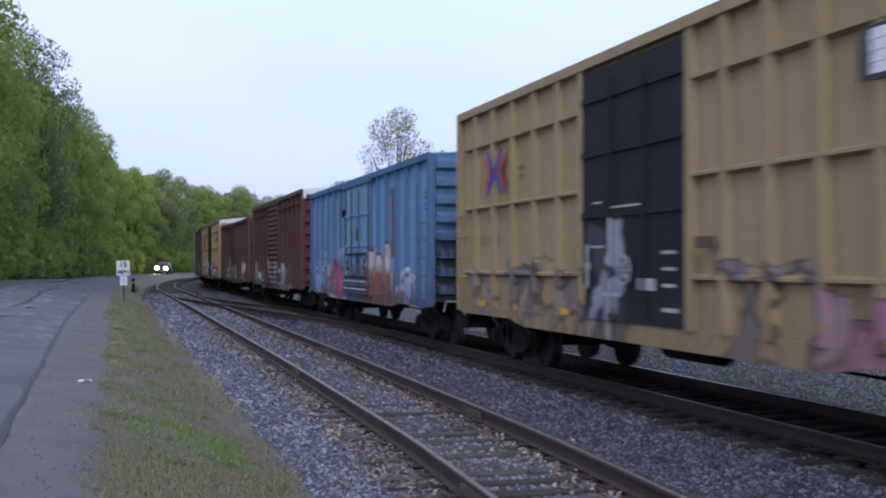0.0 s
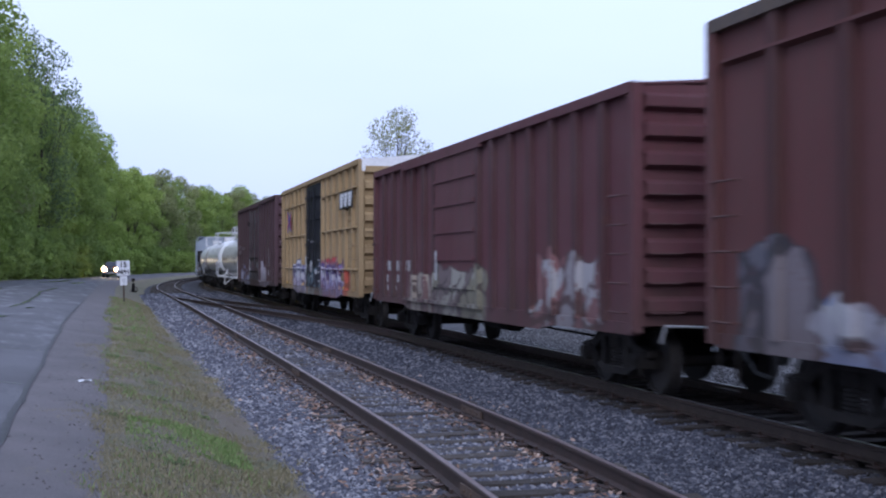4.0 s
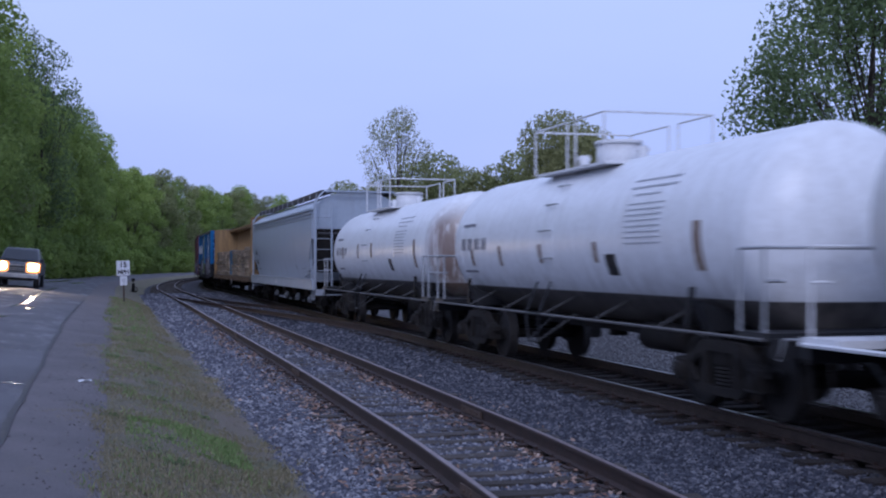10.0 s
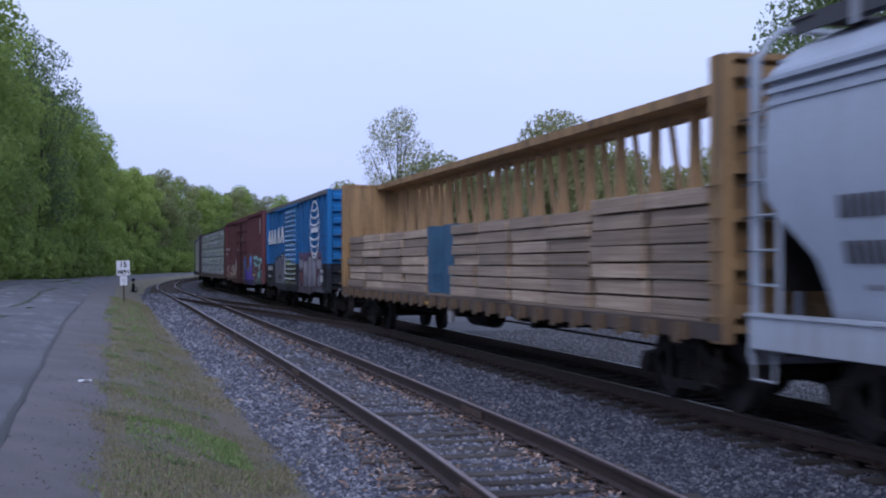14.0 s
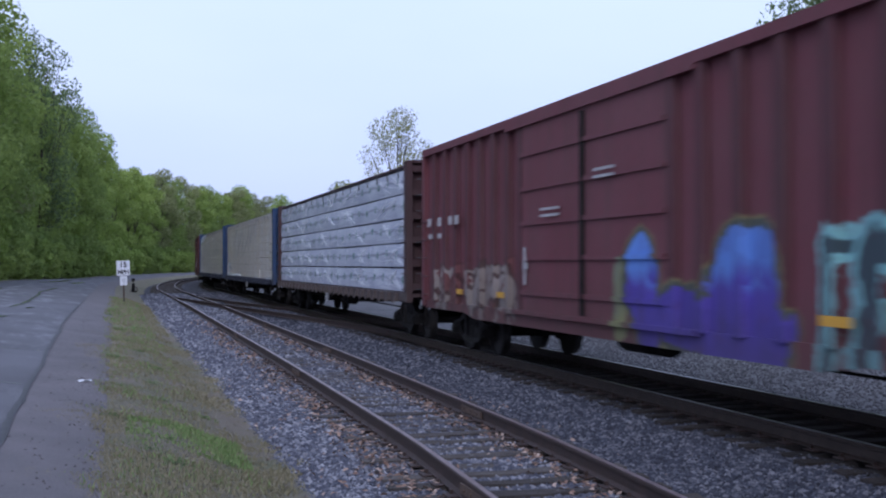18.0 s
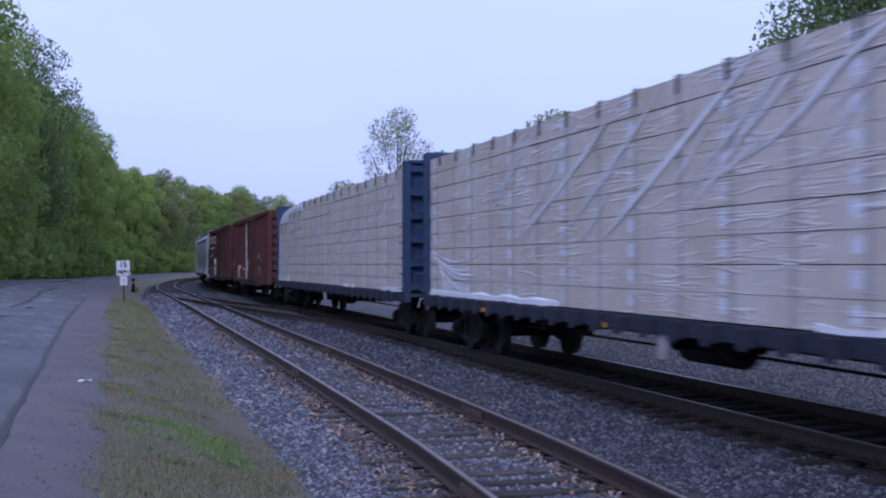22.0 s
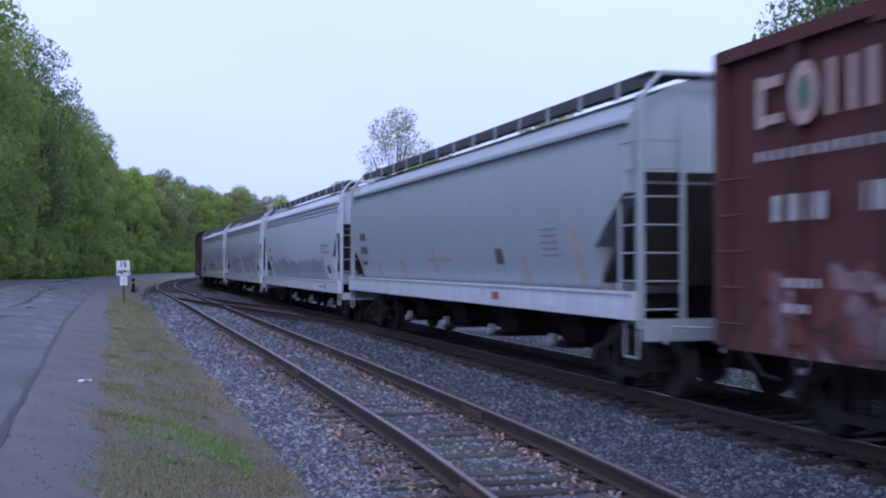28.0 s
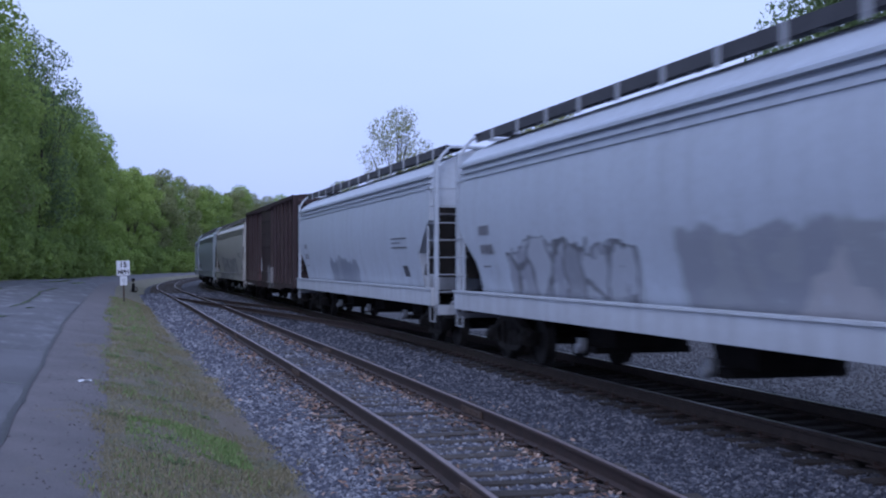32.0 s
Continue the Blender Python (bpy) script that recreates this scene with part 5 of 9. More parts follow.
def hopper_car(label, n, f, skin, deck_mat, ribs=True, bays=3, marks=(), sill_marks=(), low=0.15, foot=(1.55, 2.02, 2.95), sill_mat=None, inset=1.85):
    sill_mat = sill_mat or skin
    mid, ln = (n + f) / 2 * 1.02 - 1.75, (f - n) * 1.02
    car = tagged(new("covered_hopper"), label, "hopper car", group="cars of the freight train")
    lo, hi = -ln / 2, ln / 2
    b0, b1 = lo + 0.40, hi - 0.40
    # body: the ends slope in towards the outlets
    bm = bmesh.new()

    front = (1.15, 1.82, 2.78)

    def floor_z(y):
        foot_d, foot_z, top_z = foot if y < 0 else front
        d = min(y - b0, b1 - y) + 0.40
        if d <= foot_d + 0.001:
            return top_z - (top_z - foot_z) * d / foot_d
        return 1.36 - low + (foot_z - 1.36 + low) * max(0.0, 1 - (d - foot_d) / 0.12)
    ya, yb = ([(e - 0.4) * 0.5, e - 0.4, e - 0.34, e - 0.28, 2.0] for e in (foot[0], front[0]))
    ys = [b0] + [b0 + y for y in ya] + steps(b0 + 3.2, b1 - 3.2, 2.0) + [b1 - y for y in reversed(yb)] + [b1]
    rings = []
    for y in ys:
        z0 = floor_z(y)
        pts = []
        for x, z in HOP_SIDE:
            if z < 3.45:
                z = z0 + (z - 1.36) / (3.45 - 1.36) * (3.45 - z0)
                x = HOP_SIDE[0][0]
                for (xa, za), (xb, zb) in zip(HOP_SIDE[:-1], HOP_SIDE[1:]):
                    if za <= z <= zb:
                        x = xa + (xb - xa) * (z - za) / (zb - za)
                        break
            pts.append((x, z))
        rings.append([Vector((-x, y, z)) for x, z in pts] + [Vector((x, y, z)) for x, z in reversed(pts)])
    add_loft(bm, rings)
    for fc in bm.faces:
        if len(fc.verts) == 4 and all(v.co.z < 3.63 and abs(v.co.x) > 0.6 for v in fc.verts):
            fc.smooth = True
    bm.normal_update()
    bmesh.ops.recalc_face_normals(bm, faces=bm.faces[:])
    for e in bm.edges:
        if len(e.link_faces) == 2 and e.calc_face_angle(0) > 0.6:
            e.smooth = False
    body = part("body", bm, skin, car)
    # eave ribs
    for x in (-1, 1):
        for z, w in ((3.64, 0.05),) + (((3.52, 0.03), (3.40, 0.02)) if ribs else ()):
            bx("eave_rib", (x * 1.545 - w, x * 1.545 + w, b0, b1, z - 0.025, z + 0.025), skin, car)
        bx("side_sill", (x * 1.53 - 0.07, x * 1.53 + 0.07, lo + 0.12, hi - 0.12, 1.06 - low, 1.39 - low), sill_mat, car)
        bx("sill_flange", (x * 1.53 - 0.10, x * 1.53 + 0.10, lo + 0.12, hi - 0.12, 1.39 - low, 1.42 - low), sill_mat, car)
    bm = bmesh.new()
    for x in (-0.9, 0.9):
        add_box(bm, x * 0.7 - 0.4, x * 0.7 + 0.4, b0 + 1.9, b1 - 1.9, 1.15, 1.24)
    part("floor_frame", bm, M_IRON, car)
    # roof hatch trough and running boards on brackets
    bx("hatch_trough", (-0.32, 0.32, b0 + 0.5, b1 - 0.5, 4.24, 4.32), deck_mat, car)
    for x in (-0.95, 0.95):
        bx("running_board", (x - 0.26, x + 0.26, lo + 0.35, hi - 0.35, 4.26, 4.30), deck_mat, car)
        bx("board_edge", (x - 0.275 if x < 0 else x + 0.245, x - 0.245 if x < 0 else x + 0.275, lo + 0.35, hi - 0.35, 4.13, 4.305), deck_mat, car)
    bk = shared("board_bracket_" + skin.name, lambda bm: (add_box(bm, -1.245, -1.226, -0.055, 0.055, -0.24, 0.015), add_box(bm, -1.22, -0.7, -0.04, 0.04, -0.05, -0.03)), skin)
    k = int(ln / 1.35)
    for i in range(1, k):
        bit("board_bracket", bk, car, 0, lo + ln * i / k, 4.29)
        bit("board_bracket", bk, car, 0, lo + ln * i / k, 4.29, 180)
    rung = shared("ladder_rung_" + skin.name, lambda bm: add_tube(bm, (0, -0.26, 0), (0, 0.26, 0), 0.0125, 5), skin)
    # ends: sheet, corner posts, ladders, slope plates, platforms
    for y, sgn in ((lo, -1), (hi, 1)):
        yi = y - sgn * 0.62
        bx("end_sheet", (-1.42, 1.42, min(y - sgn * 0.5, y - sgn * 0.44), max(y - sgn * 0.5, y - sgn * 0.44), 3.0, 3.86), skin, car)
        # dark plate stands in for the shade of the receding end
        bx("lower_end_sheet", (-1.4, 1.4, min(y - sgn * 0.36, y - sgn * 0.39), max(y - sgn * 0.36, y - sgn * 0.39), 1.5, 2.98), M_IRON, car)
        # slope plate in dark metal, not body paint: recess shade in its colour
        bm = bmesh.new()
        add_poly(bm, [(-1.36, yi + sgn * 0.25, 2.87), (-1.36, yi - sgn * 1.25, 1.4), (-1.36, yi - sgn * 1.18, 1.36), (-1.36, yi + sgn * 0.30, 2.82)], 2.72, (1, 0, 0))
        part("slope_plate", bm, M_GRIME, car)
        # added dark plate: blocks the view through the opening so it reads black
        bx("centre_web", (-0.06, 0.06, min(y, yi - sgn * 1.2), max(y, yi - sgn * 1.2), 0.95, 2.5), M_IRON, car)
        bx("end_bulkhead", (-0.9, 0.9, yi - sgn * 1.2 - 0.03, yi - sgn * 1.2 + 0.03, 1.1, 2.2), M_GRIME, car)
        for x in (-1.5, 1.5):
            bx("corner_post", (x - 0.04, x + 0.04, y - sgn * 0.10 - 0.045, y - sgn * 0.10 + 0.045, 0.95, 3.95), skin, car)
            bx("ladder_stile", (x * 1.03 - 0.018, x * 1.03 + 0.018, y - sgn * 0.62 - 0.02, y - sgn * 0.62 + 0.02, 1.1, 3.55), skin, car)
            for i in range(7):
                bit("ladder_rung", rung, car, x * 1.03, y - sgn * 0.36, 1.2 + 0.36 * i)
            stirrup(car, x * 1.02, y - sgn * 0.3, skin, 0.4, 1.0)
        for i in range(7):
            bit("end_ladder_rung", rung, car, -1.2, y - sgn * 0.02, 1.2 + 0.36 * i, 90)
        bm = bmesh.new()
        add_box(bm, -0.97, -0.92, y - sgn * 0.02 - 0.03, y - sgn * 0.02 + 0.03, 1.0, 3.95)
        part("ladder_stile", bm, skin, car)
        bm = bmesh.new()
        yp = y - sgn * 0.1
        add_pipe(bm, [(-1.5, yp, 3.85), (-1.36, yp, 4.08), (-1.2, yp, 4.24), (1.2, yp, 4.24), (1.36, yp, 4.08), (1.5, yp, 3.85)], 0.035, 6)
        part("end_hoop", bm, skin, car)
        bx("end_platform", (-1.5, 1.5, min(y, y - sgn * 0.62), max(y, y - sgn * 0.62), 1.0 - low, 1.06 - low), M_GRIME, car)
        bx("end_sill", (-1.5, 1.5, y - 0.05, y + 0.05, 0.80 - low / 2, 1.08 - low), skin, car)
        bx("cross_board", (-1.25, 1.25, y - 0.75, y - 0.3, 4.265, 4.295) if sgn > 0 else (-1.25, 1.25, y + 0.3, y + 0.75, 4.265, 4.295), deck_mat, car)
    # outlets
    om = shared("outlet_hood", lambda bm: add_loft(bm, [[Vector((sx * w, sy * l, z)) for sx, sy in ((-1, -1), (1, -1), (1, 1), (-1, 1))] for z, w, l in ((1.36, 1.3, 1.5), (0.75, 0.62, 0.55), (0.5, 0.6, 0.5))]), M_IRON)
    gm = shared("outlet_gate", lambda bm: add_box(bm, -0.85, 0.75, -0.32, 0.32, 0.40, 0.5), M_IRON)
    rm = shared("gate_roller", lambda bm: (add_tube(bm, (-1.02, 0.1, 0.46), (-0.86, 0.1, 0.46), 0.075, 10), add_box(bm, -0.95, -0.86, 0.0, 0.2, 0.46, 0.62)), M_BRIGHT)
    span = b1 - b0 - 5.2
    for i in range(bays):
        y = b0 + 2.6 + span * (i + 0.5) / bays
        h = bit("outlet_hood", om, car, 0, y, 0)
        bit("outlet_gate", gm, h, 0, 0, 0)
        bit("gate_roller", rm, h, 0, 0, 0)
    # markings
    def skin_x(z):
        for (xa, za), (xb, zb) in zip(HOP_SIDE[:-1], HOP_SIDE[1:]):
            if za <= z <= zb:
                return -(xa + (xb - xa) * (z - za) / (zb - za))
        return -1.55
    for nm, rows, material in marks:
        bm = bmesh.new()
        for y0, y1, z0, z1 in rows:
            for i in range(2):
                a, b = z0 + (z1 - z0) * i / 2, z0 + (z1 - z0) * (i + 1) / 2
                xa, xb = skin_x(a) - 0.012, skin_x(b) - 0.012
                bm.faces.new([bm.verts.new(p) for p in ((xa, y0, a), (xa, y1, a), (xb, y1, b), (xb, y0, b))])
        tagged(part(nm, bm, material, car), kind="stuff")
    for nm, rows, material in sill_marks:
        bars(nm, car, [(a, b, c - low, d - low) for a, b, c, d in rows], material, -1.601)
    running_gear(car, ln, inset=inset, pull=0.3, sill=True, brakes=False)
    bx("draft_sill", (-0.35, 0.35, lo, lo + 3.2, 0.75, 1.0), M_IRON, car)
    bx("draft_sill", (-0.35, 0.35, hi - 3.2, hi, 0.75, 1.0), M_IRON, car)
    run(car, mid)
    return car


M_DECK = surface("dark_roof_grating", (0.05, 0.05, 0.058), (0.075, 0.075, 0.082), 2, 0.75, 0.2, 40, 0.2)
HG = dict(rust=0.10, fade=0.08, rough=0.40, streak=0.2, dirt=(0.18, 0.17, 0.17))
M_HOP_A = paint("mid_grey_hopper", (0.335, 0.385, 0.455), (), None, **HG)
M_HOP_B = paint("light_grey_hopper", (0.295, 0.342, 0.365), (), None, **HG)
GREYPATCH = [(0.20, 0.22, 0.265), (0.235, 0.255, 0.30), (0.17, 0.19, 0.235)]
M_HOP_C = paint("light_hopper_painted_over", (0.45, 0.49, 0.55), [(7.0, -5.9, 1.25, 1.92, GREYPATCH, 0.45)], None, **HG)
M_HOP_D = paint("light_hopper_faded_scrawl", (0.45, 0.49, 0.55), [(6.2, 1.0, 1.3, 2.05, [(0.26, 0.27, 0.31), (0.36, 0.38, 0.42), (0.22, 0.23, 0.26)], 1.0), (-0.2, -5.5, 1.3, 2.2, [(0.24, 0.25, 0.28), (0.27, 0.28, 0.3), (0.38, 0.37, 0.38)], 0.6)], None, **HG)
M_HOP_E = paint("light_hopper_one_patch", (0.45, 0.49, 0.55), [(3.2, -0.9, 1.3, 1.95, GREYPATCH, 0.5)], None, **HG)
M_HOP_F = paint("buff_hopper", (0.40, 0.39, 0.36), [(5.0, -4.0, 1.3, 2.1, [(0.2, 0.2, 0.2), (0.3, 0.3, 0.3), (0.12, 0.12, 0.13)], 1.2)], None, **HG)
DECAL = ("hazard_decal", [(-6.4, -6.85, 1.47, 1.74)], M_STENCIL_DARK)
# sill greys are paler than the bodies for the light they catch
M_HOPSILLA = paint("mid_grey_hopper_sill", (0.44, 0.49, 0.56), (), None, rust=0.12, fade=0.06, rough=0.4, streak=0.2, dirt=(0.2, 0.2, 0.2))
M_HOPSILL = paint("pale_hopper_sill", (0.58, 0.615, 0.66), (), None, rust=0.12, fade=0.06, rough=0.4, streak=0.2, dirt=(0.24, 0.23, 0.23))
SQ = surface("white_square", (0.66, 0.67, 0.69), (0.6, 0.6, 0.62), 4, 0.6)


def hop_marks(y, gap=0.0):
    return [("car_number", number_row(y - 0.15, 2.30, 0.17, (0.6,), 0.07) + number_row(y - 0.15, 1.96, 0.17, (0.75,), 0.07) + [(y - 0.15, y - 0.6, 1.72, 1.75)], M_STENCIL_GREY), ("data_line", [(a, a - w, z, z + 0.03) for z, n_, w in ((2.36, 10, 0.13), (2.26, 6, 0.12), (2.15, 10, 0.13)) for a in [-5.6 - 0.155 * i for i in range(n_)]], M_STENCIL_DARK), DECAL]


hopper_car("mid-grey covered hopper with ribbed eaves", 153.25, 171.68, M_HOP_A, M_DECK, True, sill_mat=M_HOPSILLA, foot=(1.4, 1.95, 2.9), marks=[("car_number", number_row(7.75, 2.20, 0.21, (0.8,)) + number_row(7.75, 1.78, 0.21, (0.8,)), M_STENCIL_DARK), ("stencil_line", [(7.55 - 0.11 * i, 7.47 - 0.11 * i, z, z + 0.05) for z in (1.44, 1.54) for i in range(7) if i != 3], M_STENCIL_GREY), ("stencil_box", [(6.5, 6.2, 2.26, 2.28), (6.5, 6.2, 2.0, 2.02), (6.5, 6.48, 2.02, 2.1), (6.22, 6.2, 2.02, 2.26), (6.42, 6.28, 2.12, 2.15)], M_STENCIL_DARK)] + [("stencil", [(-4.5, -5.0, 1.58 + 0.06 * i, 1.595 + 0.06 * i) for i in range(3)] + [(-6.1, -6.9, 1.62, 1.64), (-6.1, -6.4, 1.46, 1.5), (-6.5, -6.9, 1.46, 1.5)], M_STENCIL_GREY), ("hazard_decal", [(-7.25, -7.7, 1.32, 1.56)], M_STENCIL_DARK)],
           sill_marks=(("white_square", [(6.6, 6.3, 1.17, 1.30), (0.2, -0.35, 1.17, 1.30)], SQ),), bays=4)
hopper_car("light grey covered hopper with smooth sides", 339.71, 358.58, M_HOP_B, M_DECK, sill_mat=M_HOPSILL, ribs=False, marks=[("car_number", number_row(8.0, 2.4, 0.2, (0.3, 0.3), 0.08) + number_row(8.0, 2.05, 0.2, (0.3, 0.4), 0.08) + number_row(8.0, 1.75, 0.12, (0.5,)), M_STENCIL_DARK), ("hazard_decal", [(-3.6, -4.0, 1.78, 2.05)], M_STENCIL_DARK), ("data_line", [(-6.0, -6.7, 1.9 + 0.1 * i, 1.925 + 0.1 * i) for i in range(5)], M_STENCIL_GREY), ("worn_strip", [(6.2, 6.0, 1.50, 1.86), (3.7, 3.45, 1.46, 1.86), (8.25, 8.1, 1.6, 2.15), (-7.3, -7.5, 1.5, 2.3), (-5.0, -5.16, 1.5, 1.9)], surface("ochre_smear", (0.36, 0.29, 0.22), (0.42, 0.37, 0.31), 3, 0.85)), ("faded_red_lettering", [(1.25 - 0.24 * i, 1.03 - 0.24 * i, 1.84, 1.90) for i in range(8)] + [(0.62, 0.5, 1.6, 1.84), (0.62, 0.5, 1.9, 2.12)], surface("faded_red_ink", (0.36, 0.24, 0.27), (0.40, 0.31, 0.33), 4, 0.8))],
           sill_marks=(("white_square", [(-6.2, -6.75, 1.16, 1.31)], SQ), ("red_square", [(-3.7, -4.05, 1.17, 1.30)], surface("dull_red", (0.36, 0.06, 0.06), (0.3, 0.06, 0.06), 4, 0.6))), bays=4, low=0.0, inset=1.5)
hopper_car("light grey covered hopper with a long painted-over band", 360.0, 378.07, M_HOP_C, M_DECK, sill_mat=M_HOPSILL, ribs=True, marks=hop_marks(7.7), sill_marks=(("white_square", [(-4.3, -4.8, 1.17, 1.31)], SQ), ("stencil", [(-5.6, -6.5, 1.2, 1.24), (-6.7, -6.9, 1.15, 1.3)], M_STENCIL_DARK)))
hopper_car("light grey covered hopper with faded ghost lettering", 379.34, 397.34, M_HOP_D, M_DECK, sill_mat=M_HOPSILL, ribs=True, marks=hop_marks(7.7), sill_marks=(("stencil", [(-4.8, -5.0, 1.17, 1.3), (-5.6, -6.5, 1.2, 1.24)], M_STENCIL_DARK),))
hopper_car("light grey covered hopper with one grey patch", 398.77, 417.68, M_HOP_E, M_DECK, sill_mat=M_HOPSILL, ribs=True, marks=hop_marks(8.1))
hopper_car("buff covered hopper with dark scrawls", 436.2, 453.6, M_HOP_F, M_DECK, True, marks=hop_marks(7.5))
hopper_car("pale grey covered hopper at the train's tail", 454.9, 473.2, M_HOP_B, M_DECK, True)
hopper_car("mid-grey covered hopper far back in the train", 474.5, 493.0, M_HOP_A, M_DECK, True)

# ---- centre-beam flat cars and their loads ----
def lumber_mat():
    m, nt, bsdf, vec = start_mat("rough_sawn_lumber")
    mp = node(nt, "ShaderNodeMapping")
    mp.inputs["Scale"].default_value = (1.0, 0.25, 9.0)
    nt.links.new(vec, mp.inputs["Vector"])
    grain = noise_node(nt, mp.outputs["Vector"], 2.4, 5, 0.6, 0.3, 0.7)
    col = mix_node(nt, grain, (0.25, 0.175, 0.115), (0.43, 0.335, 0.24))
    sep = node(nt, "ShaderNodeSeparateXYZ")
    nt.links.new(vec, sep.inputs["Vector"])
    board = math_node(nt, "FRACT", math_node(nt, "MULTIPLY", sep.outputs["Z"], 11.0))
    line = math_node(nt, "LESS_THAN", board, 0.13)
    grey = noise_node(nt, vec, 0.8, 4)
    col = mix_node(nt, math_node(nt, "MULTIPLY", grey, 0.42), col, (0.17, 0.135, 0.11))
    col = mix_node(nt, math_node(nt, "MULTIPLY", line, 0.28), col, (0.10, 0.075, 0.055))
    rnd = nt.nodes.new("ShaderNodeObjectInfo").outputs["Random"]
    hsv = nt.nodes.new("ShaderNodeHueSaturation")
    nt.links.new(math_node(nt, "ADD", math_node(nt, "MULTIPLY", rnd, 0.7), 0.6), hsv.inputs["Value"])
    nt.links.new(col, hsv.inputs["Color"])
    nt.links.new(hsv.outputs["Color"], bsdf.inputs["Base Color"])
    bsdf.inputs["Roughness"].default_value = 0.85
    bump_to(nt, bsdf, math_node(nt, "ADD", grain, line), 0.4, 0.01)
    return m


def wrap_mat(name, base, sheet, print_col=None, layers=0.0, film=0.45, rough=0.3, strap=0.0):
    """Plastic film drawn tight over boards: cloudy patches, fine taut creases, straps under it, printed marks."""
    m, nt, bsdf, vec = start_mat(name)
    sep = node(nt, "ShaderNodeSeparateXYZ")
    nt.links.new(vec, sep.inputs["Vector"])
    cloud = noise_node(nt, vec, 0.7, 5, 0.6)
    blot = noise_node(nt, vec, 3.5, 6, 0.65)
    col = mix_node(nt, math_node(nt, "MULTIPLY", cloud, film), base, sheet)
    col = mix_node(nt, math_node(nt, "MULTIPLY", blot, 0.25), col, tuple(c * 0.7 for c in base))
    creases = None
    for angle, centre, seed in ((-0.6, 0.5, 0.0), (0.45, 0.52, 40.0), (-0.95, 0.48, 80.0)):
        st = node(nt, "ShaderNodeMapping")
        st.inputs["Location"].default_value = (seed, seed, 0)
        st.inputs["Rotation"].default_value = (angle, 0, 0)
        st.inputs["Scale"].default_value = (0.6, 0.35, 4.2)
        nt.links.new(vec, st.inputs["Vector"])
        streak = node(nt, "ShaderNodeTexNoise", Scale=1.3, Detail=2.0, Roughness=0.5, Distortion=0.25)
        nt.links.new(st.outputs["Vector"], streak.inputs["Vector"])
        tight = node(nt, "ShaderNodeMapRange")
        tight.inputs["From Min"].default_value, tight.inputs["From Max"].default_value = 0.03, 0.0
        nt.links.new(math_node(nt, "ABSOLUTE", math_node(nt, "SUBTRACT", streak.outputs["Fac"], centre)), tight.inputs["Value"])
        where = node(nt, "ShaderNodeVectorMath")
        where.inputs[1].default_value = (seed, seed * 0.7, 3.0)
        nt.links.new(vec, where.inputs[0])
        one = math_node(nt, "MULTIPLY", tight.outputs["Result"], noise_node(nt, where.outputs["Vector"], 0.75, 3, 0.5, 0.48, 0.62))
        creases = one if creases is None else math_node(nt, "MAXIMUM", creases, one)
    if strap:
        yf = math_node(nt, "FRACT", math_node(nt, "DIVIDE", math_node(nt, "ADD", sep.outputs["Y"], math_node(nt, "MULTIPLY", cloud, 0.05)), strap))
        band = node(nt, "ShaderNodeMapRange")
        band.interpolation_type = "SMOOTHSTEP"
        band.inputs["From Min"].default_value, band.inputs["From Max"].default_value = 0.07, 0.035
        nt.links.new(math_node(nt, "ABSOLUTE", math_node(nt, "SUBTRACT", yf, 0.5)), band.inputs["Value"])
        col = mix_node(nt, math_node(nt, "MULTIPLY", band.outputs["Result"], 0.42), col, (0.16, 0.15, 0.155))
        # pale label patches, a column of them on every other strap
        lf = math_node(nt, "FRACT", math_node(nt, "DIVIDE", math_node(nt, "ADD", sep.outputs["Y"], 0.45), strap * 2))
        zf = math_node(nt, "FRACT", math_node(nt, "DIVIDE", math_node(nt, "SUBTRACT", sep.outputs["Z"], 1.14), layers))
        lab = math_node(nt, "MULTIPLY", math_node(nt, "LESS_THAN", math_node(nt, "ABSOLUTE", math_node(nt, "SUBTRACT", lf, 0.5)), 0.04), math_node(nt, "LESS_THAN", math_node(nt, "ABSOLUTE", math_node(nt, "SUBTRACT", zf, 0.55)), 0.26))
        col = mix_node(nt, math_node(nt, "MULTIPLY", lab, math_node(nt, "MULTIPLY", noise_node(nt, vec, 6.0, 2, 0.5, 0.35, 0.45), 0.85)), col, (0.62, 0.65, 0.74))
    if print_col:
        row = math_node(nt, "DIVIDE", math_node(nt, "SUBTRACT", sep.outputs["Z"], 1.14), 0.575)
        a = math_node(nt, "FRACT", math_node(nt, "ADD", math_node(nt, "DIVIDE", sep.outputs["Y"], 1.05), math_node(nt, "MULTIPLY", math_node(nt, "FLOOR", row), 0.37)))
        b = math_node(nt, "ADD", math_node(nt, "FRACT", row), math_node(nt, "MULTIPLY", math_node(nt, "SUBTRACT", noise_node(nt, vec, 0.8, 2), 0.5), 0.12))
        inz = math_node(nt, "MULTIPLY", math_node(nt, "GREATER_THAN", b, 0.36), math_node(nt, "LESS_THAN", b, 0.66))
        iny = math_node(nt, "MULTIPLY", math_node(nt, "GREATER_THAN", a, 0.03), math_node(nt, "LESS_THAN", a, 0.19))
        tx = math_node(nt, "MULTIPLY", math_node(nt, "MULTIPLY", math_node(nt, "GREATER_THAN", b, 0.44), math_node(nt, "LESS_THAN", b, 0.57)), math_node(nt, "GREATER_THAN", a, 0.22))
        col = mix_node(nt, math_node(nt, "MULTIPLY", tx, math_node(nt, "ADD", math_node(nt, "MULTIPLY", blot, 0.3), 0.35)), col, (0.15, 0.16, 0.21))
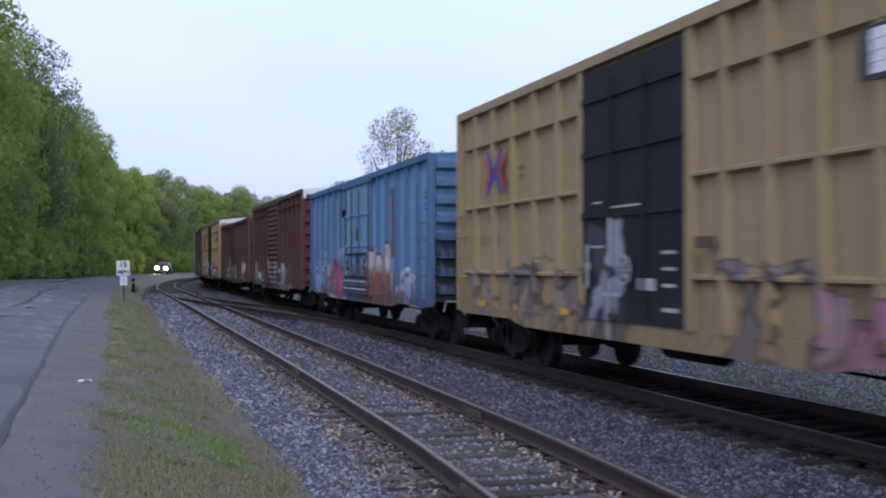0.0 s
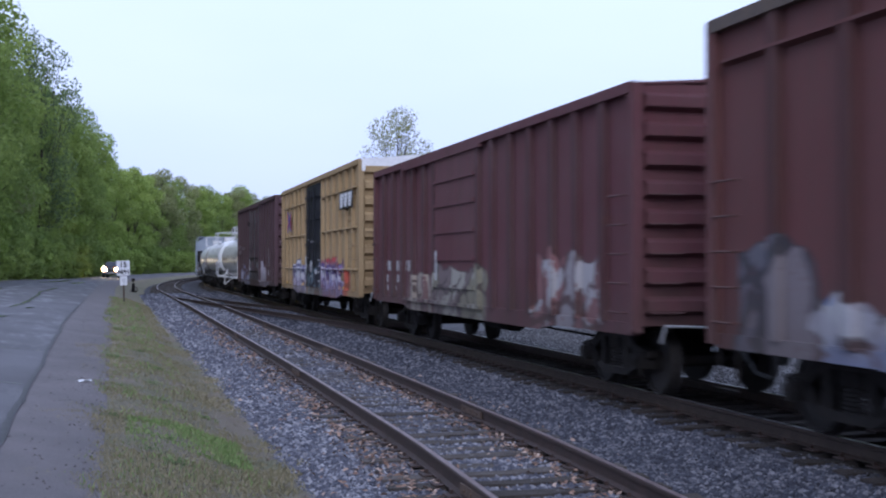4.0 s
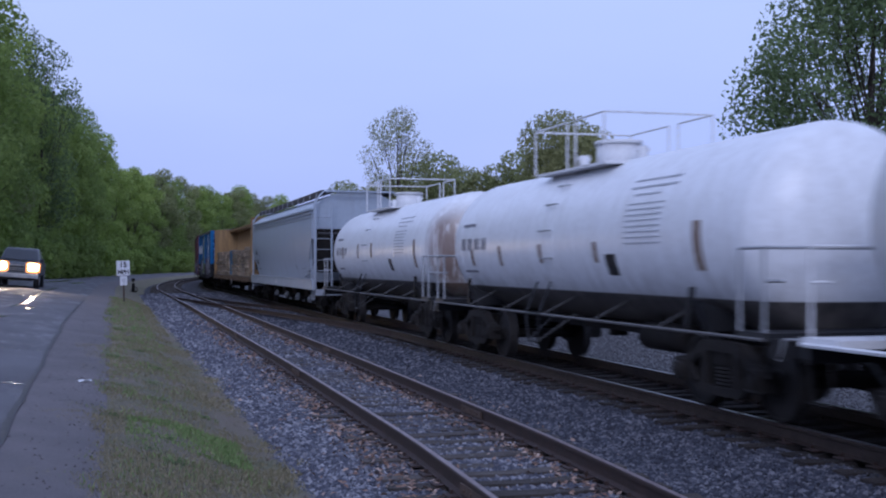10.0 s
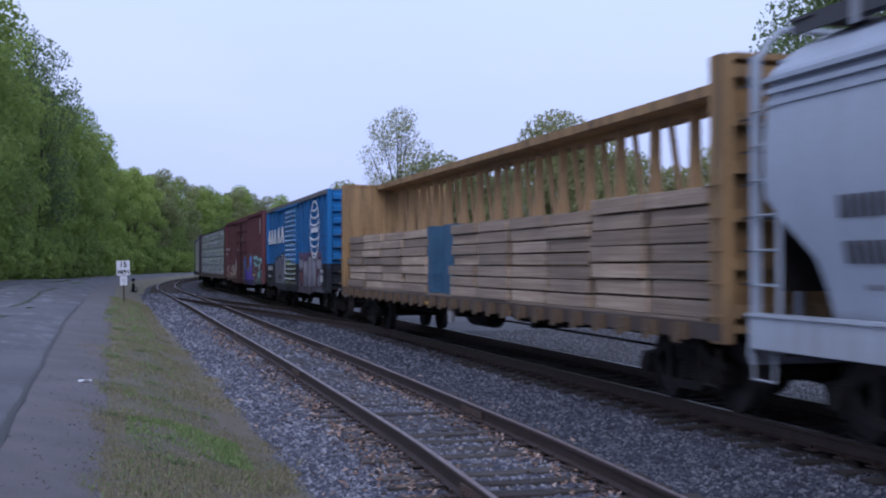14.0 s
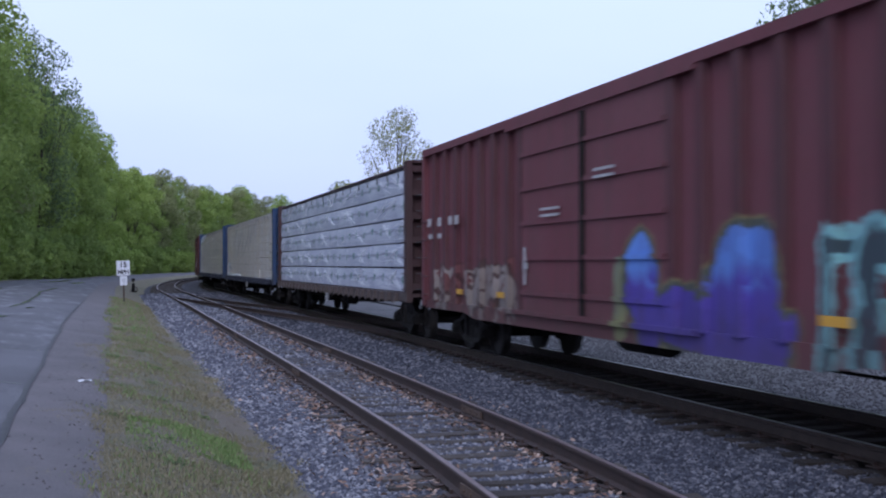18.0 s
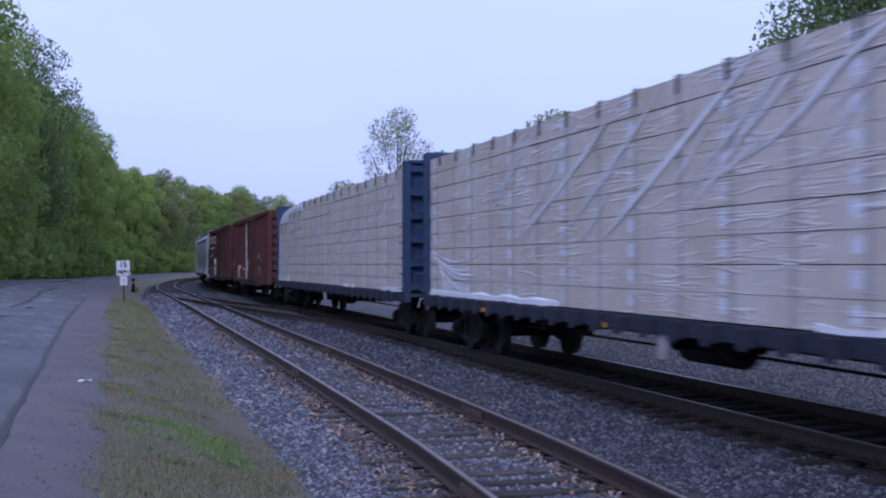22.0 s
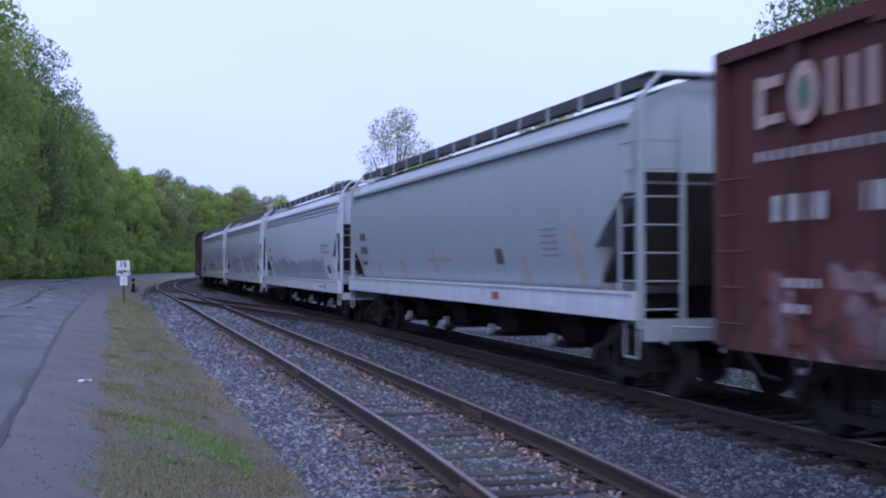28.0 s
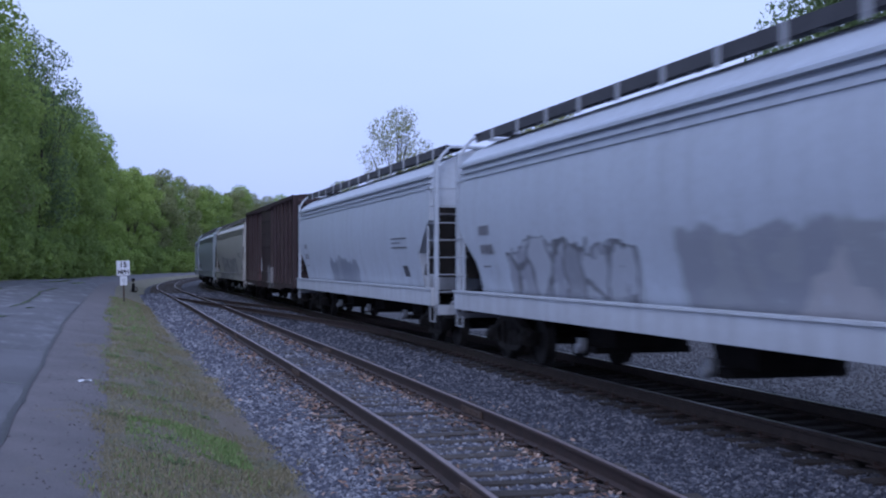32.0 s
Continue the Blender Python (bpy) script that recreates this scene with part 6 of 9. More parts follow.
        col = mix_node(nt, math_node(nt, "MULTIPLY", math_node(nt, "MULTIPLY", inz, iny), 0.8), col, print_col)
    # creases mixed towards white: their glint is put into the colour
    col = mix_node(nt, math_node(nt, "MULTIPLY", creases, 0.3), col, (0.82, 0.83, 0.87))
    nt.links.new(col, bsdf.inputs["Base Color"])
    bsdf.inputs["Roughness"].default_value = rough
    bump_to(nt, bsdf, math_node(nt, "ADD", math_node(nt, "MULTIPLY", blot, 0.25), creases), 0.6, 0.024)
    MATS[name] = m
    return m


def fold_ribbon(bm, pts, width, x=-1.49):
    """A raised crease in the film along (y, z) points, thickest in the middle."""
    n, rings = len(pts), []
    for i, (y, z) in enumerate(pts):
        (ya, za), (yb, zb) = pts[max(0, i - 1)], pts[min(n - 1, i + 1)]
        d = math.hypot(yb - ya, zb - za)
        ny, nz = -(zb - za) / d, (yb - ya) / d
        w = width * (0.15 + 0.85 * math.sin(math.pi * (i + 0.5) / n))
        rings.append([Vector((x - 0.001, y - ny * w, z - nz * w)), Vector((x - 0.006 - 0.04 * w, y - ny * w * 0.1, z - nz * w * 0.1)), Vector((x - 0.006 - 0.03 * w, y + ny * w * 0.2, z + nz * w * 0.2)), Vector((x - 0.001, y + ny * w, z + nz * w))])
    add_loft(bm, rings)


def bent(y0, z0, y1, z1, sag, n=9):
    return [(y0 + (y1 - y0) * i / n, z0 + (z1 - z0) * i / n - sag * math.sin(math.pi * i / n)) for i in range(n + 1)]


def skirt(bm, y0, y1, z0, z1, seed, x=-1.495):
    """The film's loose lower edge, gathered in small waves."""
    rings = []
    for y in steps(y0, y1, 0.07):
        d = 0.02 * noise.noise(Vector((y * 5.0, seed, 0))) + 0.012 * noise.noise(Vector((y * 13.0, seed, 5)))
        top = z1 + 0.05 * noise.noise(Vector((y * 1.3, seed, 2)))
        bot = z0 + 0.035 * noise.noise(Vector((y * 2.1, seed, 8)))
        rings.append([Vector((x + 0.02, y, top)), Vector((x - 0.004 + d * 0.3, y, (top + bot) / 2 + 0.03)), Vector((x - 0.008 + d * 0.7, y, bot)), Vector((x + 0.02, y, bot))])
    add_loft(bm, rings)


M_LUMBER = lumber_mat()
M_BLUEWRAP = surface("blue_wrap", (0.02, 0.075, 0.14), (0.03, 0.11, 0.19), 2, 0.6, 0, 14, 0.4, 0.02)
M_WHITEWRAP = wrap_mat("printed_white_wrap", (0.38, 0.41, 0.50), (0.60, 0.62, 0.70), (0.05, 0.15, 0.115), 0, 0.7, 0.24)
M_TANWRAP = wrap_mat("tan_boards_under_film", (0.485, 0.415, 0.342), (0.61, 0.585, 0.575), None, 0.32, 0.7, strap=1.22)
# folds and loose edges paler than the wrap, shine painted in
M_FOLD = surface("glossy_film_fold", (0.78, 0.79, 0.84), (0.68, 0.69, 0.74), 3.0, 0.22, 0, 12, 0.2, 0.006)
M_CORD = surface("dark_tie_cord", (0.05, 0.052, 0.06), (0.08, 0.08, 0.085), 6, 0.8)


def centerbeam(label, n, f, skin, top=4.1, sill=None, web=None, pocket=None):
    mid, ln = (n + f) / 2 * 1.02 - 1.75, (f - n) * 1.02
    car = tagged(new("centerbeam_flatcar"), label, "flat car", group="cars of the freight train")
    lo, hi = -ln / 2, ln / 2
    sill, web = sill or skin, web or skin
    bx("deck", (-1.45, 1.45, lo, hi, 1.02, 1.10), skin, car)
    for x in (-1, 1):
        bx("side_sill", (x * 1.5 - 0.06, x * 1.5 + 0.06, lo, hi, 0.93, 1.12), sill, car)
    pocket = pocket or sill
    bm_stake = shared("stake_pocket_" + pocket.name, lambda bm: (add_box(bm, -0.10, 0.0, -0.13, 0.13, -0.09, 0.10), add_box(bm, -0.125, -0.10, -0.09, 0.09, -0.13, -0.02)), pocket)
    k = int(ln / 0.82)
    for i in range(k):
        y = lo + 0.9 + (ln - 1.8) * i / (k - 1)
        bit("stake_pocket", bm_stake, car, -1.55, y, 1.0)
        bit("stake_pocket", bm_stake, car, 1.55, y, 1.0, 180)
    # bulkheads with ribbed backs
    for y, sgn in ((lo, -1), (hi, 1)):
        bk = bx("bulkhead", (-1.52, 1.52, min(y - sgn * 0.16, y - sgn * 0.24), max(y - sgn * 0.16, y - sgn * 0.24), 1.0, top), skin, car)
        for x in (-1.48, 1.48):
            bx("bulkhead_post", (x - 0.07, x + 0.07, min(y + sgn * 0.02, y - sgn * 0.27), max(y + sgn * 0.02, y - sgn * 0.27), 0.9, top + 0.03), skin, bk)
        for i in range(6):
            z = 1.25 + (top - 1.4) * i / 5
            bx("bulkhead_rib", (-1.41, 1.41, min(y - sgn * 0.156, y - sgn * 0.0), max(y - sgn * 0.156, y - sgn * 0.0), z - 0.07, z + 0.07), skin, bk)
        bx("bulkhead_cap", (-1.4, 1.4, min(y + sgn * 0.02, y - sgn * 0.26), max(y + sgn * 0.02, y - sgn * 0.26), top - 0.02, top + 0.05), skin, bk)
        ladder(car, -1.55, y - sgn * 0.13, [1.2 + 0.36 * i for i in range(5)], 0.22, skin)
        end_ladder(car, y + sgn * 0.0, -1.1, [1.2 + 0.36 * i for i in range(8)], 0.42, M_GRIME, sgn)
        stirrup(car, -1.56, y - sgn * 0.25, M_IRON)
    # the beam along the middle
    bx("top_chord", (-0.56, 0.56, lo + 0.1, hi - 0.1, top - 0.10, top + 0.04), skin, car)
    bx("chord_web", (-0.09, 0.09, lo + 0.26, hi - 0.26, top - 0.18, top - 0.10), skin, car)
    bx("bottom_web", (-0.09, 0.09, lo + 0.1, hi - 0.1, 1.1, 1.7), skin, car)
    post = shared("beam_post_" + web.name, lambda bm: add_loft(bm, [[Vector(p) for p in ((-w, -0.06, z), (w, -0.06, z), (w, 0.06, z), (-w, 0.06, z))] for z, w in ((1.1, 0.24), (2.3, 0.17), (3.1, 0.075), (top - 0.12, 0.06))]), web)
    brace = shared("beam_brace_" + web.name, lambda bm: add_loft(bm, [[Vector(p) for p in ((-0.03, y - 0.05, z), (0.03, y - 0.05, z), (0.03, y + 0.05, z), (-0.03, y + 0.05, z))] for y, z in ((0.0, 1.7), (0.62, top - 0.14))]), web)
    k = 17
    for i in range(k):
        y = lo + 1.0 + (ln - 2.0) * i / (k - 1)
        bit("beam_post", post, car, 0, y, 0)
        if i < k - 1:
            bit("beam_brace", brace, car, 0, y + 0.15, 0)
    for i in range(3):
        bm = bmesh.new()
        y = lo + ln * (0.3 + 0.2 * i)
        add_box(bm, -1.3, 1.3, y - 0.1, y + 0.1, 0.72, 1.02)
        part("cross_bearer", bm, M_IRON, car)
    bm = bmesh.new()
    add_box(bm, -1.5, -1.44, -0.33, -0.07, 0.62, 0.92)
    add_box(bm, -1.515, -1.5, -0.3, -0.1, 0.66, 0.88)
    part("sign_plate", bm, M_STENCIL, car, "small pale sign plate under the deck")
    for i in range(4):
        bx("reflector", (-1.568, -1.563, lo + 1.75 + i * 5.4, lo + 2.0 + i * 5.4, 0.92, 0.99), M_YELLOW, car)
    running_gear(car, ln, inset=1.9, pull=0.45)
    run(car, mid)
    return mid, lo, hi


def bumpy_block(bm, x0, x1, y0, y1, z0, z1, amp, seed, ny=10, nz=3, crown=0.0):
    """A wrapped bundle: a box whose faces sag and bulge a little."""
    grid = {}

    def p(i, j, k):
        key = (i, j, k)
        if key not in grid:
            y, z = y0 + (y1 - y0) * j / ny, z0 + (z1 - z0) * k / nz
            x = x0 if i == 0 else x1
            d = noise.noise(Vector((i * 7.3 + seed, y * 1.3, z * 2.1))) * amp
            q = k / nz - 0.45
            d -= crown * (q * q * 3.3 if q > 0 else q * q * 2.4)
            grid[key] = bm.verts.new((x - d if i == 0 else x + d, y, z + (noise.noise(Vector((seed, y * 0.9, i * 3.0))) * amp * 0.7 if k == nz else 0)))
        return grid[key]
    for j in range(ny):
        for k in range(nz):
            for i in (0, 1):
                bm.faces.new((p(i, j, k), p(i, j + 1, k), p(i, j + 1, k + 1), p(i, j, k + 1)))
        for k in (0, nz):
            bm.faces.new((p(0, j, k), p(0, j + 1, k), p(1, j + 1, k), p(1, j, k)))
    for j in (0, ny):
        for k in range(nz):
            bm.faces.new((p(0, j, k), p(1, j, k), p(1, j, k + 1), p(0, j, k + 1)))
    bm.normal_update()
    bmesh.ops.recalc_face_normals(bm, faces=bm.faces[:])
    for e in bm.edges:
        if len(e.link_faces) == 2 and e.calc_face_angle(0) > 0.8:
            e.smooth = False
    for fc in bm.faces:
        fc.smooth = True


def load_thing(label, category, d):
    ob = tagged(new("lumber_load"), label, category, group="loads on the flat cars")
    run(ob, d)
    return ob


M_SILLB = paint("brown_sill_paint", (0.05, 0.028, 0.028), (), None, rust=0.7, fade=0.35, streak=0.3)
M_SILLN = paint("navy_sill_paint", (0.024, 0.033, 0.062), (), None, rust=0.15, fade=0.02, dirt=(0.018, 0.017, 0.018))
M_SILLY = paint("grimy_ochre_sill", (0.06, 0.038, 0.026), (), None, rust=0.9, fade=0.2, streak=0.8)
# yellow beam car with bare lumber
M_BEAMY = paint("ochre_beam_paint", (0.33, 0.205, 0.09), (), None, rust=0.75, fade=0.06, streak=0.75)
mid, lo, hi = centerbeam("ochre-yellow centre-beam flat car half loaded with lumber", 172.2, 194.33, M_BEAMY, 4.06, M_SILLY, paint("grimy_ochre_web", (0.37, 0.235, 0.115), (), None, rust=0.6, fade=0.06, streak=0.6), paint("worn_ochre_pocket", (0.19, 0.12, 0.055), (), None, rust=0.9, fade=0.1, streak=0.9))
rb = random.Random(3)
load = load_thing("stacked bundles of bare sawn lumber with blue-wrapped ends", "lumber", mid)
bx("dunnage", (-1.42, -0.25, lo + 0.7, hi - 0.6, 1.105, 1.15), M_LUMBER, load)
for a, b, cols in ((hi - 0.35, 2.0, 4), (0.0, lo + 0.4, 6)):
    for c in range(cols):
        y1 = a + (b - a) * c / cols
        y0 = a + (b - a) * (c + 1) / cols
        for k in range(7):
            th = 0.219 if cols == 6 and c > 3 else 0.203
            z0 = 1.155 + k * th
            for x0, x1, nm in ((-1.43 + rb.uniform(-0.05, 0.07), -0.3, "near"), (0.3, 1.46, "far")):
                bx("lumber_pack", (x0, x1, y0 + rb.uniform(0.0, 0.16), y1 - rb.uniform(0.0, 0.16), z0, z0 + th - rb.uniform(0.012, 0.03)), M_LUMBER, load, bevel=0.012)
for y, wd in ((2.12, 0.5), (0.75, 0.72)):
    bx("blue_end_wrap", (-1.36, -0.32, y - wd, y, 1.16, 2.6), M_BLUEWRAP, load, "blue plastic wrap over the stack's end")

# brown beam car with printed white bundles
M_BEAMB = paint("brown_beam_paint", (0.05, 0.021, 0.023), (), None, rust=0.35, fade=0.08)
mid, lo, hi = centerbeam("brown centre-beam flat car stacked with white-wrapped bundles", 232.93, 254.74, M_BEAMB, 4.12, M_SILLB)
load = load_thing("white plastic-wrapped lumber bundles with green printed squares", "lumber", mid)
cuts = [lo + 0.3, lo + 4.4, lo + 9.2, lo + 13.6, lo + 17.8, hi - 0.3]
rb = random.Random(14)
for c in range(5):
    for k in range(5):
        z0 = 1.14 + k * 0.575
        for side in (-1, 1):
            bm = bmesh.new()
            x0, x1 = (-1.47, -0.32) if side < 0 else (0.32, 1.47)
            bumpy_block(bm, x0, x1, cuts[c] + 0.004, cuts[c + 1] - 0.004, z0, z0 + 0.532 + rb.uniform(0, 0.02), 0.014, c * 5 + k + side * 50, nz=4, crown=0.04)
            part("wrapped_block", bm, M_WHITEWRAP, load)
        bm = bmesh.new()
        # fans of taut creases pulled from the bundle's corners
        for fan in range(2):
            at_far, at_top = rb.random() < 0.5, rb.random() < 0.6
            ya = cuts[c + 1] - rb.uniform(0.05, 1.6) if at_far else cuts[c] + rb.uniform(0.05, 1.6)
            za = z0 + (rb.uniform(0.42, 0.52) if at_top else rb.uniform(0.03, 0.12))
            for i in range(4):
                ln_ = rb.uniform(0.5, 1.7)
                yb = min(cuts[c + 1] - 0.04, max(cuts[c] + 0.04, ya + (-ln_ if at_far else ln_)))
                zb = min(z0 + 0.52, max(z0 + 0.03, za + (-1 if at_top else 1) * ln_ * (0.08 + 0.11 * i)))
                if abs(yb - ya) > 0.2:
                    fold_ribbon(bm, bent(ya, za, yb, zb, rb.uniform(-0.008, 0.008), 5), rb.uniform(0.005, 0.013), -1.487)
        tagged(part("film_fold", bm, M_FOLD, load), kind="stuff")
cord = shared("tie_cord", lambda bm: (add_box(bm, -1.50, -1.485, -0.03, 0.03, -0.22, 0.0), add_box(bm, -1.50, -0.30, -0.03, 0.03, 0.0, 0.012)), M_CORD)
for i in range(18):
    bit("tie_cord", cord, load, 0, lo + 1.1 + i * (hi - lo - 2.2) / 17, 4.03)

bx("cover_edge", (-1.47, -1.25, lo + 0.3, hi - 0.3, 4.045, 4.085), M_BEAMB, load, "dark maroon cover strip along the top edge")

# two blue beam cars under tan film
M_BEAMN = paint("navy_beam_paint", (0.023, 0.052, 0.118), (), None, rust=0.15, fade=0.03, streak=0.3)
M_SHEET = surface("white_film_sheet", (0.74, 0.76, 0.81), (0.60, 0.62, 0.68), 2.0, 0.25, 0, 5, 0.3, 0.03)
for n, f, lab, slope in ((256.47, 278.42, "dark blue centre-beam flat car fully loaded with film-covered lumber", False), (280.12, 302.29, "dark blue centre-beam flat car with torn film over its lumber", True)):
    mid, lo, hi = centerbeam(lab, n, f, M_BEAMN, 4.13, M_SILLN)
    load = load_thing("tan lumber stack under clear wrinkled plastic film" if not slope else "tan lumber stack with loose torn plastic film", "lumber", mid)
    rb = random.Random(15 + slope)
    end = hi - 0.3
    cuts = [lo + 0.3, lo + 5.45, lo + 10.35, end - 6.4, end - 2.9, end]
    for c in range(5):
        rows = (9, 9, 9, 8, 7)[c] if slope else 9
        for k in range(rows):
            z0 = 1.14 + 0.32 * k
            for side in (-1, 1):
                bm = bmesh.new()
                x0, x1 = (-1.475, -0.32) if side < 0 else (0.32, 1.475)
                bumpy_block(bm, x0 + rb.uniform(-0.008, 0.008), x1, cuts[c] + 0.002, cuts[c + 1] - 0.002, z0, z0 + 0.32 - rb.uniform(0.005, 0.016), 0.008, c * 9 + k + side * 40 + 100, 8, 2)
                part("wrapped_pack", bm, M_TANWRAP, load)
    bm = bmesh.new()
    skirt(bm, end - 7.5 if not slope else end - 3.0, end - 0.02, 1.13, 1.24, 3.0 + slope)
    for a_ in (cuts[0] + 0.4, cuts[1] + 1.0):
        skirt(bm, a_, a_ + rb.uniform(1.2, 2.2), 1.13, 1.19, 5.0 + a_)
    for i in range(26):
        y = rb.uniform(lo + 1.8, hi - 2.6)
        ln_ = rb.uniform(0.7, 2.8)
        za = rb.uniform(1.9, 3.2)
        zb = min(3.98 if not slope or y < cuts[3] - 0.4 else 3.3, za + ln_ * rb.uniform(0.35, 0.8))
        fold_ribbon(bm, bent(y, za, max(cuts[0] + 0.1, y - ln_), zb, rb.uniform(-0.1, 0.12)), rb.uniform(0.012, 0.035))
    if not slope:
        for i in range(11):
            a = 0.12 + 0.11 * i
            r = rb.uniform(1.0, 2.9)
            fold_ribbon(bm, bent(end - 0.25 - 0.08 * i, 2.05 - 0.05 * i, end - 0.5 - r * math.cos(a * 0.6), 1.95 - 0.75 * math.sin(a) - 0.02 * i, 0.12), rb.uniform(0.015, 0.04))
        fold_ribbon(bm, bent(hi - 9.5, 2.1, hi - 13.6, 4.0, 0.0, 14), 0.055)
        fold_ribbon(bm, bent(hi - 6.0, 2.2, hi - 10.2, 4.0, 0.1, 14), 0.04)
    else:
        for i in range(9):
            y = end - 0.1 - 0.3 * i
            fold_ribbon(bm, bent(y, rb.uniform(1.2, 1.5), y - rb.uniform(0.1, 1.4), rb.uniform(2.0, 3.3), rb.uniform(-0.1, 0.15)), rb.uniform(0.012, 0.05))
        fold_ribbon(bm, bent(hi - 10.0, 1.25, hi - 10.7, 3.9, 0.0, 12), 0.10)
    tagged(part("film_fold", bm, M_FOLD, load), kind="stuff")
    for i in range(18):
        y = lo + 1.1 + i * (hi - lo - 2.2) / 17
        bit("tie_cord", cord, load, 0, y, 4.03 if not slope or y < cuts[3] else (3.71 if y < cuts[4] else 3.385))
    if slope:
        # film let down from the full stack to the lower end of it
        rings = []
        for y in steps(cuts[3] + 0.01, end - 0.05, 0.1):
            back = end - y
            top = float(np.interp(back, [0, 0.5, 1.2, 2.2, 3.4, 6.4], [3.47, 3.66, 3.87, 3.94, 4.0, 4.09])) + 0.03 * noise.noise(Vector((y * 2.3, 1, 0)))
            bul = 0.03 * noise.noise(Vector((y * 3.1, 4, 0)))
            base = 3.70 if y < cuts[4] else 3.385
            rings.append([Vector((-0.33, y, base)), Vector((-0.33, y, top + 0.02)), Vector((-1.2, y, top + 0.03 * noise.noise(Vector((y * 3, 9, 0))))), Vector((-1.46 - bul, y, top - 0.04)), Vector((-1.49 - bul, y, (top + base) / 2)), Vector((-1.485, y, base))])
        bm = bmesh.new()
        add_loft(bm, rings)
        part("film_sheet", bm, M_SHEET, load, "loose white film sloping down over the stack")

# ---- the later boxcars ----
# bright blue car with black lower band, louvred door, white emblem
RIM = ((0.13, 0.045, 0.045), 0.09)
A12 = [([(-1.75, 1.75, -1.8, 0.75, 0.2), (-1.85, 1.9, -2.4, 1.6, 0.17), (-2.4, 1.55, -2.4, 0.75, 0.2)], (0.20, 0.20, 0.23), (0.15, 0.15, 0.18), 1.3, (0.025, 0.02, 0.035), 0.08, RIM),
       ([(-3.05, 1.75, -3.05, 0.75, 0.22), (-3.1, 1.8, -3.5, 1.3, 0.2)], (0.22, 0.22, 0.25), (0.16, 0.16, 0.19), 1.3, (0.025, 0.02, 0.035), 0.08, RIM),
       ([(-4.1, 1.85, -3.8, 0.75, 0.22), (-4.1, 1.9, -4.8, 1.85, 0.2), (-4.85, 1.8, -4.75, 0.75, 0.22)], (0.21, 0.21, 0.24), (0.16, 0.16, 0.19), 1.3, (0.025, 0.02, 0.035), 0.08, RIM),
       ([(-5.5, 1.85, -5.45, 0.9, 0.22), (-5.5, 1.95, -6.1, 1.75, 0.2), (-6.15, 1.6, -6.0, 1.2, 0.2), (-5.5, 0.85, -6.5, 0.8, 0.2)], (0.21, 0.21, 0.24), (0.17, 0.17, 0.2), 1.3, (0.025, 0.02, 0.035), 0.08, RIM),
       ([(4.5, 1.75, 4.5, 0.95, 0.33), (3.75, 1.8, 3.75, 0.85, 0.3), (2.85, 1.85, 2.85, 0.85, 0.36), (2.2, 1.45, 2.2, 0.85, 0.28)], (0.10, 0.10, 0.12), (0.125, 0.125, 0.145), 1.4, (0.015, 0.015, 0.022), 0.10),
       ([(4.5, 1.45, 4.5, 1.05, 0.10), (3.7, 1.3, 3.75, 1.1, 0.07), (2.85, 1.5, 2.85, 1.35, 0.06), (2.3, 1.1, 2.5, 1.0, 0.05)], (0.03, 0.03, 0.04), (0.03, 0.03, 0.04), 1.3, None, 0.02)]
A12.append(([(1.65, 1.85, 1.5, 1.0, 0.13), (1.5, 1.75, 0.7, 1.9, 0.11), (0.6, 1.75, 0.15, 0.9, 0.11), (1.3, 1.1, 0.4, 1.3, 0.11), (-0.1, 1.85, -0.5, 1.2, 0.11), (-0.4, 1.1, -0.8, 1.7, 0.1)], (0.30, 0.36, 0.07), (0.24, 0.30, 0.06), 1.4, (0.05, 0.06, 0.05), 0.04, None, 0.75))
A12.append(([(1.75, 1.2, -0.8, 1.15, 0.3)], (0.10, 0.11, 0.11), (0.09, 0.10, 0.10), 1.4, None, 0.02, None, 0.35))
M_BBLUE = paint("bright_blue_paint", (0.013, 0.14, 0.36), (), (1.80, (0.014, 0.016, 0.022)), rust=0.12, fade=0.04, streak=0.2, dirt=(0.022, 0.02, 0.02), art=A12)
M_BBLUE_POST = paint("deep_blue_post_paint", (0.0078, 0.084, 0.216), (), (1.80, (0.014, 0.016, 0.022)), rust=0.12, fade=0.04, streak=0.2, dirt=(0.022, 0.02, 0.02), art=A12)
# door blue lightened: the slats' sky highlights are in the colour
M_BBLUED = paint("faded_blue_door_paint", (0.04, 0.19, 0.43), (), (1.80, (0.02, 0.022, 0.03)), rust=0.12, fade=0.1, streak=0.12, rough=0.25, dirt=(0.022, 0.02, 0.02), art=A12)
M_GREYROOF = surface("dull_grey_roof", (0.15, 0.14, 0.14), (0.09, 0.085, 0.085), 1.5, 0.7, 0.1, 20, 0.2, 0.004)
car, lo, hi = boxcar("bright blue boxcar with black lower band and louvred door", 196.54, 211.64, 4.13, M_BBLUE, even_posts(-7.7, 7.7, -0.95, 1.9, 0.98), ("louvre", -0.95, 1.9, M_BBLUED), M_GREYROOF, M_BBLUE, gable=0.12, eave_mat=M_GREYROOF, post_mat=M_BBLUE_POST)
y = 7.15
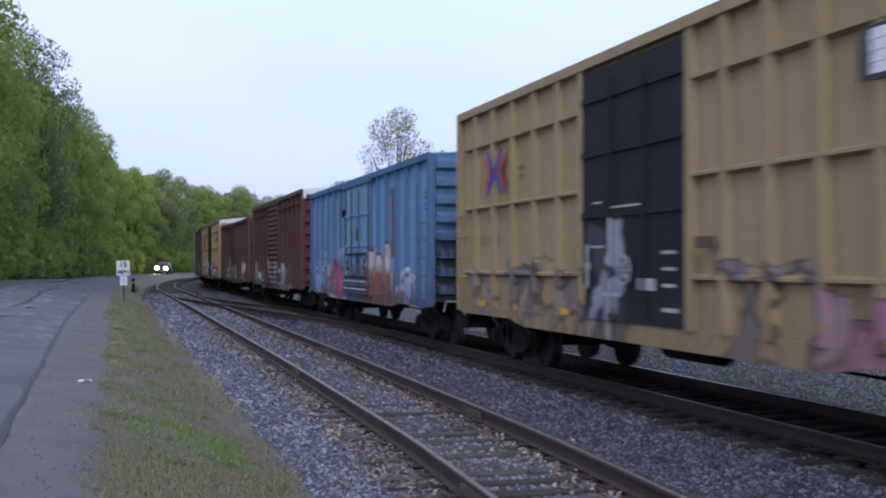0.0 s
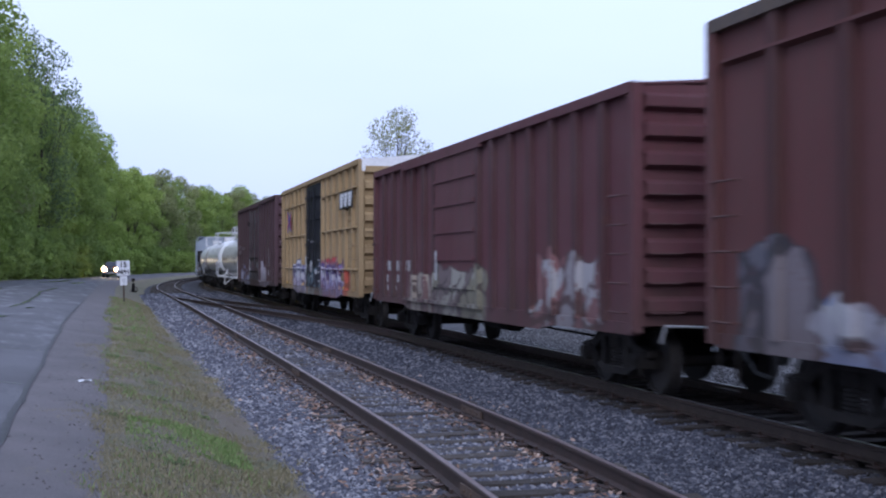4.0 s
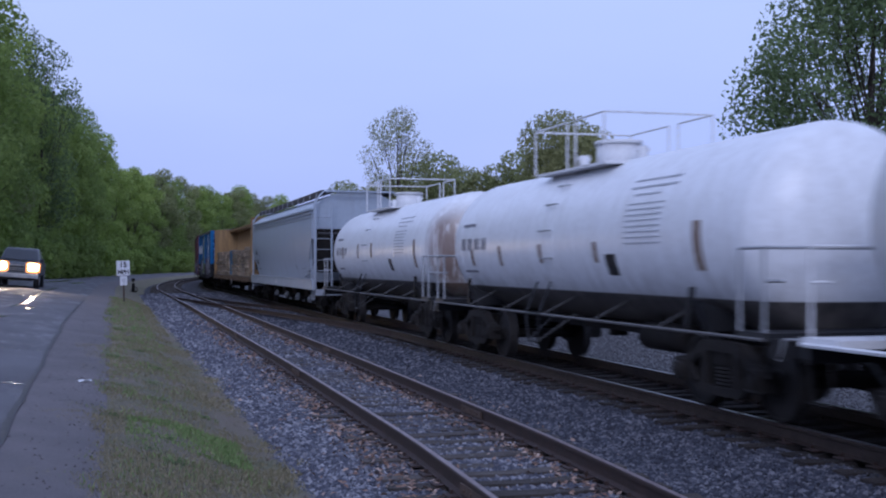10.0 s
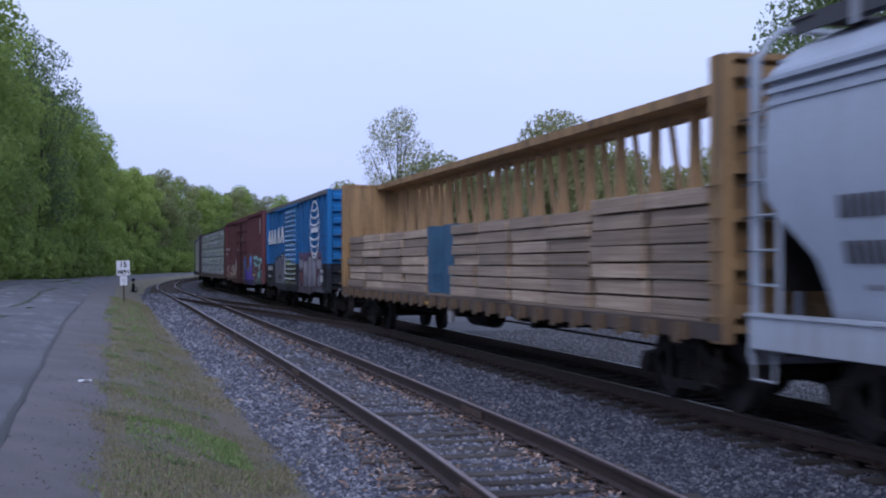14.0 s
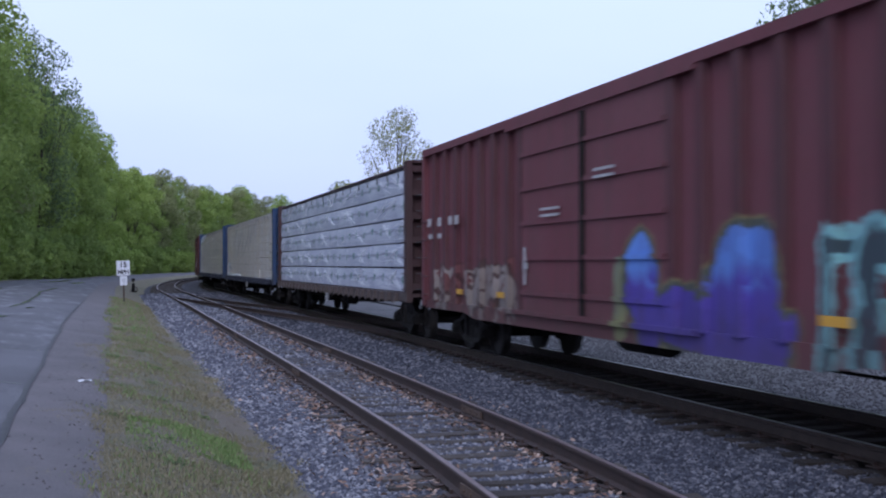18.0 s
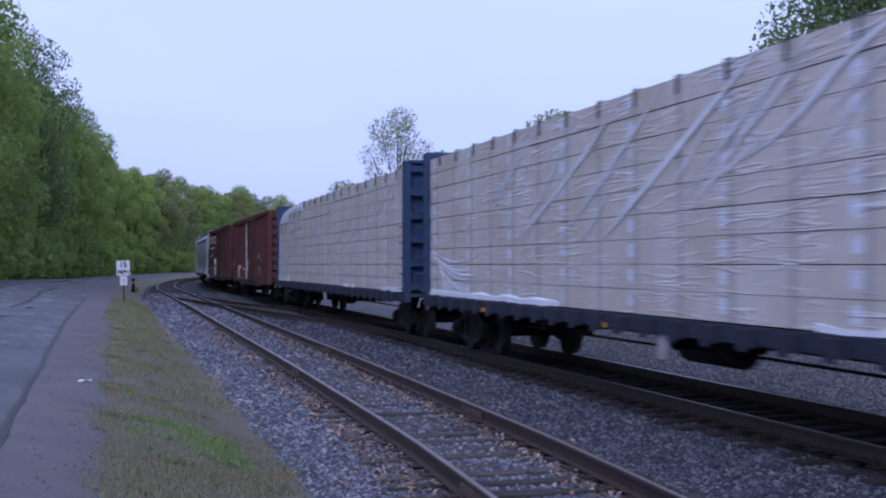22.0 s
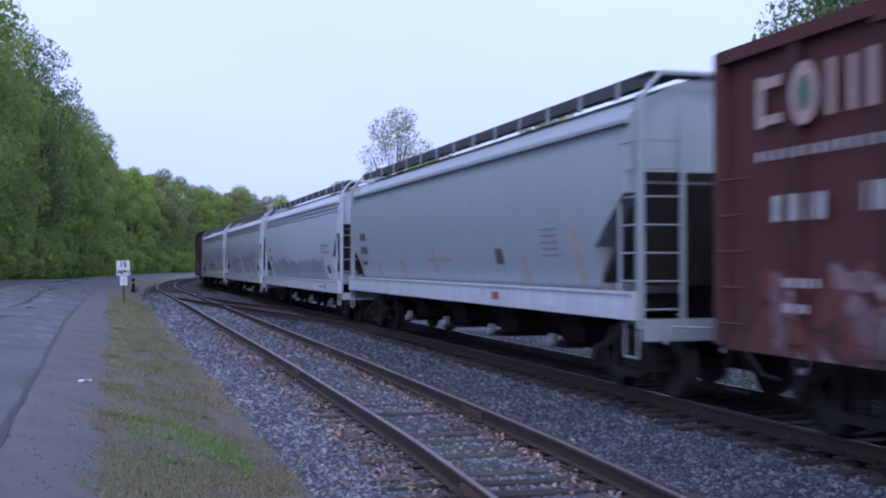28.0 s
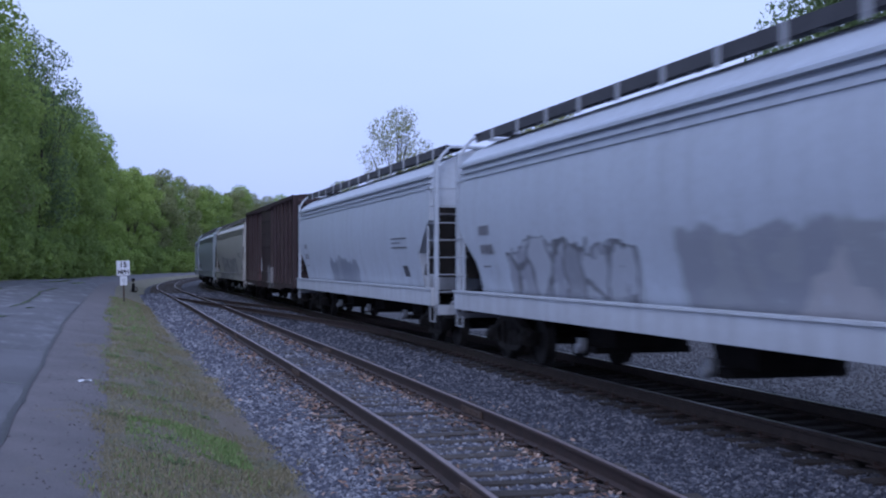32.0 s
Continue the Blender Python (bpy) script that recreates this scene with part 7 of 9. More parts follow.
for w in (0.80, 0.80, 0.84):
    bm = bmesh.new()
    add_poly(bm, [(-1.592, y, 2.65), (-1.592, y - 0.30, 2.62), (-1.592, y - w * 0.5 - 0.18, 3.22), (-1.592, y - w * 0.5 + 0.14, 3.22)], -0.005, (1, 0, 0))
    add_poly(bm, [(-1.592, y - w + 0.28, 2.62), (-1.592, y - w, 2.62), (-1.592, y - w * 0.5 - 0.18, 3.22), (-1.592, y - w * 0.5 + 0.08, 3.22)], -0.0065, (1, 0, 0))
    part("name_stroke", bm, M_WHITE, car, "plain white pointed stroke")
    y -= w + 0.1
y -= 0.15
for w in (0.95, 1.05):
    bm = bmesh.new()
    add_poly(bm, [(-1.592, y, 2.65), (-1.592, y - 0.32, 2.62), (-1.592, y - w * 0.5 - 0.18, 3.26), (-1.592, y - w * 0.5 + 0.16, 3.26)], -0.005, (1, 0, 0))
    add_poly(bm, [(-1.592, y - w + 0.3, 2.62), (-1.592, y - w, 2.62), (-1.592, y - w * 0.5 - 0.2, 3.26), (-1.592, y - w * 0.5 + 0.08, 3.26)], -0.0065, (1, 0, 0))
    part("name_stroke", bm, M_WHITE, car, "plain white pointed stroke")
    y -= w + 0.12
bm = bmesh.new()
cy, cz, cr_ = -5.25, 2.93, 0.97
for k in range(36):
    a, b = 6.28319 * k / 36, 6.28319 * (k + 1) / 36
    add_poly(bm, [(-1.592, cy + q * math.cos(c), cz + q * math.sin(c)) for q, c in ((cr_ - 0.06, a), (cr_, a), (cr_, b), (cr_ - 0.06, b))], -0.005, (1, 0, 0))
for zz in (-0.72, -0.48, -0.24, 0.24, 0.48, 0.72):
    wd = math.sqrt(0.93 ** 2 - zz * zz)
    for i in range(8):
        ya, yb = cy - wd + 2 * wd * i / 8, cy - wd + 2 * wd * (i + 1) / 8
        za, zb = cz + zz - 0.10 * (1 - ((ya - cy) / wd) ** 2), cz + zz - 0.10 * (1 - ((yb - cy) / wd) ** 2)
        add_poly(bm, [(-1.592, ya, za - 0.03), (-1.592, yb, zb - 0.03), (-1.592, yb, zb + 0.03), (-1.592, ya, za + 0.03)], -0.005, (1, 0, 0))
add_box(bm, -1.598, -1.592, cy - 0.7, cy + 0.7, cz - 0.09, cz + 0.07)
tagged(part("round_emblem", bm, M_WHITE, car, "white globe-like line emblem"), kind="stuff")
bars("stencil", car, number_row(7.1, 1.52, 0.17, (0.42, 0.45, 0.3)) + number_row(7.0, 1.22, 0.1, (0.3, 0.35)) + [(2.9, 2.4, 2.0, 2.04), (2.9, 2.4, 2.1, 2.14), (-6.4, -6.9, 1.5, 1.6), (-6.4, -6.9, 1.2, 1.4)], M_STENCIL, -1.588)

# long maroon car with blue and teal graffiti
A13 = [([(-1.05, 1.65, -1.0, 0.95, 0.22), (-2.3, 0.8, -4.9, 0.78, 0.16)], (0.16, 0.2, 0.13), (0.3, 0.33, 0.14), 1.0, None, 0.02, None, 0.8),
       ([(-1.65, 1.72, -1.7, 1.45, 0.48), (-1.8, 1.3, -1.8, 0.95, 0.34), (-2.4, 1.15, -3.0, 1.1, 0.36), (-4.1, 1.45, -4.1, 1.3, 0.82), (-3.4, 1.05, -4.7, 1.0, 0.42)], (0.12, 0.25, 0.62), (0.085, 0.055, 0.34), 1.52, (0.06, 0.07, 0.06), 0.07, ((0.17, 0.16, 0.07), 0.0)),
       ([(-5.65, 1.9, -5.65, 0.85, 0.15), (-5.6, 1.95, -6.0, 2.0, 0.13)], (0.035, 0.04, 0.05), (0.04, 0.045, 0.06), 1.3, (0.20, 0.42, 0.42), 0.10),
       ([(-6.25, 1.9, -6.2, 0.9, 0.2), (-6.35, 1.95, -6.9, 1.85, 0.2), (-6.95, 1.8, -6.9, 0.85, 0.18)], (0.035, 0.04, 0.05), (0.045, 0.045, 0.06), 1.3, (0.18, 0.39, 0.40), 0.10),
       ([(-7.5, 1.7, -7.5, 0.85, 0.26)], (0.035, 0.04, 0.05), (0.045, 0.05, 0.06), 1.3, (0.20, 0.42, 0.43), 0.09),
       ([(-8.15, 1.8, -8.55, 1.5, 0.28), (-8.5, 1.3, -8.3, 0.9, 0.3)], (0.04, 0.045, 0.055), (0.045, 0.05, 0.06), 1.3, (0.20, 0.43, 0.42), 0.10),
       ([(-6.55, 1.4, -6.55, 1.2, 0.06), (-7.5, 1.35, -7.5, 1.2, 0.06), (-8.5, 1.45, -8.3, 1.4, 0.06)], (0.2, 0.43, 0.42), (0.2, 0.43, 0.42), 1.2, None, 0.02)]
T13 = [(8.3, 3.2, 0.9, 1.75, [(0.21, 0.175, 0.155), (0.13, 0.05, 0.05), (0.26, 0.225, 0.205), (0.13, 0.05, 0.05)], 1.8)]
M_MAROON = paint("maroon_paint", (0.132, 0.038, 0.047), T13, rust=0.25, fade=0.06, streak=0.35, art=A13)
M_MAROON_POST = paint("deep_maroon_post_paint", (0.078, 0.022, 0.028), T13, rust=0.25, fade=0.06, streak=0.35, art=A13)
car, lo, hi = boxcar("long maroon boxcar with blue and teal graffiti", 213.34, 231.26, 4.2, M_MAROON, even_posts(-9.1, 9.1, -2.4, 2.8, 0.82), ("double", -2.4, 2.8, M_MAROON), gable=0.14, post_mat=M_MAROON_POST)
bars("stencil", car, number_row(8.6, 2.55, 0.17, (0.3, 0.3), 0.5) + number_row(7.0, 2.55, 0.17, (0.3, 0.3)) + number_row(8.5, 2.3, 0.1, (0.3,)) + number_row(7.8, 2.3, 0.1, (0.3,)) + [(-0.3, -1.0, 2.95, 2.99), (-0.3, -1.0, 3.05, 3.09), (1.8, 1.0, 2.5, 2.54), (1.8, 1.0, 2.6, 2.64), (-8.3, -8.75, 1.5, 1.8)] + [(-8.55, -8.95, 3.2 + 0.14 * i, 3.28 + 0.14 * i) for i in range(5)], M_STENCIL, -1.64)
bars("reflector", car, [(4.1, 3.7, 1.2, 1.3), (-5.6, -6.1, 1.2, 1.3), (6.6, 6.2, 1.2, 1.3)], M_YELLOW, -1.588)

M_DUSTY = surface("dusty_lettering", (0.30, 0.245, 0.24), (0.2, 0.14, 0.135), 5, 0.7)
# rust-red car with its door part open
A17 = [([(5.2, 1.6, 5.3, 0.85, 0.16), (4.6, 1.55, 4.6, 0.85, 0.14), (4.7, 1.65, 3.9, 1.6, 0.12), (3.7, 1.5, 3.8, 0.85, 0.16), (3.0, 1.55, 2.4, 1.5, 0.1), (2.9, 1.4, 2.9, 0.85, 0.18)], (0.44, 0.40, 0.37), (0.36, 0.32, 0.30), 1.2, (0.06, 0.04, 0.04), 0.05, None, 0.8)]
M_RUSTRED = paint("rust_red_paint", (0.104, 0.027, 0.025), (), rust=0.22, fade=0.04, streak=0.3, art=A17)
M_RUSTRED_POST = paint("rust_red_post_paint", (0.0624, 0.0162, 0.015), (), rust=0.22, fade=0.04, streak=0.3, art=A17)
car, lo, hi = boxcar("rust-red boxcar with its door half open", 304.56, 320.22, 4.11, M_RUSTRED, even_posts(-7.99, 7.99, -2.7, 1.65, 0.95), ("open", -2.7, 1.65, M_RUSTRED), gable=0.14, post_mat=M_RUSTRED_POST)
bx("door_edge", (-1.56, -1.50, 1.65, 1.80, 1.02, 3.9), M_STENCIL, car, "pale bare edge of the door opening")
bars("stencil", car, [(-4.55, -5.05, 2.0, 2.2), (-4.7, -5.0, 2.2, 2.26), (-4.62, -5.02, 1.33, 1.37), (-4.62, -5.02, 1.63, 1.66), (-4.62, -4.66, 1.37, 1.63), (-4.98, -5.02, 1.37, 1.63), (-5.35, -5.8, 1.3, 1.34), (-5.35, -5.8, 1.45, 1.49), (-5.35, -5.8, 1.6, 1.64), (-5.35, -5.8, 1.9, 1.96)] + number_row(7.3, 1.72, 0.12, (0.25, 0.25)) + [(-0.2, -0.9, 1.75, 1.79), (-0.2, -0.9, 1.85, 1.89), (-1.1, -1.3, 1.8, 1.9)], M_DUSTY, -1.64)
bars("paint_blot", car, [(0.2, 0.05, 2.75, 3.0)], M_WHITE, -1.66)

# dark red-brown car with large faded strokes
T18 = [(4.3, 1.9, 0.75, 1.65, [(0.20, 0.20, 0.23), (0.48, 0.48, 0.52), (0.08, 0.07, 0.08), (0.36, 0.37, 0.42)], 1.9), (7.0, 4.6, 0.8, 1.7, [(0.13, 0.04, 0.035), (0.13, 0.04, 0.035), (0.30, 0.24, 0.25)], 1.6)]
A18 = [([(4.0, 1.5, 3.75, 0.75, 0.12), (3.75, 0.85, 3.4, 1.5, 0.12), (3.2, 1.5, 3.15, 0.8, 0.14), (3.2, 1.5, 2.6, 1.3, 0.12), (2.45, 1.5, 2.4, 0.8, 0.15), (2.4, 1.45, 1.9, 1.4, 0.12), (2.3, 0.85, 1.9, 0.8, 0.14)], (0.44, 0.44, 0.50), (0.50, 0.50, 0.55), 1.1, (0.03, 0.025, 0.03), 0.07, None, 0.88),
       ([(3.35, 2.0, 3.1, 1.9, 0.17)], (0.66, 0.67, 0.75), (0.62, 0.63, 0.7), 1.8, None, 0.02),
       ([(6.6, 1.6, 6.5, 1.0, 0.12), (6.2, 1.55, 6.6, 1.2, 0.1), (5.6, 1.7, 5.0, 1.6, 0.1), (5.3, 1.4, 5.0, 1.1, 0.14)], (0.28, 0.22, 0.24), (0.24, 0.18, 0.2), 1.3, None, 0.02, None, 0.6)]
M_REDB = paint("dark_red_brown_paint", (0.078, 0.021, 0.02), T18[1:], rust=0.3, fade=0.02, streak=0.35, art=A18)
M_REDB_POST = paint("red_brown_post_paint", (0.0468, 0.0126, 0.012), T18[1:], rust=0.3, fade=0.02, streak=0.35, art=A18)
car, lo, hi = boxcar("dark red-brown boxcar with large faded white strokes", 322.76, 337.65, 4.07, M_REDB, even_posts(-7.6, 7.6, -1.4, 1.8, 1.3), ("bars", -1.4, 1.8, M_REDB), M_IRON, M_REDB, gable=0.16, post_mat=M_REDB_POST)
y = 6.8
M_BUFF = surface("buff_lettering", (0.42, 0.33, 0.29), (0.33, 0.23, 0.20), 4, 0.7)
for i in range(8):
    w = 0.46
    bm = bmesh.new()
    if i == 1:
        for k in range(24):
            a, b = 6.28319 * k / 24, 6.28319 * (k + 1) / 24
            add_poly(bm, [(-1.588, y - 0.24 + q_ * 0.9 * math.cos(c_), 3.42 + q_ * 1.15 * math.sin(c_)) for q_, c_ in ((0.15, a), (0.27, a), (0.27, b), (0.15, b))], -0.006, (1, 0, 0))
        ring = part("name_ring", bm, M_BUFF, car, "faded buff ring")
        bm = bmesh.new()
        add_loft(bm, [[Vector((x_, y - 0.24 + 0.12 * math.cos(6.28319 * k / 16), 3.42 + 0.16 * math.sin(6.28319 * k / 16))) for k in range(16)] for x_ in (-1.588, -1.593)])
        part("green_disc", bm, surface("faded_green_disc", (0.08, 0.16, 0.09), (0.06, 0.12, 0.07), 5, 0.7), ring, "faded green disc")
        y -= 0.62
        continue
    add_box(bm, -1.594, -1.588, y - 0.13, y, 3.16, 3.68)
    if i in (0, 1, 4, 5, 6):
        add_box(bm, -1.5932, -1.5882, y - w, y - 0.14, 3.55, 3.66)
        add_box(bm, -1.5932, -1.5882, y - w, y - 0.14, 3.18, 3.28)
    else:
        add_box(bm, -1.5932, -1.5882, y - w, y - w + 0.12, 3.16, 3.66)
    part("name_stroke", bm, M_BUFF, car, "faded buff block stroke")
    y -= 0.62
bars("stencil", car, number_row(6.8, 2.82, 0.10, (0.10,) * 22, 0.08) + number_row(6.5, 2.2, 0.26, (0.2, 0.2, 0.06, 0.2), 0.1) + number_row(5.0, 2.25, 0.26, (0.06, 0.2), 0.1) + number_row(6.3, 1.55, 0.09, (0.2, 0.2, 0.1), 0.06) + number_row(6.3, 1.3, 0.09, (0.18, 0.18), 0.06) + [(-0.1, -0.8, 1.75, 1.79), (-0.1, -0.8, 1.86, 1.9)], M_STENCIL, -1.59)

# dark brown car with overhanging roof
T23 = [(3.5, 2.2, 0.8, 1.6, [(0.26, 0.25, 0.26), (0.1, 0.05, 0.05)], 1.0), (-0.5, -2.5, 0.8, 1.7, [(0.28, 0.27, 0.27), (0.2, 0.18, 0.18)], 0.8)]
M_BROWN23 = paint("chocolate_paint", (0.032, 0.0165, 0.019), T23, rust=0.3, fade=0.08)
boxcar("dark brown boxcar with overhanging roof", 418.64, 434.84, 4.36, M_BROWN23, even_posts(-8.2, 8.2, -1.5, 1.5, 1.2), ("bars", -1.5, 1.5, M_BROWN23), gable=0.18)

# ---- trees ----
def leaf_mat(name, a, b):
    if name in MATS:
        return MATS[name]
    m, nt, bsdf, vec = start_mat(name)
    g = nt.nodes.new("ShaderNodeNewGeometry")
    big = noise_node(nt, vec, 0.35)
    col = mix_node(nt, big, a, b)
    col = mix_node(nt, math_node(nt, "MULTIPLY", g.outputs["Random Per Island"], 0.5), col, tuple(c * 1.5 for c in b))
    nt.links.new(col, bsdf.inputs["Base Color"])
    bsdf.inputs["Roughness"].default_value = 0.6
    bsdf.inputs["Specular IOR Level"].default_value = 0.25
    tr = nt.nodes.new("ShaderNodeBsdfTranslucent")
    nt.links.new(col, tr.inputs["Color"])
    mx = nt.nodes.new("ShaderNodeMixShader")
    mx.inputs[0].default_value = 0.5
    nt.links.new(bsdf.outputs["BSDF"], mx.inputs[1])
    nt.links.new(tr.outputs["BSDF"], mx.inputs[2])
    nt.links.new(mx.outputs["Shader"], nt.nodes["Material Output"].inputs["Surface"])
    MATS[name] = m
    return m


L_SPRING = leaf_mat("spring_leaves", (0.215, 0.305, 0.075), (0.305, 0.38, 0.105))
L_DEEP = leaf_mat("deep_green_leaves", (0.175, 0.25, 0.07), (0.245, 0.315, 0.09))
L_OLIVE = leaf_mat("olive_leaves", (0.215, 0.245, 0.105), (0.285, 0.305, 0.14))
L_MAPLE = leaf_mat("maple_leaves", (0.12, 0.175, 0.075), (0.165, 0.22, 0.095))
L_PALE = leaf_mat("pale_olive_leaves", (0.23, 0.245, 0.105), (0.295, 0.30, 0.14))
M_BARK = surface("bark", (0.10, 0.085, 0.07), (0.06, 0.05, 0.042), 3, 0.95, 0, 18, 0.8, 0.03, spec=0.2)


def leaf_cloud(rng, centres, radii, count, size):
    """Small bent leaf sprays scattered over lobes, denser at their rims."""
    which = rng.choice(len(centres), count, p=np.array([r ** 2 for r in radii]) / sum(r ** 2 for r in radii))
    c, r = np.array(centres)[which], np.array(radii)[which]
    d = rng.normal(size=(count, 3))
    d /= np.linalg.norm(d, axis=1)[:, None]
    rr = r * rng.uniform(0.35, 1.08, count) ** 0.6
    p = c + d * rr[:, None] * np.array([1, 1, 0.82])
    n = d + rng.normal(size=(count, 3)) * 0.8
    n /= np.linalg.norm(n, axis=1)[:, None]
    e = np.cross(n, rng.normal(size=(count, 3)))
    e /= np.linalg.norm(e, axis=1)[:, None]
    f = np.cross(n, e)
    s = (size * rng.uniform(0.6, 1.4, count))[:, None]
    v = np.stack([p - e * s, p + f * s * 0.5 + n * s * 0.2, p + e * s, p - f * s * 0.5 + n * s * 0.2], axis=1).reshape(-1, 3)
    q = np.arange(count * 4).reshape(-1, 4)
    return v, q


def make_tree(name, label, height, crown_r, base, leaves, size, mat, seed, lobes=14, trunk_r=0.22, open_crown=0.0):
    rng = np.random.default_rng(seed)
    tree = tagged(new(name), label, "tree")
    bm = bmesh.new()
    pts, p = [], Vector((0, 0, -0.3))
    for i in range(7):
        pts.append(p.copy())
        p += Vector((rng.normal() * 0.12, rng.normal() * 0.12, height * 0.82 / 6 + 0.05))
    for i in range(6):
        add_tube(bm, pts[i], pts[i + 1], trunk_r * (1 - i * 0.14), 8, trunk_r * (1 - (i + 1) * 0.14))
    centres, radii = [], []
    for i in range(lobes):
        f = (i + 0.5) / lobes
        z = base + (height - base) * f
        spread = crown_r * math.sin(math.pi * (0.18 + 0.74 * f)) ** 0.8 * 0.72
        a = i * 2.4 + rng.uniform(-0.5, 0.5)
        q = Vector((math.cos(a) * spread * rng.uniform(0.5, 1.1), math.sin(a) * spread * rng.uniform(0.5, 1.1), z))
        r = crown_r * rng.uniform(0.30, 0.48) * (1 - open_crown * 0.45)
        centres.append(q), radii.append(r)
        k = min(5, max(1, int(f * 6 * 0.8)))
        add_tube(bm, pts[k], q, trunk_r * (0.30 if lobes < 30 else 0.13), 5, 0.015)
        for _ in range(2):
            d = Vector(rng.normal(size=3))
            t = q + d.normalized() * r * 0.75
            add_tube(bm, q * 0.6 + pts[k] * 0.4, t, trunk_r * (0.14 if lobes < 30 else 0.07), 4, 0.01)
    part("trunk", bm, M_BARK, tree)
    v, f = leaf_cloud(rng, [tuple(c) for c in centres], radii, leaves, size)
    part("crown", raw_mesh("crown", v, f, mat), mat, tree)
    return tree


def plant(ob, s, u, turn, scale=1.0, first=False):
    p = along(s, u, ground_z(s, u) - 0.05)
    m = pose(p.x, p.y, p.z, 0, 0, turn)
    if first:
        ob.matrix_world = m
        return ob
    return copy_thing(ob, m)


rng = random.Random(5)
kinds = [make_tree("forest_tree", "tall broadleaf tree in fresh spring leaf", 19.5, 5.2, 2.5, 11000, 0.20, L_SPRING, 11, 18, 0.3),
         make_tree("forest_tree", "tall dense green broadleaf tree at the wood's edge", 18.0, 5.6, 1.5, 11000, 0.20, L_DEEP, 12, 18, 0.32),
         make_tree("forest_tree", "slim light green tree in young leaf", 17.0, 4.2, 3.0, 8000, 0.19, L_SPRING, 13, 15, 0.22),
         make_tree("forest_tree", "olive green oak with an uneven crown", 18.5, 5.4, 3.2, 9000, 0.20, L_OLIVE, 14, 16, 0.3, 0.4)]
used = set()
tall = make_tree("forest_tree", "very tall leafy tree standing over the road", 23.0, 5.6, 3.0, 14000, 0.19, L_SPRING, 15, 20, 0.34)
mid_tall = make_tree("forest_tree", "full leafy tree with a rounded top", 20.6, 5.4, 2.5, 12500, 0.19, L_DEEP, 17, 20, 0.3)
airy = make_tree("forest_tree", "tall tree with an open airy crown against the sky", 23.2, 5.3, 5.5, 7200, 0.16, L_MAPLE, 16, 36, 0.22, 0.7)
for i, (src, s_, u_, tn) in enumerate(((tall, 64, -10.4, 0), (airy, 118, -8.4, 30), (mid_tall, 128, -11.3, 0), (tall, 75, -10.6, 120), (tall, 88, -12.2, 200), (tall, 98, -12.6, 80), (tall, 112, -12.4, 150), (mid_tall, 145, -10.8, 100), (mid_tall, 155, -10.2, 240))):
    ob = plant(src, s_, u_, tn, first=i < 3)
    ob["group"] = "trees along the road"
spots = []
s = 52.0
while s < 330:
    spots.append((s, -10.9 + rng.uniform(-1.2, 0.8)))
    s += rng.uniform(5.0, 7.5) * (1.0 if s < 150 else 1.5)
s = 58.0
while s < 330:
    spots.append((s, -17.5 + rng.uniform(-2, 2)))
    s += rng.uniform(6.5, 9.0) * (1.0 if s < 150 else 1.6)
for s, u in spots:
    k = rng.randrange(4)
    ob = plant(kinds[k], s, u, rng.uniform(0, 360), first=k not in used)
    used.add(k)
    ob["group"] = "trees along the road"

shrub_kinds = [make_tree("shrub", "leafy green shrub at the wood's edge", 4.5, 2.6, 0.3, 1800, 0.2, L_DEEP, 21, 9, 0.06),
               make_tree("shrub", "light green bush at the wood's edge", 3.4, 2.4, 0.2, 1600, 0.19, L_SPRING, 22, 8, 0.05)]
for ob in shrub_kinds:
    tagged(ob, category="shrub")
used = set()
s = 54.0
while s < 330:
    k = rng.randrange(2)
    ob = plant(shrub_kinds[k], s, -8.4 + rng.uniform(-0.5, 0.4), rng.uniform(0, 360), first=k not in used)
    used.add(k)
    ob["group"] = "shrubs along the road"
    s += rng.uniform(2.6, 4.2) * (1.0 if s < 150 else 1.6)


def off_axis(px, depth):
    """Plan position fitted to the view: picture column px, at a depth in front of the camera."""
    x = (px - 784) / 2080.0 * depth
    c, n = math.cos(radians(THETA)), math.sin(radians(THETA))
    return x * c + depth * n, depth * c - x * n


def place(ob, px, depth, turn=0):
    x, y = off_axis(px, depth)
    ob.matrix_world = pose(x, y, ground_z(y, x) - 0.05, 0, 0, turn)
    return ob


place(make_tree("young_tree", "thin young tree with sparse pale leaves", 13.9, 3.7, 4.5, 9500, 0.075, L_PALE, 31, 22, 0.16, 0.5), 700, 90, 40)
place(make_tree("round_tree", "round olive-green tree beyond the tracks", 9.9, 5.0, 0.8, 42000, 0.115, L_PALE, 32, 18, 0.25), 1008, 70, 10)
place(make_tree("maple_tree", "dark green tree with open branches beyond the tracks", 12.9, 6.2, 2.0, 40000, 0.10, L_MAPLE, 33, 80, 0.3, 1.0), 1552, 42, 70)
bush = make_tree("thicket_tree", "mid-green thicket tree behind the train", 10.2, 3.8, 0.6, 9000, 0.15, L_OLIVE, 41, 13, 0.14)
bush2 = make_tree("thicket_tree", "light green thicket tree behind the train", 8.8, 3.6, 0.5, 8500, 0.15, L_PALE, 42, 12, 0.12)
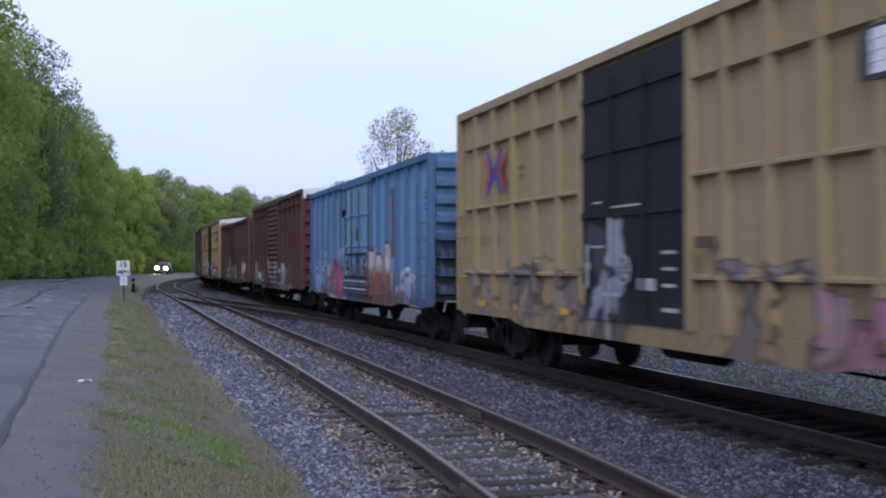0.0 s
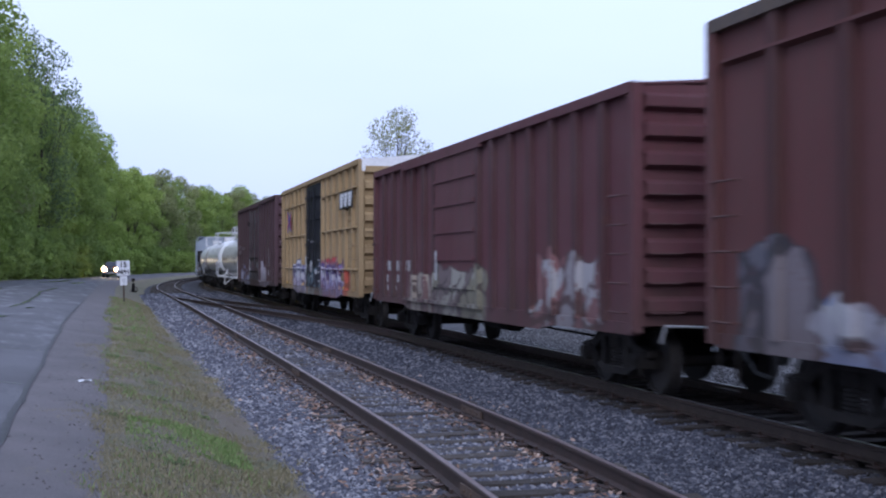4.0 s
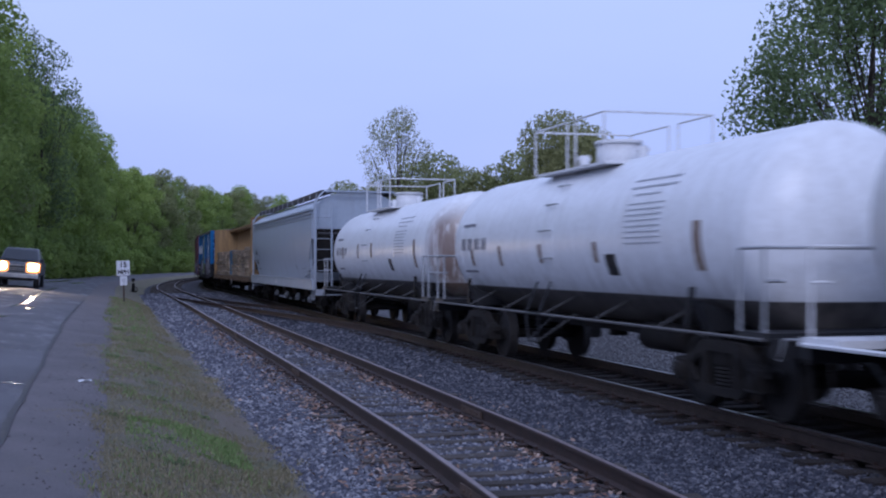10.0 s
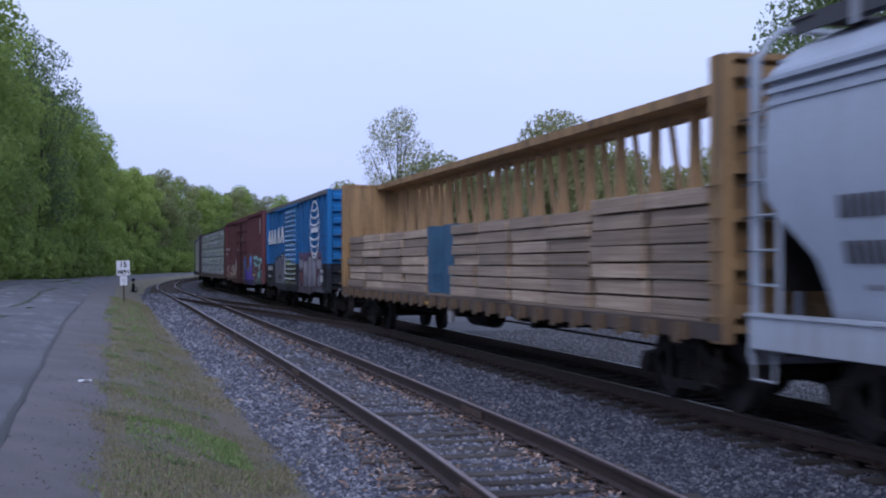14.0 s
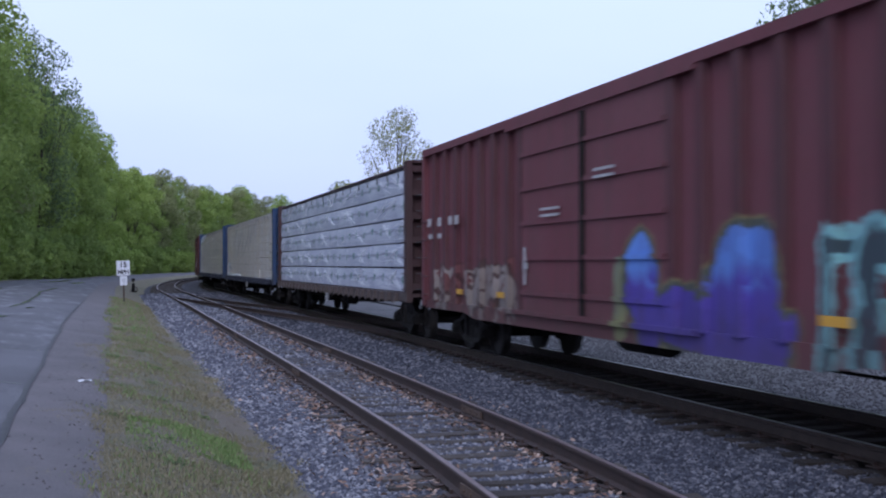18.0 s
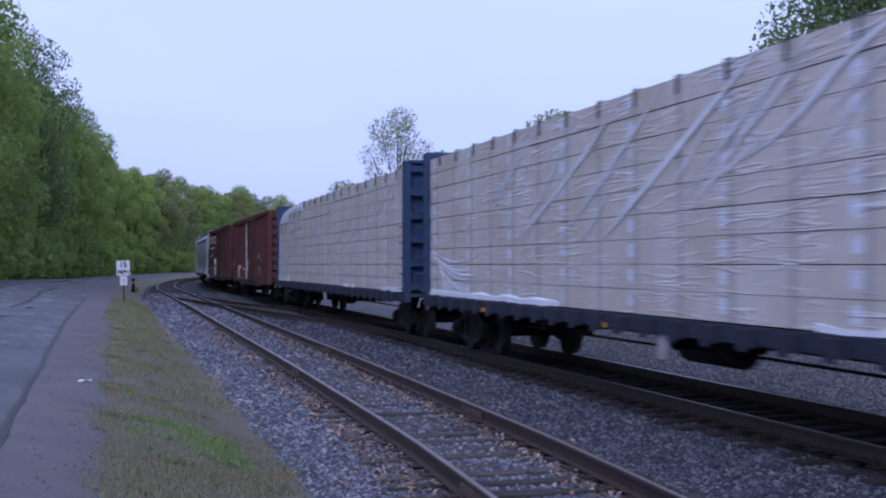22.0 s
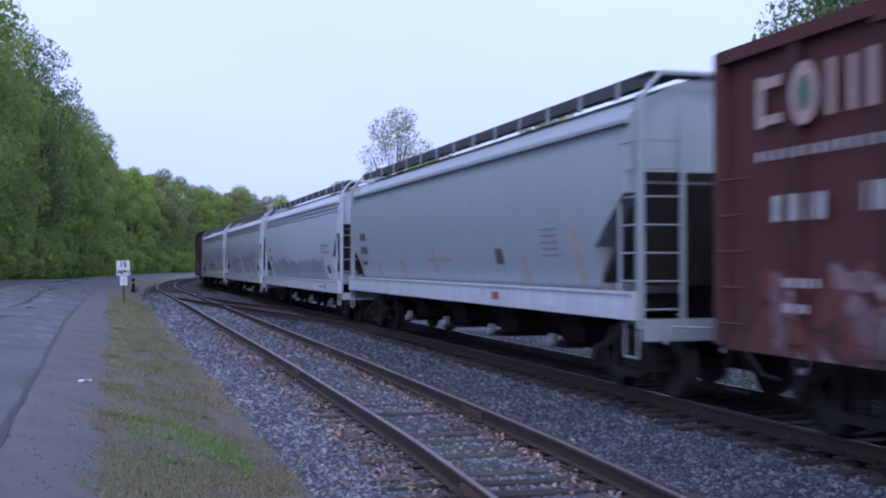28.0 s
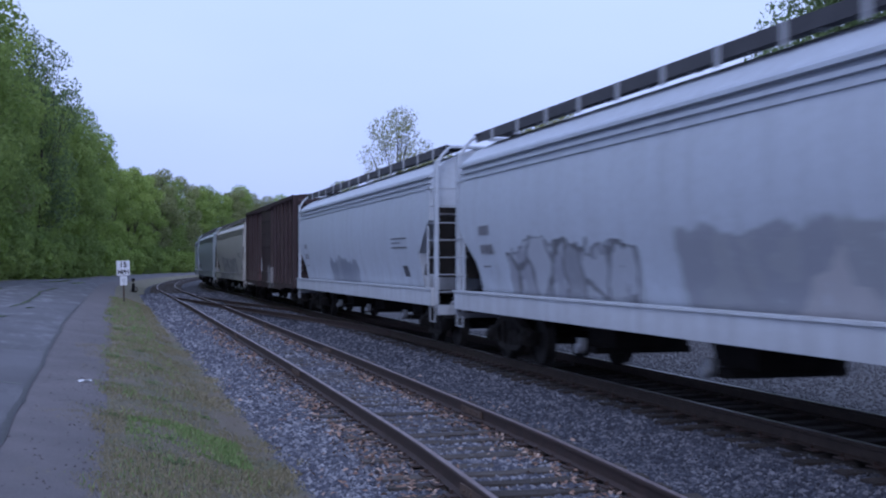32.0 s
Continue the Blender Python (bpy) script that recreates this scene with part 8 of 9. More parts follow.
for i, (px, depth) in enumerate(((622, 124), (668, 108), (720, 100), (760, 96), (800, 92), (850, 92), (900, 90), (1080, 84), (1130, 90), (1190, 86), (1260, 88), (1340, 84))):
    x, y = off_axis(px, depth)
    m = pose(x, y, ground_z(y, x) - 0.05, 0, 0, i * 77)
    src = (bush, bush2)[i % 2]
    if i < 2:
        src.matrix_world = m
    else:
        src = copy_thing(src, m)
    src["group"] = "thicket beyond the yard"

# ---- sign, switch stand, road marks ----
M_SIGN = surface("white_sign_face", (0.74, 0.75, 0.78), (0.66, 0.67, 0.70), 3, 0.45, 0, 20, 0.05, 0.002)
M_INK = surface("black_sign_ink", (0.03, 0.03, 0.035), (0.05, 0.05, 0.055), 6, 0.6)
M_POST = surface("rusty_sign_post", (0.06, 0.045, 0.038), (0.09, 0.06, 0.045), 6, 0.8, 0.2)


def words(name, text, size, material, parent, x, y, z, label=""):
    """Lettering from the built-in font, standing upright and facing -y."""
    cu = bpy.data.curves.new(name, "FONT")
    cu.body, cu.size, cu.align_x, cu.align_y, cu.extrude = text, size, "CENTER", "CENTER", 0.003
    cu.offset = 0.009
    tmp = bpy.data.objects.new(name, cu)
    scene.collection.objects.link(tmp)
    me = bpy.data.meshes.new_from_object(tmp.evaluated_get(bpy.context.evaluated_depsgraph_get()))
    bpy.data.objects.remove(tmp)
    bpy.data.curves.remove(cu)
    me.materials.clear()
    me.materials.append(material)
    ob = new(name, me)
    ob.parent = parent
    ob.matrix_basis = pose(x, y, z, 90, 0, 0)
    if label:
        ob["label"] = label
    return ob


sign = tagged(new("speed_sign"), "white 15 MPH railway speed sign on a rusty post", "sign")
sx, sy = off_axis(220, 54.9)
sz = ground_z(sy, sx)
bm = bmesh.new()
add_box(bm, -0.035, 0.035, -0.02, 0.02, -0.3, 1.88)
part("post", bm, M_POST, sign)
plate = bx("sign_plate", (-0.305, 0.305, -0.04, -0.022, 1.22, 1.91), M_SIGN, sign, "white speed plate", 0.006)
words("number", "15", 0.34, M_INK, plate, 0, -0.042, 1.71)
words("unit", "MPH", 0.26, M_INK, plate, 0, -0.042, 1.38)
small = bx("lower_plate", (-0.17, 0.17, -0.04, -0.022, 0.76, 1.19), M_SIGN, sign, "small white lower plate", 0.005)
for z in (0.92, 1.02):
    bx("faint_line", (-0.08, 0.08, -0.044, -0.0405, z, z + 0.05), surface("faint_ink", (0.4, 0.4, 0.45), (0.45, 0.45, 0.5), 5, 0.7), small)
for z in (1.27, 1.86, 0.83):
    bm = bmesh.new()
    add_tube(bm, (0, -0.05, z), (0, 0.03, z), 0.018, 6)
    part("bolt", bm, M_POST, sign)
sign.matrix_world = pose(sx, sy, sz, 0, -2, 12)

stand = tagged(new("switch_stand"), "low dark iron switch stand beside the points", "switch stand")
bm = bmesh.new()
add_box(bm, -0.22, 0.22, -0.12, 0.12, 0.0, 0.12)
add_loft(bm, [[Vector((a * w, b * w, z)) for a, b in ((-1, -1), (1, -1), (1, 1), (-1, 1))] for z, w in ((0.12, 0.11), (0.5, 0.07), (0.62, 0.09))])
part("base", bm, M_IRON, stand)
bm = bmesh.new()
add_tube(bm, (0, 0, 0.6), (0, 0, 0.98), 0.03, 8)
part("spindle", bm, M_IRON, stand)
bx("target", (-0.12, 0.12, -0.01, 0.01, 0.78, 1.0), M_IRON, stand)
bm = bmesh.new()
add_pipe(bm, [(0.05, 0, 0.45), (0.25, 0, 0.35), (0.32, 0, 0.1)], 0.022, 6)
part("lever", bm, M_IRON, stand)
tx, ty = off_axis(236, 84)
stand.matrix_world = pose(tx, ty, ground_z(ty, tx) - 0.02, 0, 0, 20)

# tar seam and patched cracks on the asphalt
M_TAR = surface("tar_seam", (0.02, 0.02, 0.022), (0.032, 0.032, 0.034), 5, 0.6)
M_PATCH = surface("wet_crack", (0.11, 0.11, 0.12), (0.08, 0.08, 0.09), 5, 0.13)


def ribbon(name, path, width, lift_z, material, label):
    verts, faces = [], []
    for i, (s, u) in enumerate(path):
        w = width * (0.6 + 0.8 * abs(noise.noise(Vector((s * 0.9, 3.1, 0)))))
        du, ds = (w, 0) if abs(path[-1][0] - path[0][0]) > abs(path[-1][1] - path[0][1]) else (0, w)
        verts += [along(s - ds, u - du, ground_z(s, u - du) + lift_z), along(s + ds, u + du, ground_z(s, u + du) + lift_z)]
    for i in range(len(path) - 1):
        faces.append((2 * i, 2 * i + 1, 2 * i + 3, 2 * i + 2))
    return tagged(new(name, raw_mesh(name, verts, faces, material)), label, "road marking", kind="structure")


ribbon("tar_seam", [(s, seam_u(s) - 0.02 + 0.07 * noise.noise(Vector((s * 0.35, 0, 7))) + 0.03 * noise.noise(Vector((s * 1.7, 0, 9)))) for s in steps(5, 66, 0.4)], 0.044, 0.022, M_TAR, "dark tar seam along the road edge")
for s0, a, b in ((21.2, -3.2, -1.2), (15.6, -2.4, -1.12), (48.0, -5.5, -2.2)):
    ribbon("road_crack", [(s0 + 0.08 * noise.noise(Vector((u * 2.0, s0, 0))), u) for u in steps(a, b, 0.2)], 0.03, 0.021, M_PATCH, "wet shiny crack across the road")

M_WET = surface("wet_asphalt_film", (0.10, 0.10, 0.115), (0.07, 0.07, 0.08), 1.4, 0.2, 0, 30, 0.12, 0.002)
for pts, w_ in (([(30.5, -2.85), (31.6, -2.75)], 0.16), ([(37.2, -2.62), (38.5, -2.45)], 0.12), ([(37.0, -3.05), (39.7, -2.95), (43, -2.95), (47, -3.05), (51, -3.1), (55, -3.3), (59, -3.2), (63, -3.15), (66, -3.1)], 0.08), ([(47, -5.0), (52, -5.1), (56, -5.0)], 0.14), ([(76, -4.6), (83, -4.3), (92, -4.1), (104, -4.2)], 0.35), ([(84, -3.0), (92, -2.8), (100, -2.9)], 0.3)):
    fine = []
    for (sa, ua), (sb, ub) in zip(pts[:-1], pts[1:]):
        fine += [(sa + (sb - sa) * i / 6, ua + (ub - ua) * i / 6) for i in range(6)]
    ribbon("wet_patch", [(s, u + 0.06 * noise.noise(Vector((s * 1.3, u, 4)))) for s, u in fine + pts[-1:]], w_, 0.024, M_WET, "thin film of rain water on the asphalt")

scrap = tagged(new("paper_scrap"), "small crumpled white paper scrap on the shoulder", "litter")
bm = bmesh.new()
add_loft(bm, [[Vector((-0.09, y, z)) for y, z in ((-0.04, 0.0), (0.0, 0.03), (0.05, 0.005))], [Vector((0.0, y, z)) for y, z in ((-0.05, 0.03), (0.01, 0.01), (0.06, 0.03))], [Vector((0.1, y, z)) for y, z in ((-0.03, 0.005), (0.0, 0.025), (0.04, 0.0))]], closed=False, caps=False)
part("sheet", bm, M_SIGN, scrap).modifiers.new("thickness", "SOLIDIFY").thickness = 0.004
px_, py_ = off_axis(150, 16.0)
scrap.matrix_world = pose(px_, py_, ground_z(py_, px_) + 0.02, 0, 0, 25)

# ---- pickup truck on the road ----
M_TRUCKP = surface("silver_truck_paint", (0.15, 0.16, 0.18), (0.12, 0.13, 0.15), 1.5, 0.25, 0.3, 20, 0.03, 0.002)
M_GLASS = bpy.data.materials.new("dark_window_glass")
M_GLASS.use_nodes = True
gb = M_GLASS.node_tree.nodes["Principled BSDF"]
gb.inputs["Base Color"].default_value, gb.inputs["Roughness"].default_value = (0.04, 0.045, 0.055, 1), 0.06
M_HEADLAMP = bpy.data.materials.new("lit_headlamp")
M_HEADLAMP.use_nodes = True
hb = M_HEADLAMP.node_tree.nodes["Principled BSDF"]
hb.inputs["Emission Color"].default_value, hb.inputs["Emission Strength"].default_value = (1.0, 0.74, 0.42, 1), 190.0
# emitting amber for an added ring that imitates the headlight's halo
M_GLOW_RING = bpy.data.materials.new("lit_amber_marker")
M_GLOW_RING.use_nodes = True
mb = M_GLOW_RING.node_tree.nodes["Principled BSDF"]
mb.inputs["Base Color"].default_value = (0.5, 0.2, 0.05, 1)
mb.inputs["Emission Color"].default_value, mb.inputs["Emission Strength"].default_value = (1.0, 0.36, 0.09, 1), 1.7
pick = tagged(new("pickup_truck"), "silver pickup truck with both headlights on", "pickup truck")
bm = bmesh.new()
prof = [(-2.65, 0.55), (-2.65, 1.1), (-2.52, 1.2), (-1.15, 1.28), (2.6, 1.24), (2.7, 0.6)]
add_loft(bm, [[Vector((x * k, y, z)) for y, z in prof] for x, k in ((-0.97, 1), (0.97, 1))])
bmesh.ops.recalc_face_normals(bm, faces=bm.faces[:])
bmesh.ops.bevel(bm, geom=bm.edges[:], offset=0.05, segments=2, affect="EDGES")
part("body", bm, M_TRUCKP, pick)
bm = bmesh.new()
add_loft(bm, [[Vector((-w, y0, z)), Vector((w, y0, z)), Vector((w, y1, z)), Vector((-w, y1, z))] for z, w, y0, y1 in ((1.22, 0.92, -1.3, 1.1), (1.84, 0.76, -0.55, 0.85), (1.91, 0.68, -0.4, 0.75))])
part("cab", bm, M_TRUCKP, pick)
bm = bmesh.new()
add_poly(bm, [(-0.82, -1.24, 1.31), (0.82, -1.24, 1.31), (0.70, -0.63, 1.8), (-0.70, -0.63, 1.8)], 0.03, (0, -1, 0.6))
part("windscreen", bm, M_GLASS, pick)
for s in (-1, 1):
    bm = bmesh.new()
    add_poly(bm, [(s * 0.885, -1.0, 1.28), (s * 0.885, 0.9, 1.28), (s * 0.76, 0.75, 1.72), (s * 0.76, -0.5, 1.72)], s * 0.015, (1, 0, 0.2))
    part("side_window", bm, M_GLASS, pick)
    bx("mirror", (s * 0.98 - 0.09, s * 0.98 + 0.09, -0.95, -0.85, 1.22, 1.42), M_BLACK, pick, bevel=0.02)
    bm = bmesh.new()
    add_loft(bm, [[Vector((s * 0.72 + a * w, y, 1.0 + b * w * 0.72)) for a, b in ((-1, -0.6), (-0.6, -1), (0.6, -1), (1, -0.6), (1, 0.6), (0.6, 1), (-0.6, 1), (-1, 0.6))] for y, w in ((-2.63, 0.23), (-2.705, 0.22), (-2.715, 0.18))])
    part("headlight", bm, M_HEADLAMP, pick, "glowing warm white headlight")
    # added ring, no lamp of its own: orange fringe of the headlight
    bm = bmesh.new()
    add_loft(bm, [[Vector((s * 0.70 + a * w, y, 0.98 + b * w * 0.78)) for a, b in ((-1, -0.7), (-0.7, -1), (0.7, -1), (1, -0.7), (1, 0.7), (0.7, 1), (-0.7, 1), (-1, 0.7))] for y, w in ((-2.6, 0.33), (-2.68, 0.32), (-2.69, 0.28))])
    part("marker_light", bm, M_GLOW_RING, pick, "amber ring added for the headlight's glow")
    bx("tail_light", (s * 0.86 - 0.08, s * 0.86 + 0.08, 2.66, 2.72, 0.85, 1.1), surface("tail_red", (0.3, 0.02, 0.02), (0.25, 0.02, 0.02), 5, 0.3), pick)
bx("grille", (-0.37, 0.37, -2.69, -2.63, 0.76, 1.1), M_BLACK, pick, bevel=0.01)
bx("grille_bar", (-0.36, 0.36, -2.715, -2.69, 1.04, 1.09), M_BRIGHT, pick, "bright bar across the grille", 0.008)
for z in (0.84, 0.93):
    bx("grille_slat", (-0.36, 0.36, -2.70, -2.688, z - 0.012, z + 0.012), M_BRIGHT, pick)
bx("front_bumper", (-0.98, 0.98, -2.78, -2.62, 0.48, 0.68), M_BRIGHT, pick, bevel=0.03)
bx("rear_bumper", (-0.95, 0.95, 2.64, 2.78, 0.48, 0.66), M_BRIGHT, pick, bevel=0.03)
bx("chassis", (-0.7, 0.7, -2.4, 2.4, 0.36, 0.56), M_BLACK, pick)
for s in (-1, 1):
    for y in (-1.75, 1.75):
        bm = bmesh.new()
        add_tube(bm, (s * 0.74, y, 0.39), (s * 0.98, y, 0.39), 0.39, 20)
        wh = part("wheel", bm, M_HOSE, pick)
        bm = bmesh.new()
        add_tube(bm, (s * 0.975, y, 0.39), (s * 0.99, y, 0.39), 0.22, 14)
        part("rim", bm, M_BRIGHT, wh)


def road_pose(s):
    u = float(np.interp(s, [0, 61, 74, 88, 104, 120, 150, 193], [-4.7, -4.6, -4.4, -4.05, -3.8, -3.8, -4.2, -4.35]))
    p = along(s, u, ground_z(s, u) + 0.016)
    slope = math.degrees(math.atan((ground_z(s, u - 0.9) - ground_z(s, u + 0.9)) / 1.8))
    return pose(p.x, p.y, p.z, 0, slope, -math.degrees(heading(s)))


DRIVE = ((0, 193), (1, 182), (2, 170), (3, 157.5), (4, 145), (5, 132), (6, 119), (7, 103.7), (8, 88), (9, 73.7), (10, 61.2), (11, 50), (12, 36.5), (13, 24), (14, 11), (16, -19), (20, -45), (32, -75))
KEYED.append((pick, [(t, road_pose(s)) for t, s in DRIVE]))
pick.matrix_world = road_pose(193)

# ---- ties ----
tie_mesh = []
for k in range(8):
    rk = random.Random(k)
    bm = bmesh.new()
    add_box(bm, -1.3, 1.3, -0.115, 0.115, -0.17, 0.0)
    bmesh.ops.subdivide_edges(bm, edges=[e for e in bm.edges if abs(e.verts[0].co.x - e.verts[1].co.x) > 1], cuts=5)
    for v in bm.verts:
        v.co += Vector((rk.uniform(-0.02, 0.02), rk.uniform(-0.012, 0.012), rk.uniform(-0.012, 0.008) if v.co.z > -0.05 else 0))
    tie_mesh.append(mesh_of("tie", bm, M_TIE if k < 4 else M_TIE_MAIN))
rt = random.Random(8)
plate_mesh = shared("tie_plate", lambda bm: (add_box(bm, -0.17, 0.17, -0.1, 0.1, 0.0, 0.014), [add_box(bm, x - 0.016, x + 0.016, y - 0.016, y + 0.016, 0.0, 0.05) for x, y in ((-0.1, 0.05), (0.1, -0.05))]), M_RAIL)
far_rows, TIE_S = [], []
for track, uf, top, s0, s1, step in ((siding_track, side_u, SIDE_TOP, -12.0, 72.0, 0.53), (main_track, lambda s: MAIN_X, 0.0, -12.0, 66.0, 0.52)):
    s = s0
    while s < s1:
        u = uf(s) + (rt.uniform(-0.06, 0.06) if track is siding_track else rt.uniform(-0.1, 0.08))
        if track is siding_track:
            TIE_S.append(s)
        p = along(s, u, top - 0.184 + (rt.uniform(-0.03, 0.004) if track is siding_track else rt.uniform(-0.012, 0.004)))
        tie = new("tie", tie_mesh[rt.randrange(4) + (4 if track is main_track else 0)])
        tie.parent = track
        tie.matrix_basis = pose(p.x, p.y, p.z, 0, 0, rt.uniform(-2.2, 2.2) + (180 if rt.random() < 0.5 else 0) - math.degrees(heading(s)))
        if s < 26:
            for sg in (-1, 1):
                pl = new("tie_plate", plate_mesh)
                pl.parent = track
                q = along(s, uf(s) + sg * 0.753, top - 0.1835)
                pl.matrix_basis = pose(q.x, q.y, q.z)
        s += step * rt.uniform(0.94, 1.06)
    while s < 260:
        far_rows.append((s, uf(s), top))
        s += step
bm = bmesh.new()
for s, u, top in far_rows:
    h_ = heading(s)
    p = along(s, u, top - 0.184)
    m = pose(p.x, p.y, p.z, 0, 0, -math.degrees(h_))
    vs = add_box(bm, -1.3, 1.3, -0.115, 0.115, -0.1, 0.0)
    for v in vs:
        v.co = m @ v.co
far_ties = tagged(new("far_ties", mesh_of("far_ties", bm, M_TIE)), "far dark wooden railway ties", "railway ties", kind="stuff")

# joint bars on the siding rails
M_JOINT = surface("joint_bar_rust", (0.12, 0.08, 0.06), (0.08, 0.055, 0.045), 6, 0.7, 0.3)
for s, sg in ((9.6, -1), (15.2, 1), (21.5, -1), (27.0, 1), (33.0, -1), (38.8, 1)):
    for off in (-0.045, 0.03):
        u = side_u(s) + sg * 0.753 + off
        bm = bmesh.new()
        for a, b in zip(steps(s - 0.45, s + 0.45, 0.3)[:-1], steps(s - 0.45, s + 0.45, 0.3)[1:]):
            add_box(bm, u, u + 0.018, a, b, SIDE_TOP - 0.135, SIDE_TOP - 0.045)
        for q in (-0.3, -0.1, 0.1, 0.3):
            add_tube(bm, (u - 0.015, s + q, SIDE_TOP - 0.09), (u + 0.033, s + q, SIDE_TOP - 0.09), 0.016, 6)
        part("joint_bar", bm, M_JOINT, siding_track)

# ---- loose stone, leaves, grass ----
def stone_mat(name, a, b, c):
    m, nt, bsdf, vec = start_mat(name)
    g = nt.nodes.new("ShaderNodeNewGeometry")
    ramp = nt.nodes.new("ShaderNodeValToRGB")
    ramp.color_ramp.elements[0].color, ramp.color_ramp.elements[1].color = rgba(a), rgba(c)
    ramp.color_ramp.elements[1].position = 1.0
    e = ramp.color_ramp.elements.new(0.6)
    e.color = rgba(b)
    nt.links.new(g.outputs["Random Per Island"], ramp.inputs["Fac"])
    big = noise_node(nt, vec, 0.8, 3)
    col = mix_node(nt, math_node(nt, "MULTIPLY", big, 0.35), ramp.outputs["Color"], a)
    nt.links.new(col, bsdf.inputs["Base Color"])
    bsdf.inputs["Roughness"].default_value = 0.8
    bsdf.inputs["Specular IOR Level"].default_value = 0.3
    bump_to(nt, bsdf, noise_node(nt, vec, 60, 4), 0.3, 0.004)
    return m


def scatter_stones(rng, count, s_lo, s_hi, u_lo, u_hi, size, keep, zfun):
    s = rng.uniform(s_lo, s_hi, count)
    u = rng.uniform(u_lo, u_hi, count)
    ok = keep(s, u)
    s, u = s[ok], u[ok]
    n = len(s)
    z = zfun(s, u)
    sc = size * rng.uniform(0.55, 1.35, n)
    corners = np.array([(-1, -1, -1), (1, -1, -1), (1, 1, -1), (-1, 1, -1), (-1, -1, 1), (1, -1, 1), (1, 1, 1), (-1, 1, 1)], float)
    v = corners[None] * rng.uniform(0.35, 1.0, (n, 8, 3)) * np.array([0.62, 0.5, 0.42])
    ang = rng.uniform(0, 6.28, (n, 2))
    c0, s0 = np.cos(ang[:, 0])[:, None], np.sin(ang[:, 0])[:, None]
    x, y = v[..., 0] * c0 - v[..., 1] * s0, v[..., 0] * s0 + v[..., 1] * c0
    c1, s1 = np.cos(ang[:, 1] * 0.25)[:, None], np.sin(ang[:, 1] * 0.25)[:, None]
    yy, zz = y * c1 - v[..., 2] * s1, y * s1 + v[..., 2] * c1
    out = np.stack([x * sc[:, None] + u[:, None], yy * sc[:, None] + s[:, None], zz * sc[:, None] + (z + sc * 0.18)[:, None]], axis=-1).reshape(-1, 3)
    quad = np.array([(3, 2, 1, 0), (4, 5, 6, 7), (0, 1, 5, 4), (1, 2, 6, 5), (2, 3, 7, 6), (3, 0, 4, 7)])
    faces = (np.arange(n)[:, None, None] * 8 + quad[None]).reshape(-1, 4)
    return out, faces


def bed_np(s, u):
    return np.interp(u, [1.45, 2.3, 5.6, 6.4, 6.9, 7.1, 9.4, 11.3], [-0.46, -0.355, -0.355, -0.265, -0.235, -0.28, -0.29, -0.64])


def side_np(s):
    return SIDE_X - 0.30 * np.clip((26 - s) / 26.0, 0, 2) ** 1.5 - 0.09 * np.clip((12.8 - s) / 3.4, 0, 3) ** 1.3


def off_rails(s, u):
    c = side_np(s)
    ok = (np.abs(np.abs(u - c) - 0.753) > 0.085) & (np.abs(np.abs(u - MAIN_X) - 0.753) > 0.09)
    ts = np.array(TIE_S)
    k = np.clip(np.searchsorted(ts, s), 1, len(ts) - 1)
    near = np.minimum(np.abs(s - ts[k - 1]), np.abs(ts[k] - s))
    pick_k = np.where(np.abs(s - ts[k - 1]) < np.abs(ts[k] - s), k - 1, k)
    bare = np.sin(pick_k * 12.9898 + np.floor((u - c) * 1.3) * 4.1) > 0.42
    ok &= ~((np.abs(u - c) < 1.22) & (near < 0.135) & bare & (np.sin(s * 917.0 + u * 331.0) < 0.8))
    return ok


nrng = np.random.default_rng(77)
M_STONE = stone_mat("ballast_stone", (0.046, 0.049, 0.068), (0.105, 0.109, 0.139), (0.33, 0.33, 0.36))
M_STONE_YARD = stone_mat("yard_stone", (0.05, 0.05, 0.056), (0.085, 0.085, 0.094), (0.14, 0.14, 0.148))
M_STONE_GRIT = stone_mat("dark_grit", (0.075, 0.068, 0.07), (0.13, 0.12, 0.125), (0.24, 0.23, 0.235))
# same ballast stone, darkened for the shade beside the train
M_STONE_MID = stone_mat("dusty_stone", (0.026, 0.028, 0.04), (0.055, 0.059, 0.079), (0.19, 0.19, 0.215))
# oily stones, blackened further for the shade beneath the cars
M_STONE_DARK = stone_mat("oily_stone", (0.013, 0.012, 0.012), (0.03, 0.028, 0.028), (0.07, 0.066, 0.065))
vs, fs, base, dv, df, dbase = [], [], 0, [], [], 0
for cnt, a, b, sz in ((12000, -8, 5.5, 0.06), (43000, 5.5, 13, 0.046), (36000, 13, 23, 0.052), (22000, 23, 38, 0.068), (12000, 38, 62, 0.10), (9000, 62, 84, 0.15)):
    v, f = scatter_stones(nrng, int(cnt * 0.7), a, b, 1.4, 4.95, sz, lambda s, u: off_rails(s, u) & (u > 1.5 + 0.1 * np.sin(s * 1.3) + 0.07 * np.sin(s * 4.1) + nrng.normal(0, 0.05, len(s))), bed_np)
    vs.append(v), fs.append(f + base)
    base += len(v)
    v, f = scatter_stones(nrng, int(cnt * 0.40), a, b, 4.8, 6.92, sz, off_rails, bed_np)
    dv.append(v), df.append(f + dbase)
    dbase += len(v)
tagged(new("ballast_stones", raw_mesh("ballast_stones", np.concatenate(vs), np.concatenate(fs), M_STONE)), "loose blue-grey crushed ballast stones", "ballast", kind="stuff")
tagged(new("dusty_stones", raw_mesh("dusty_stones", np.concatenate(dv), np.concatenate(df), M_STONE_MID)), "ballast stones between the tracks, train shade in their colour", "ballast", kind="stuff")
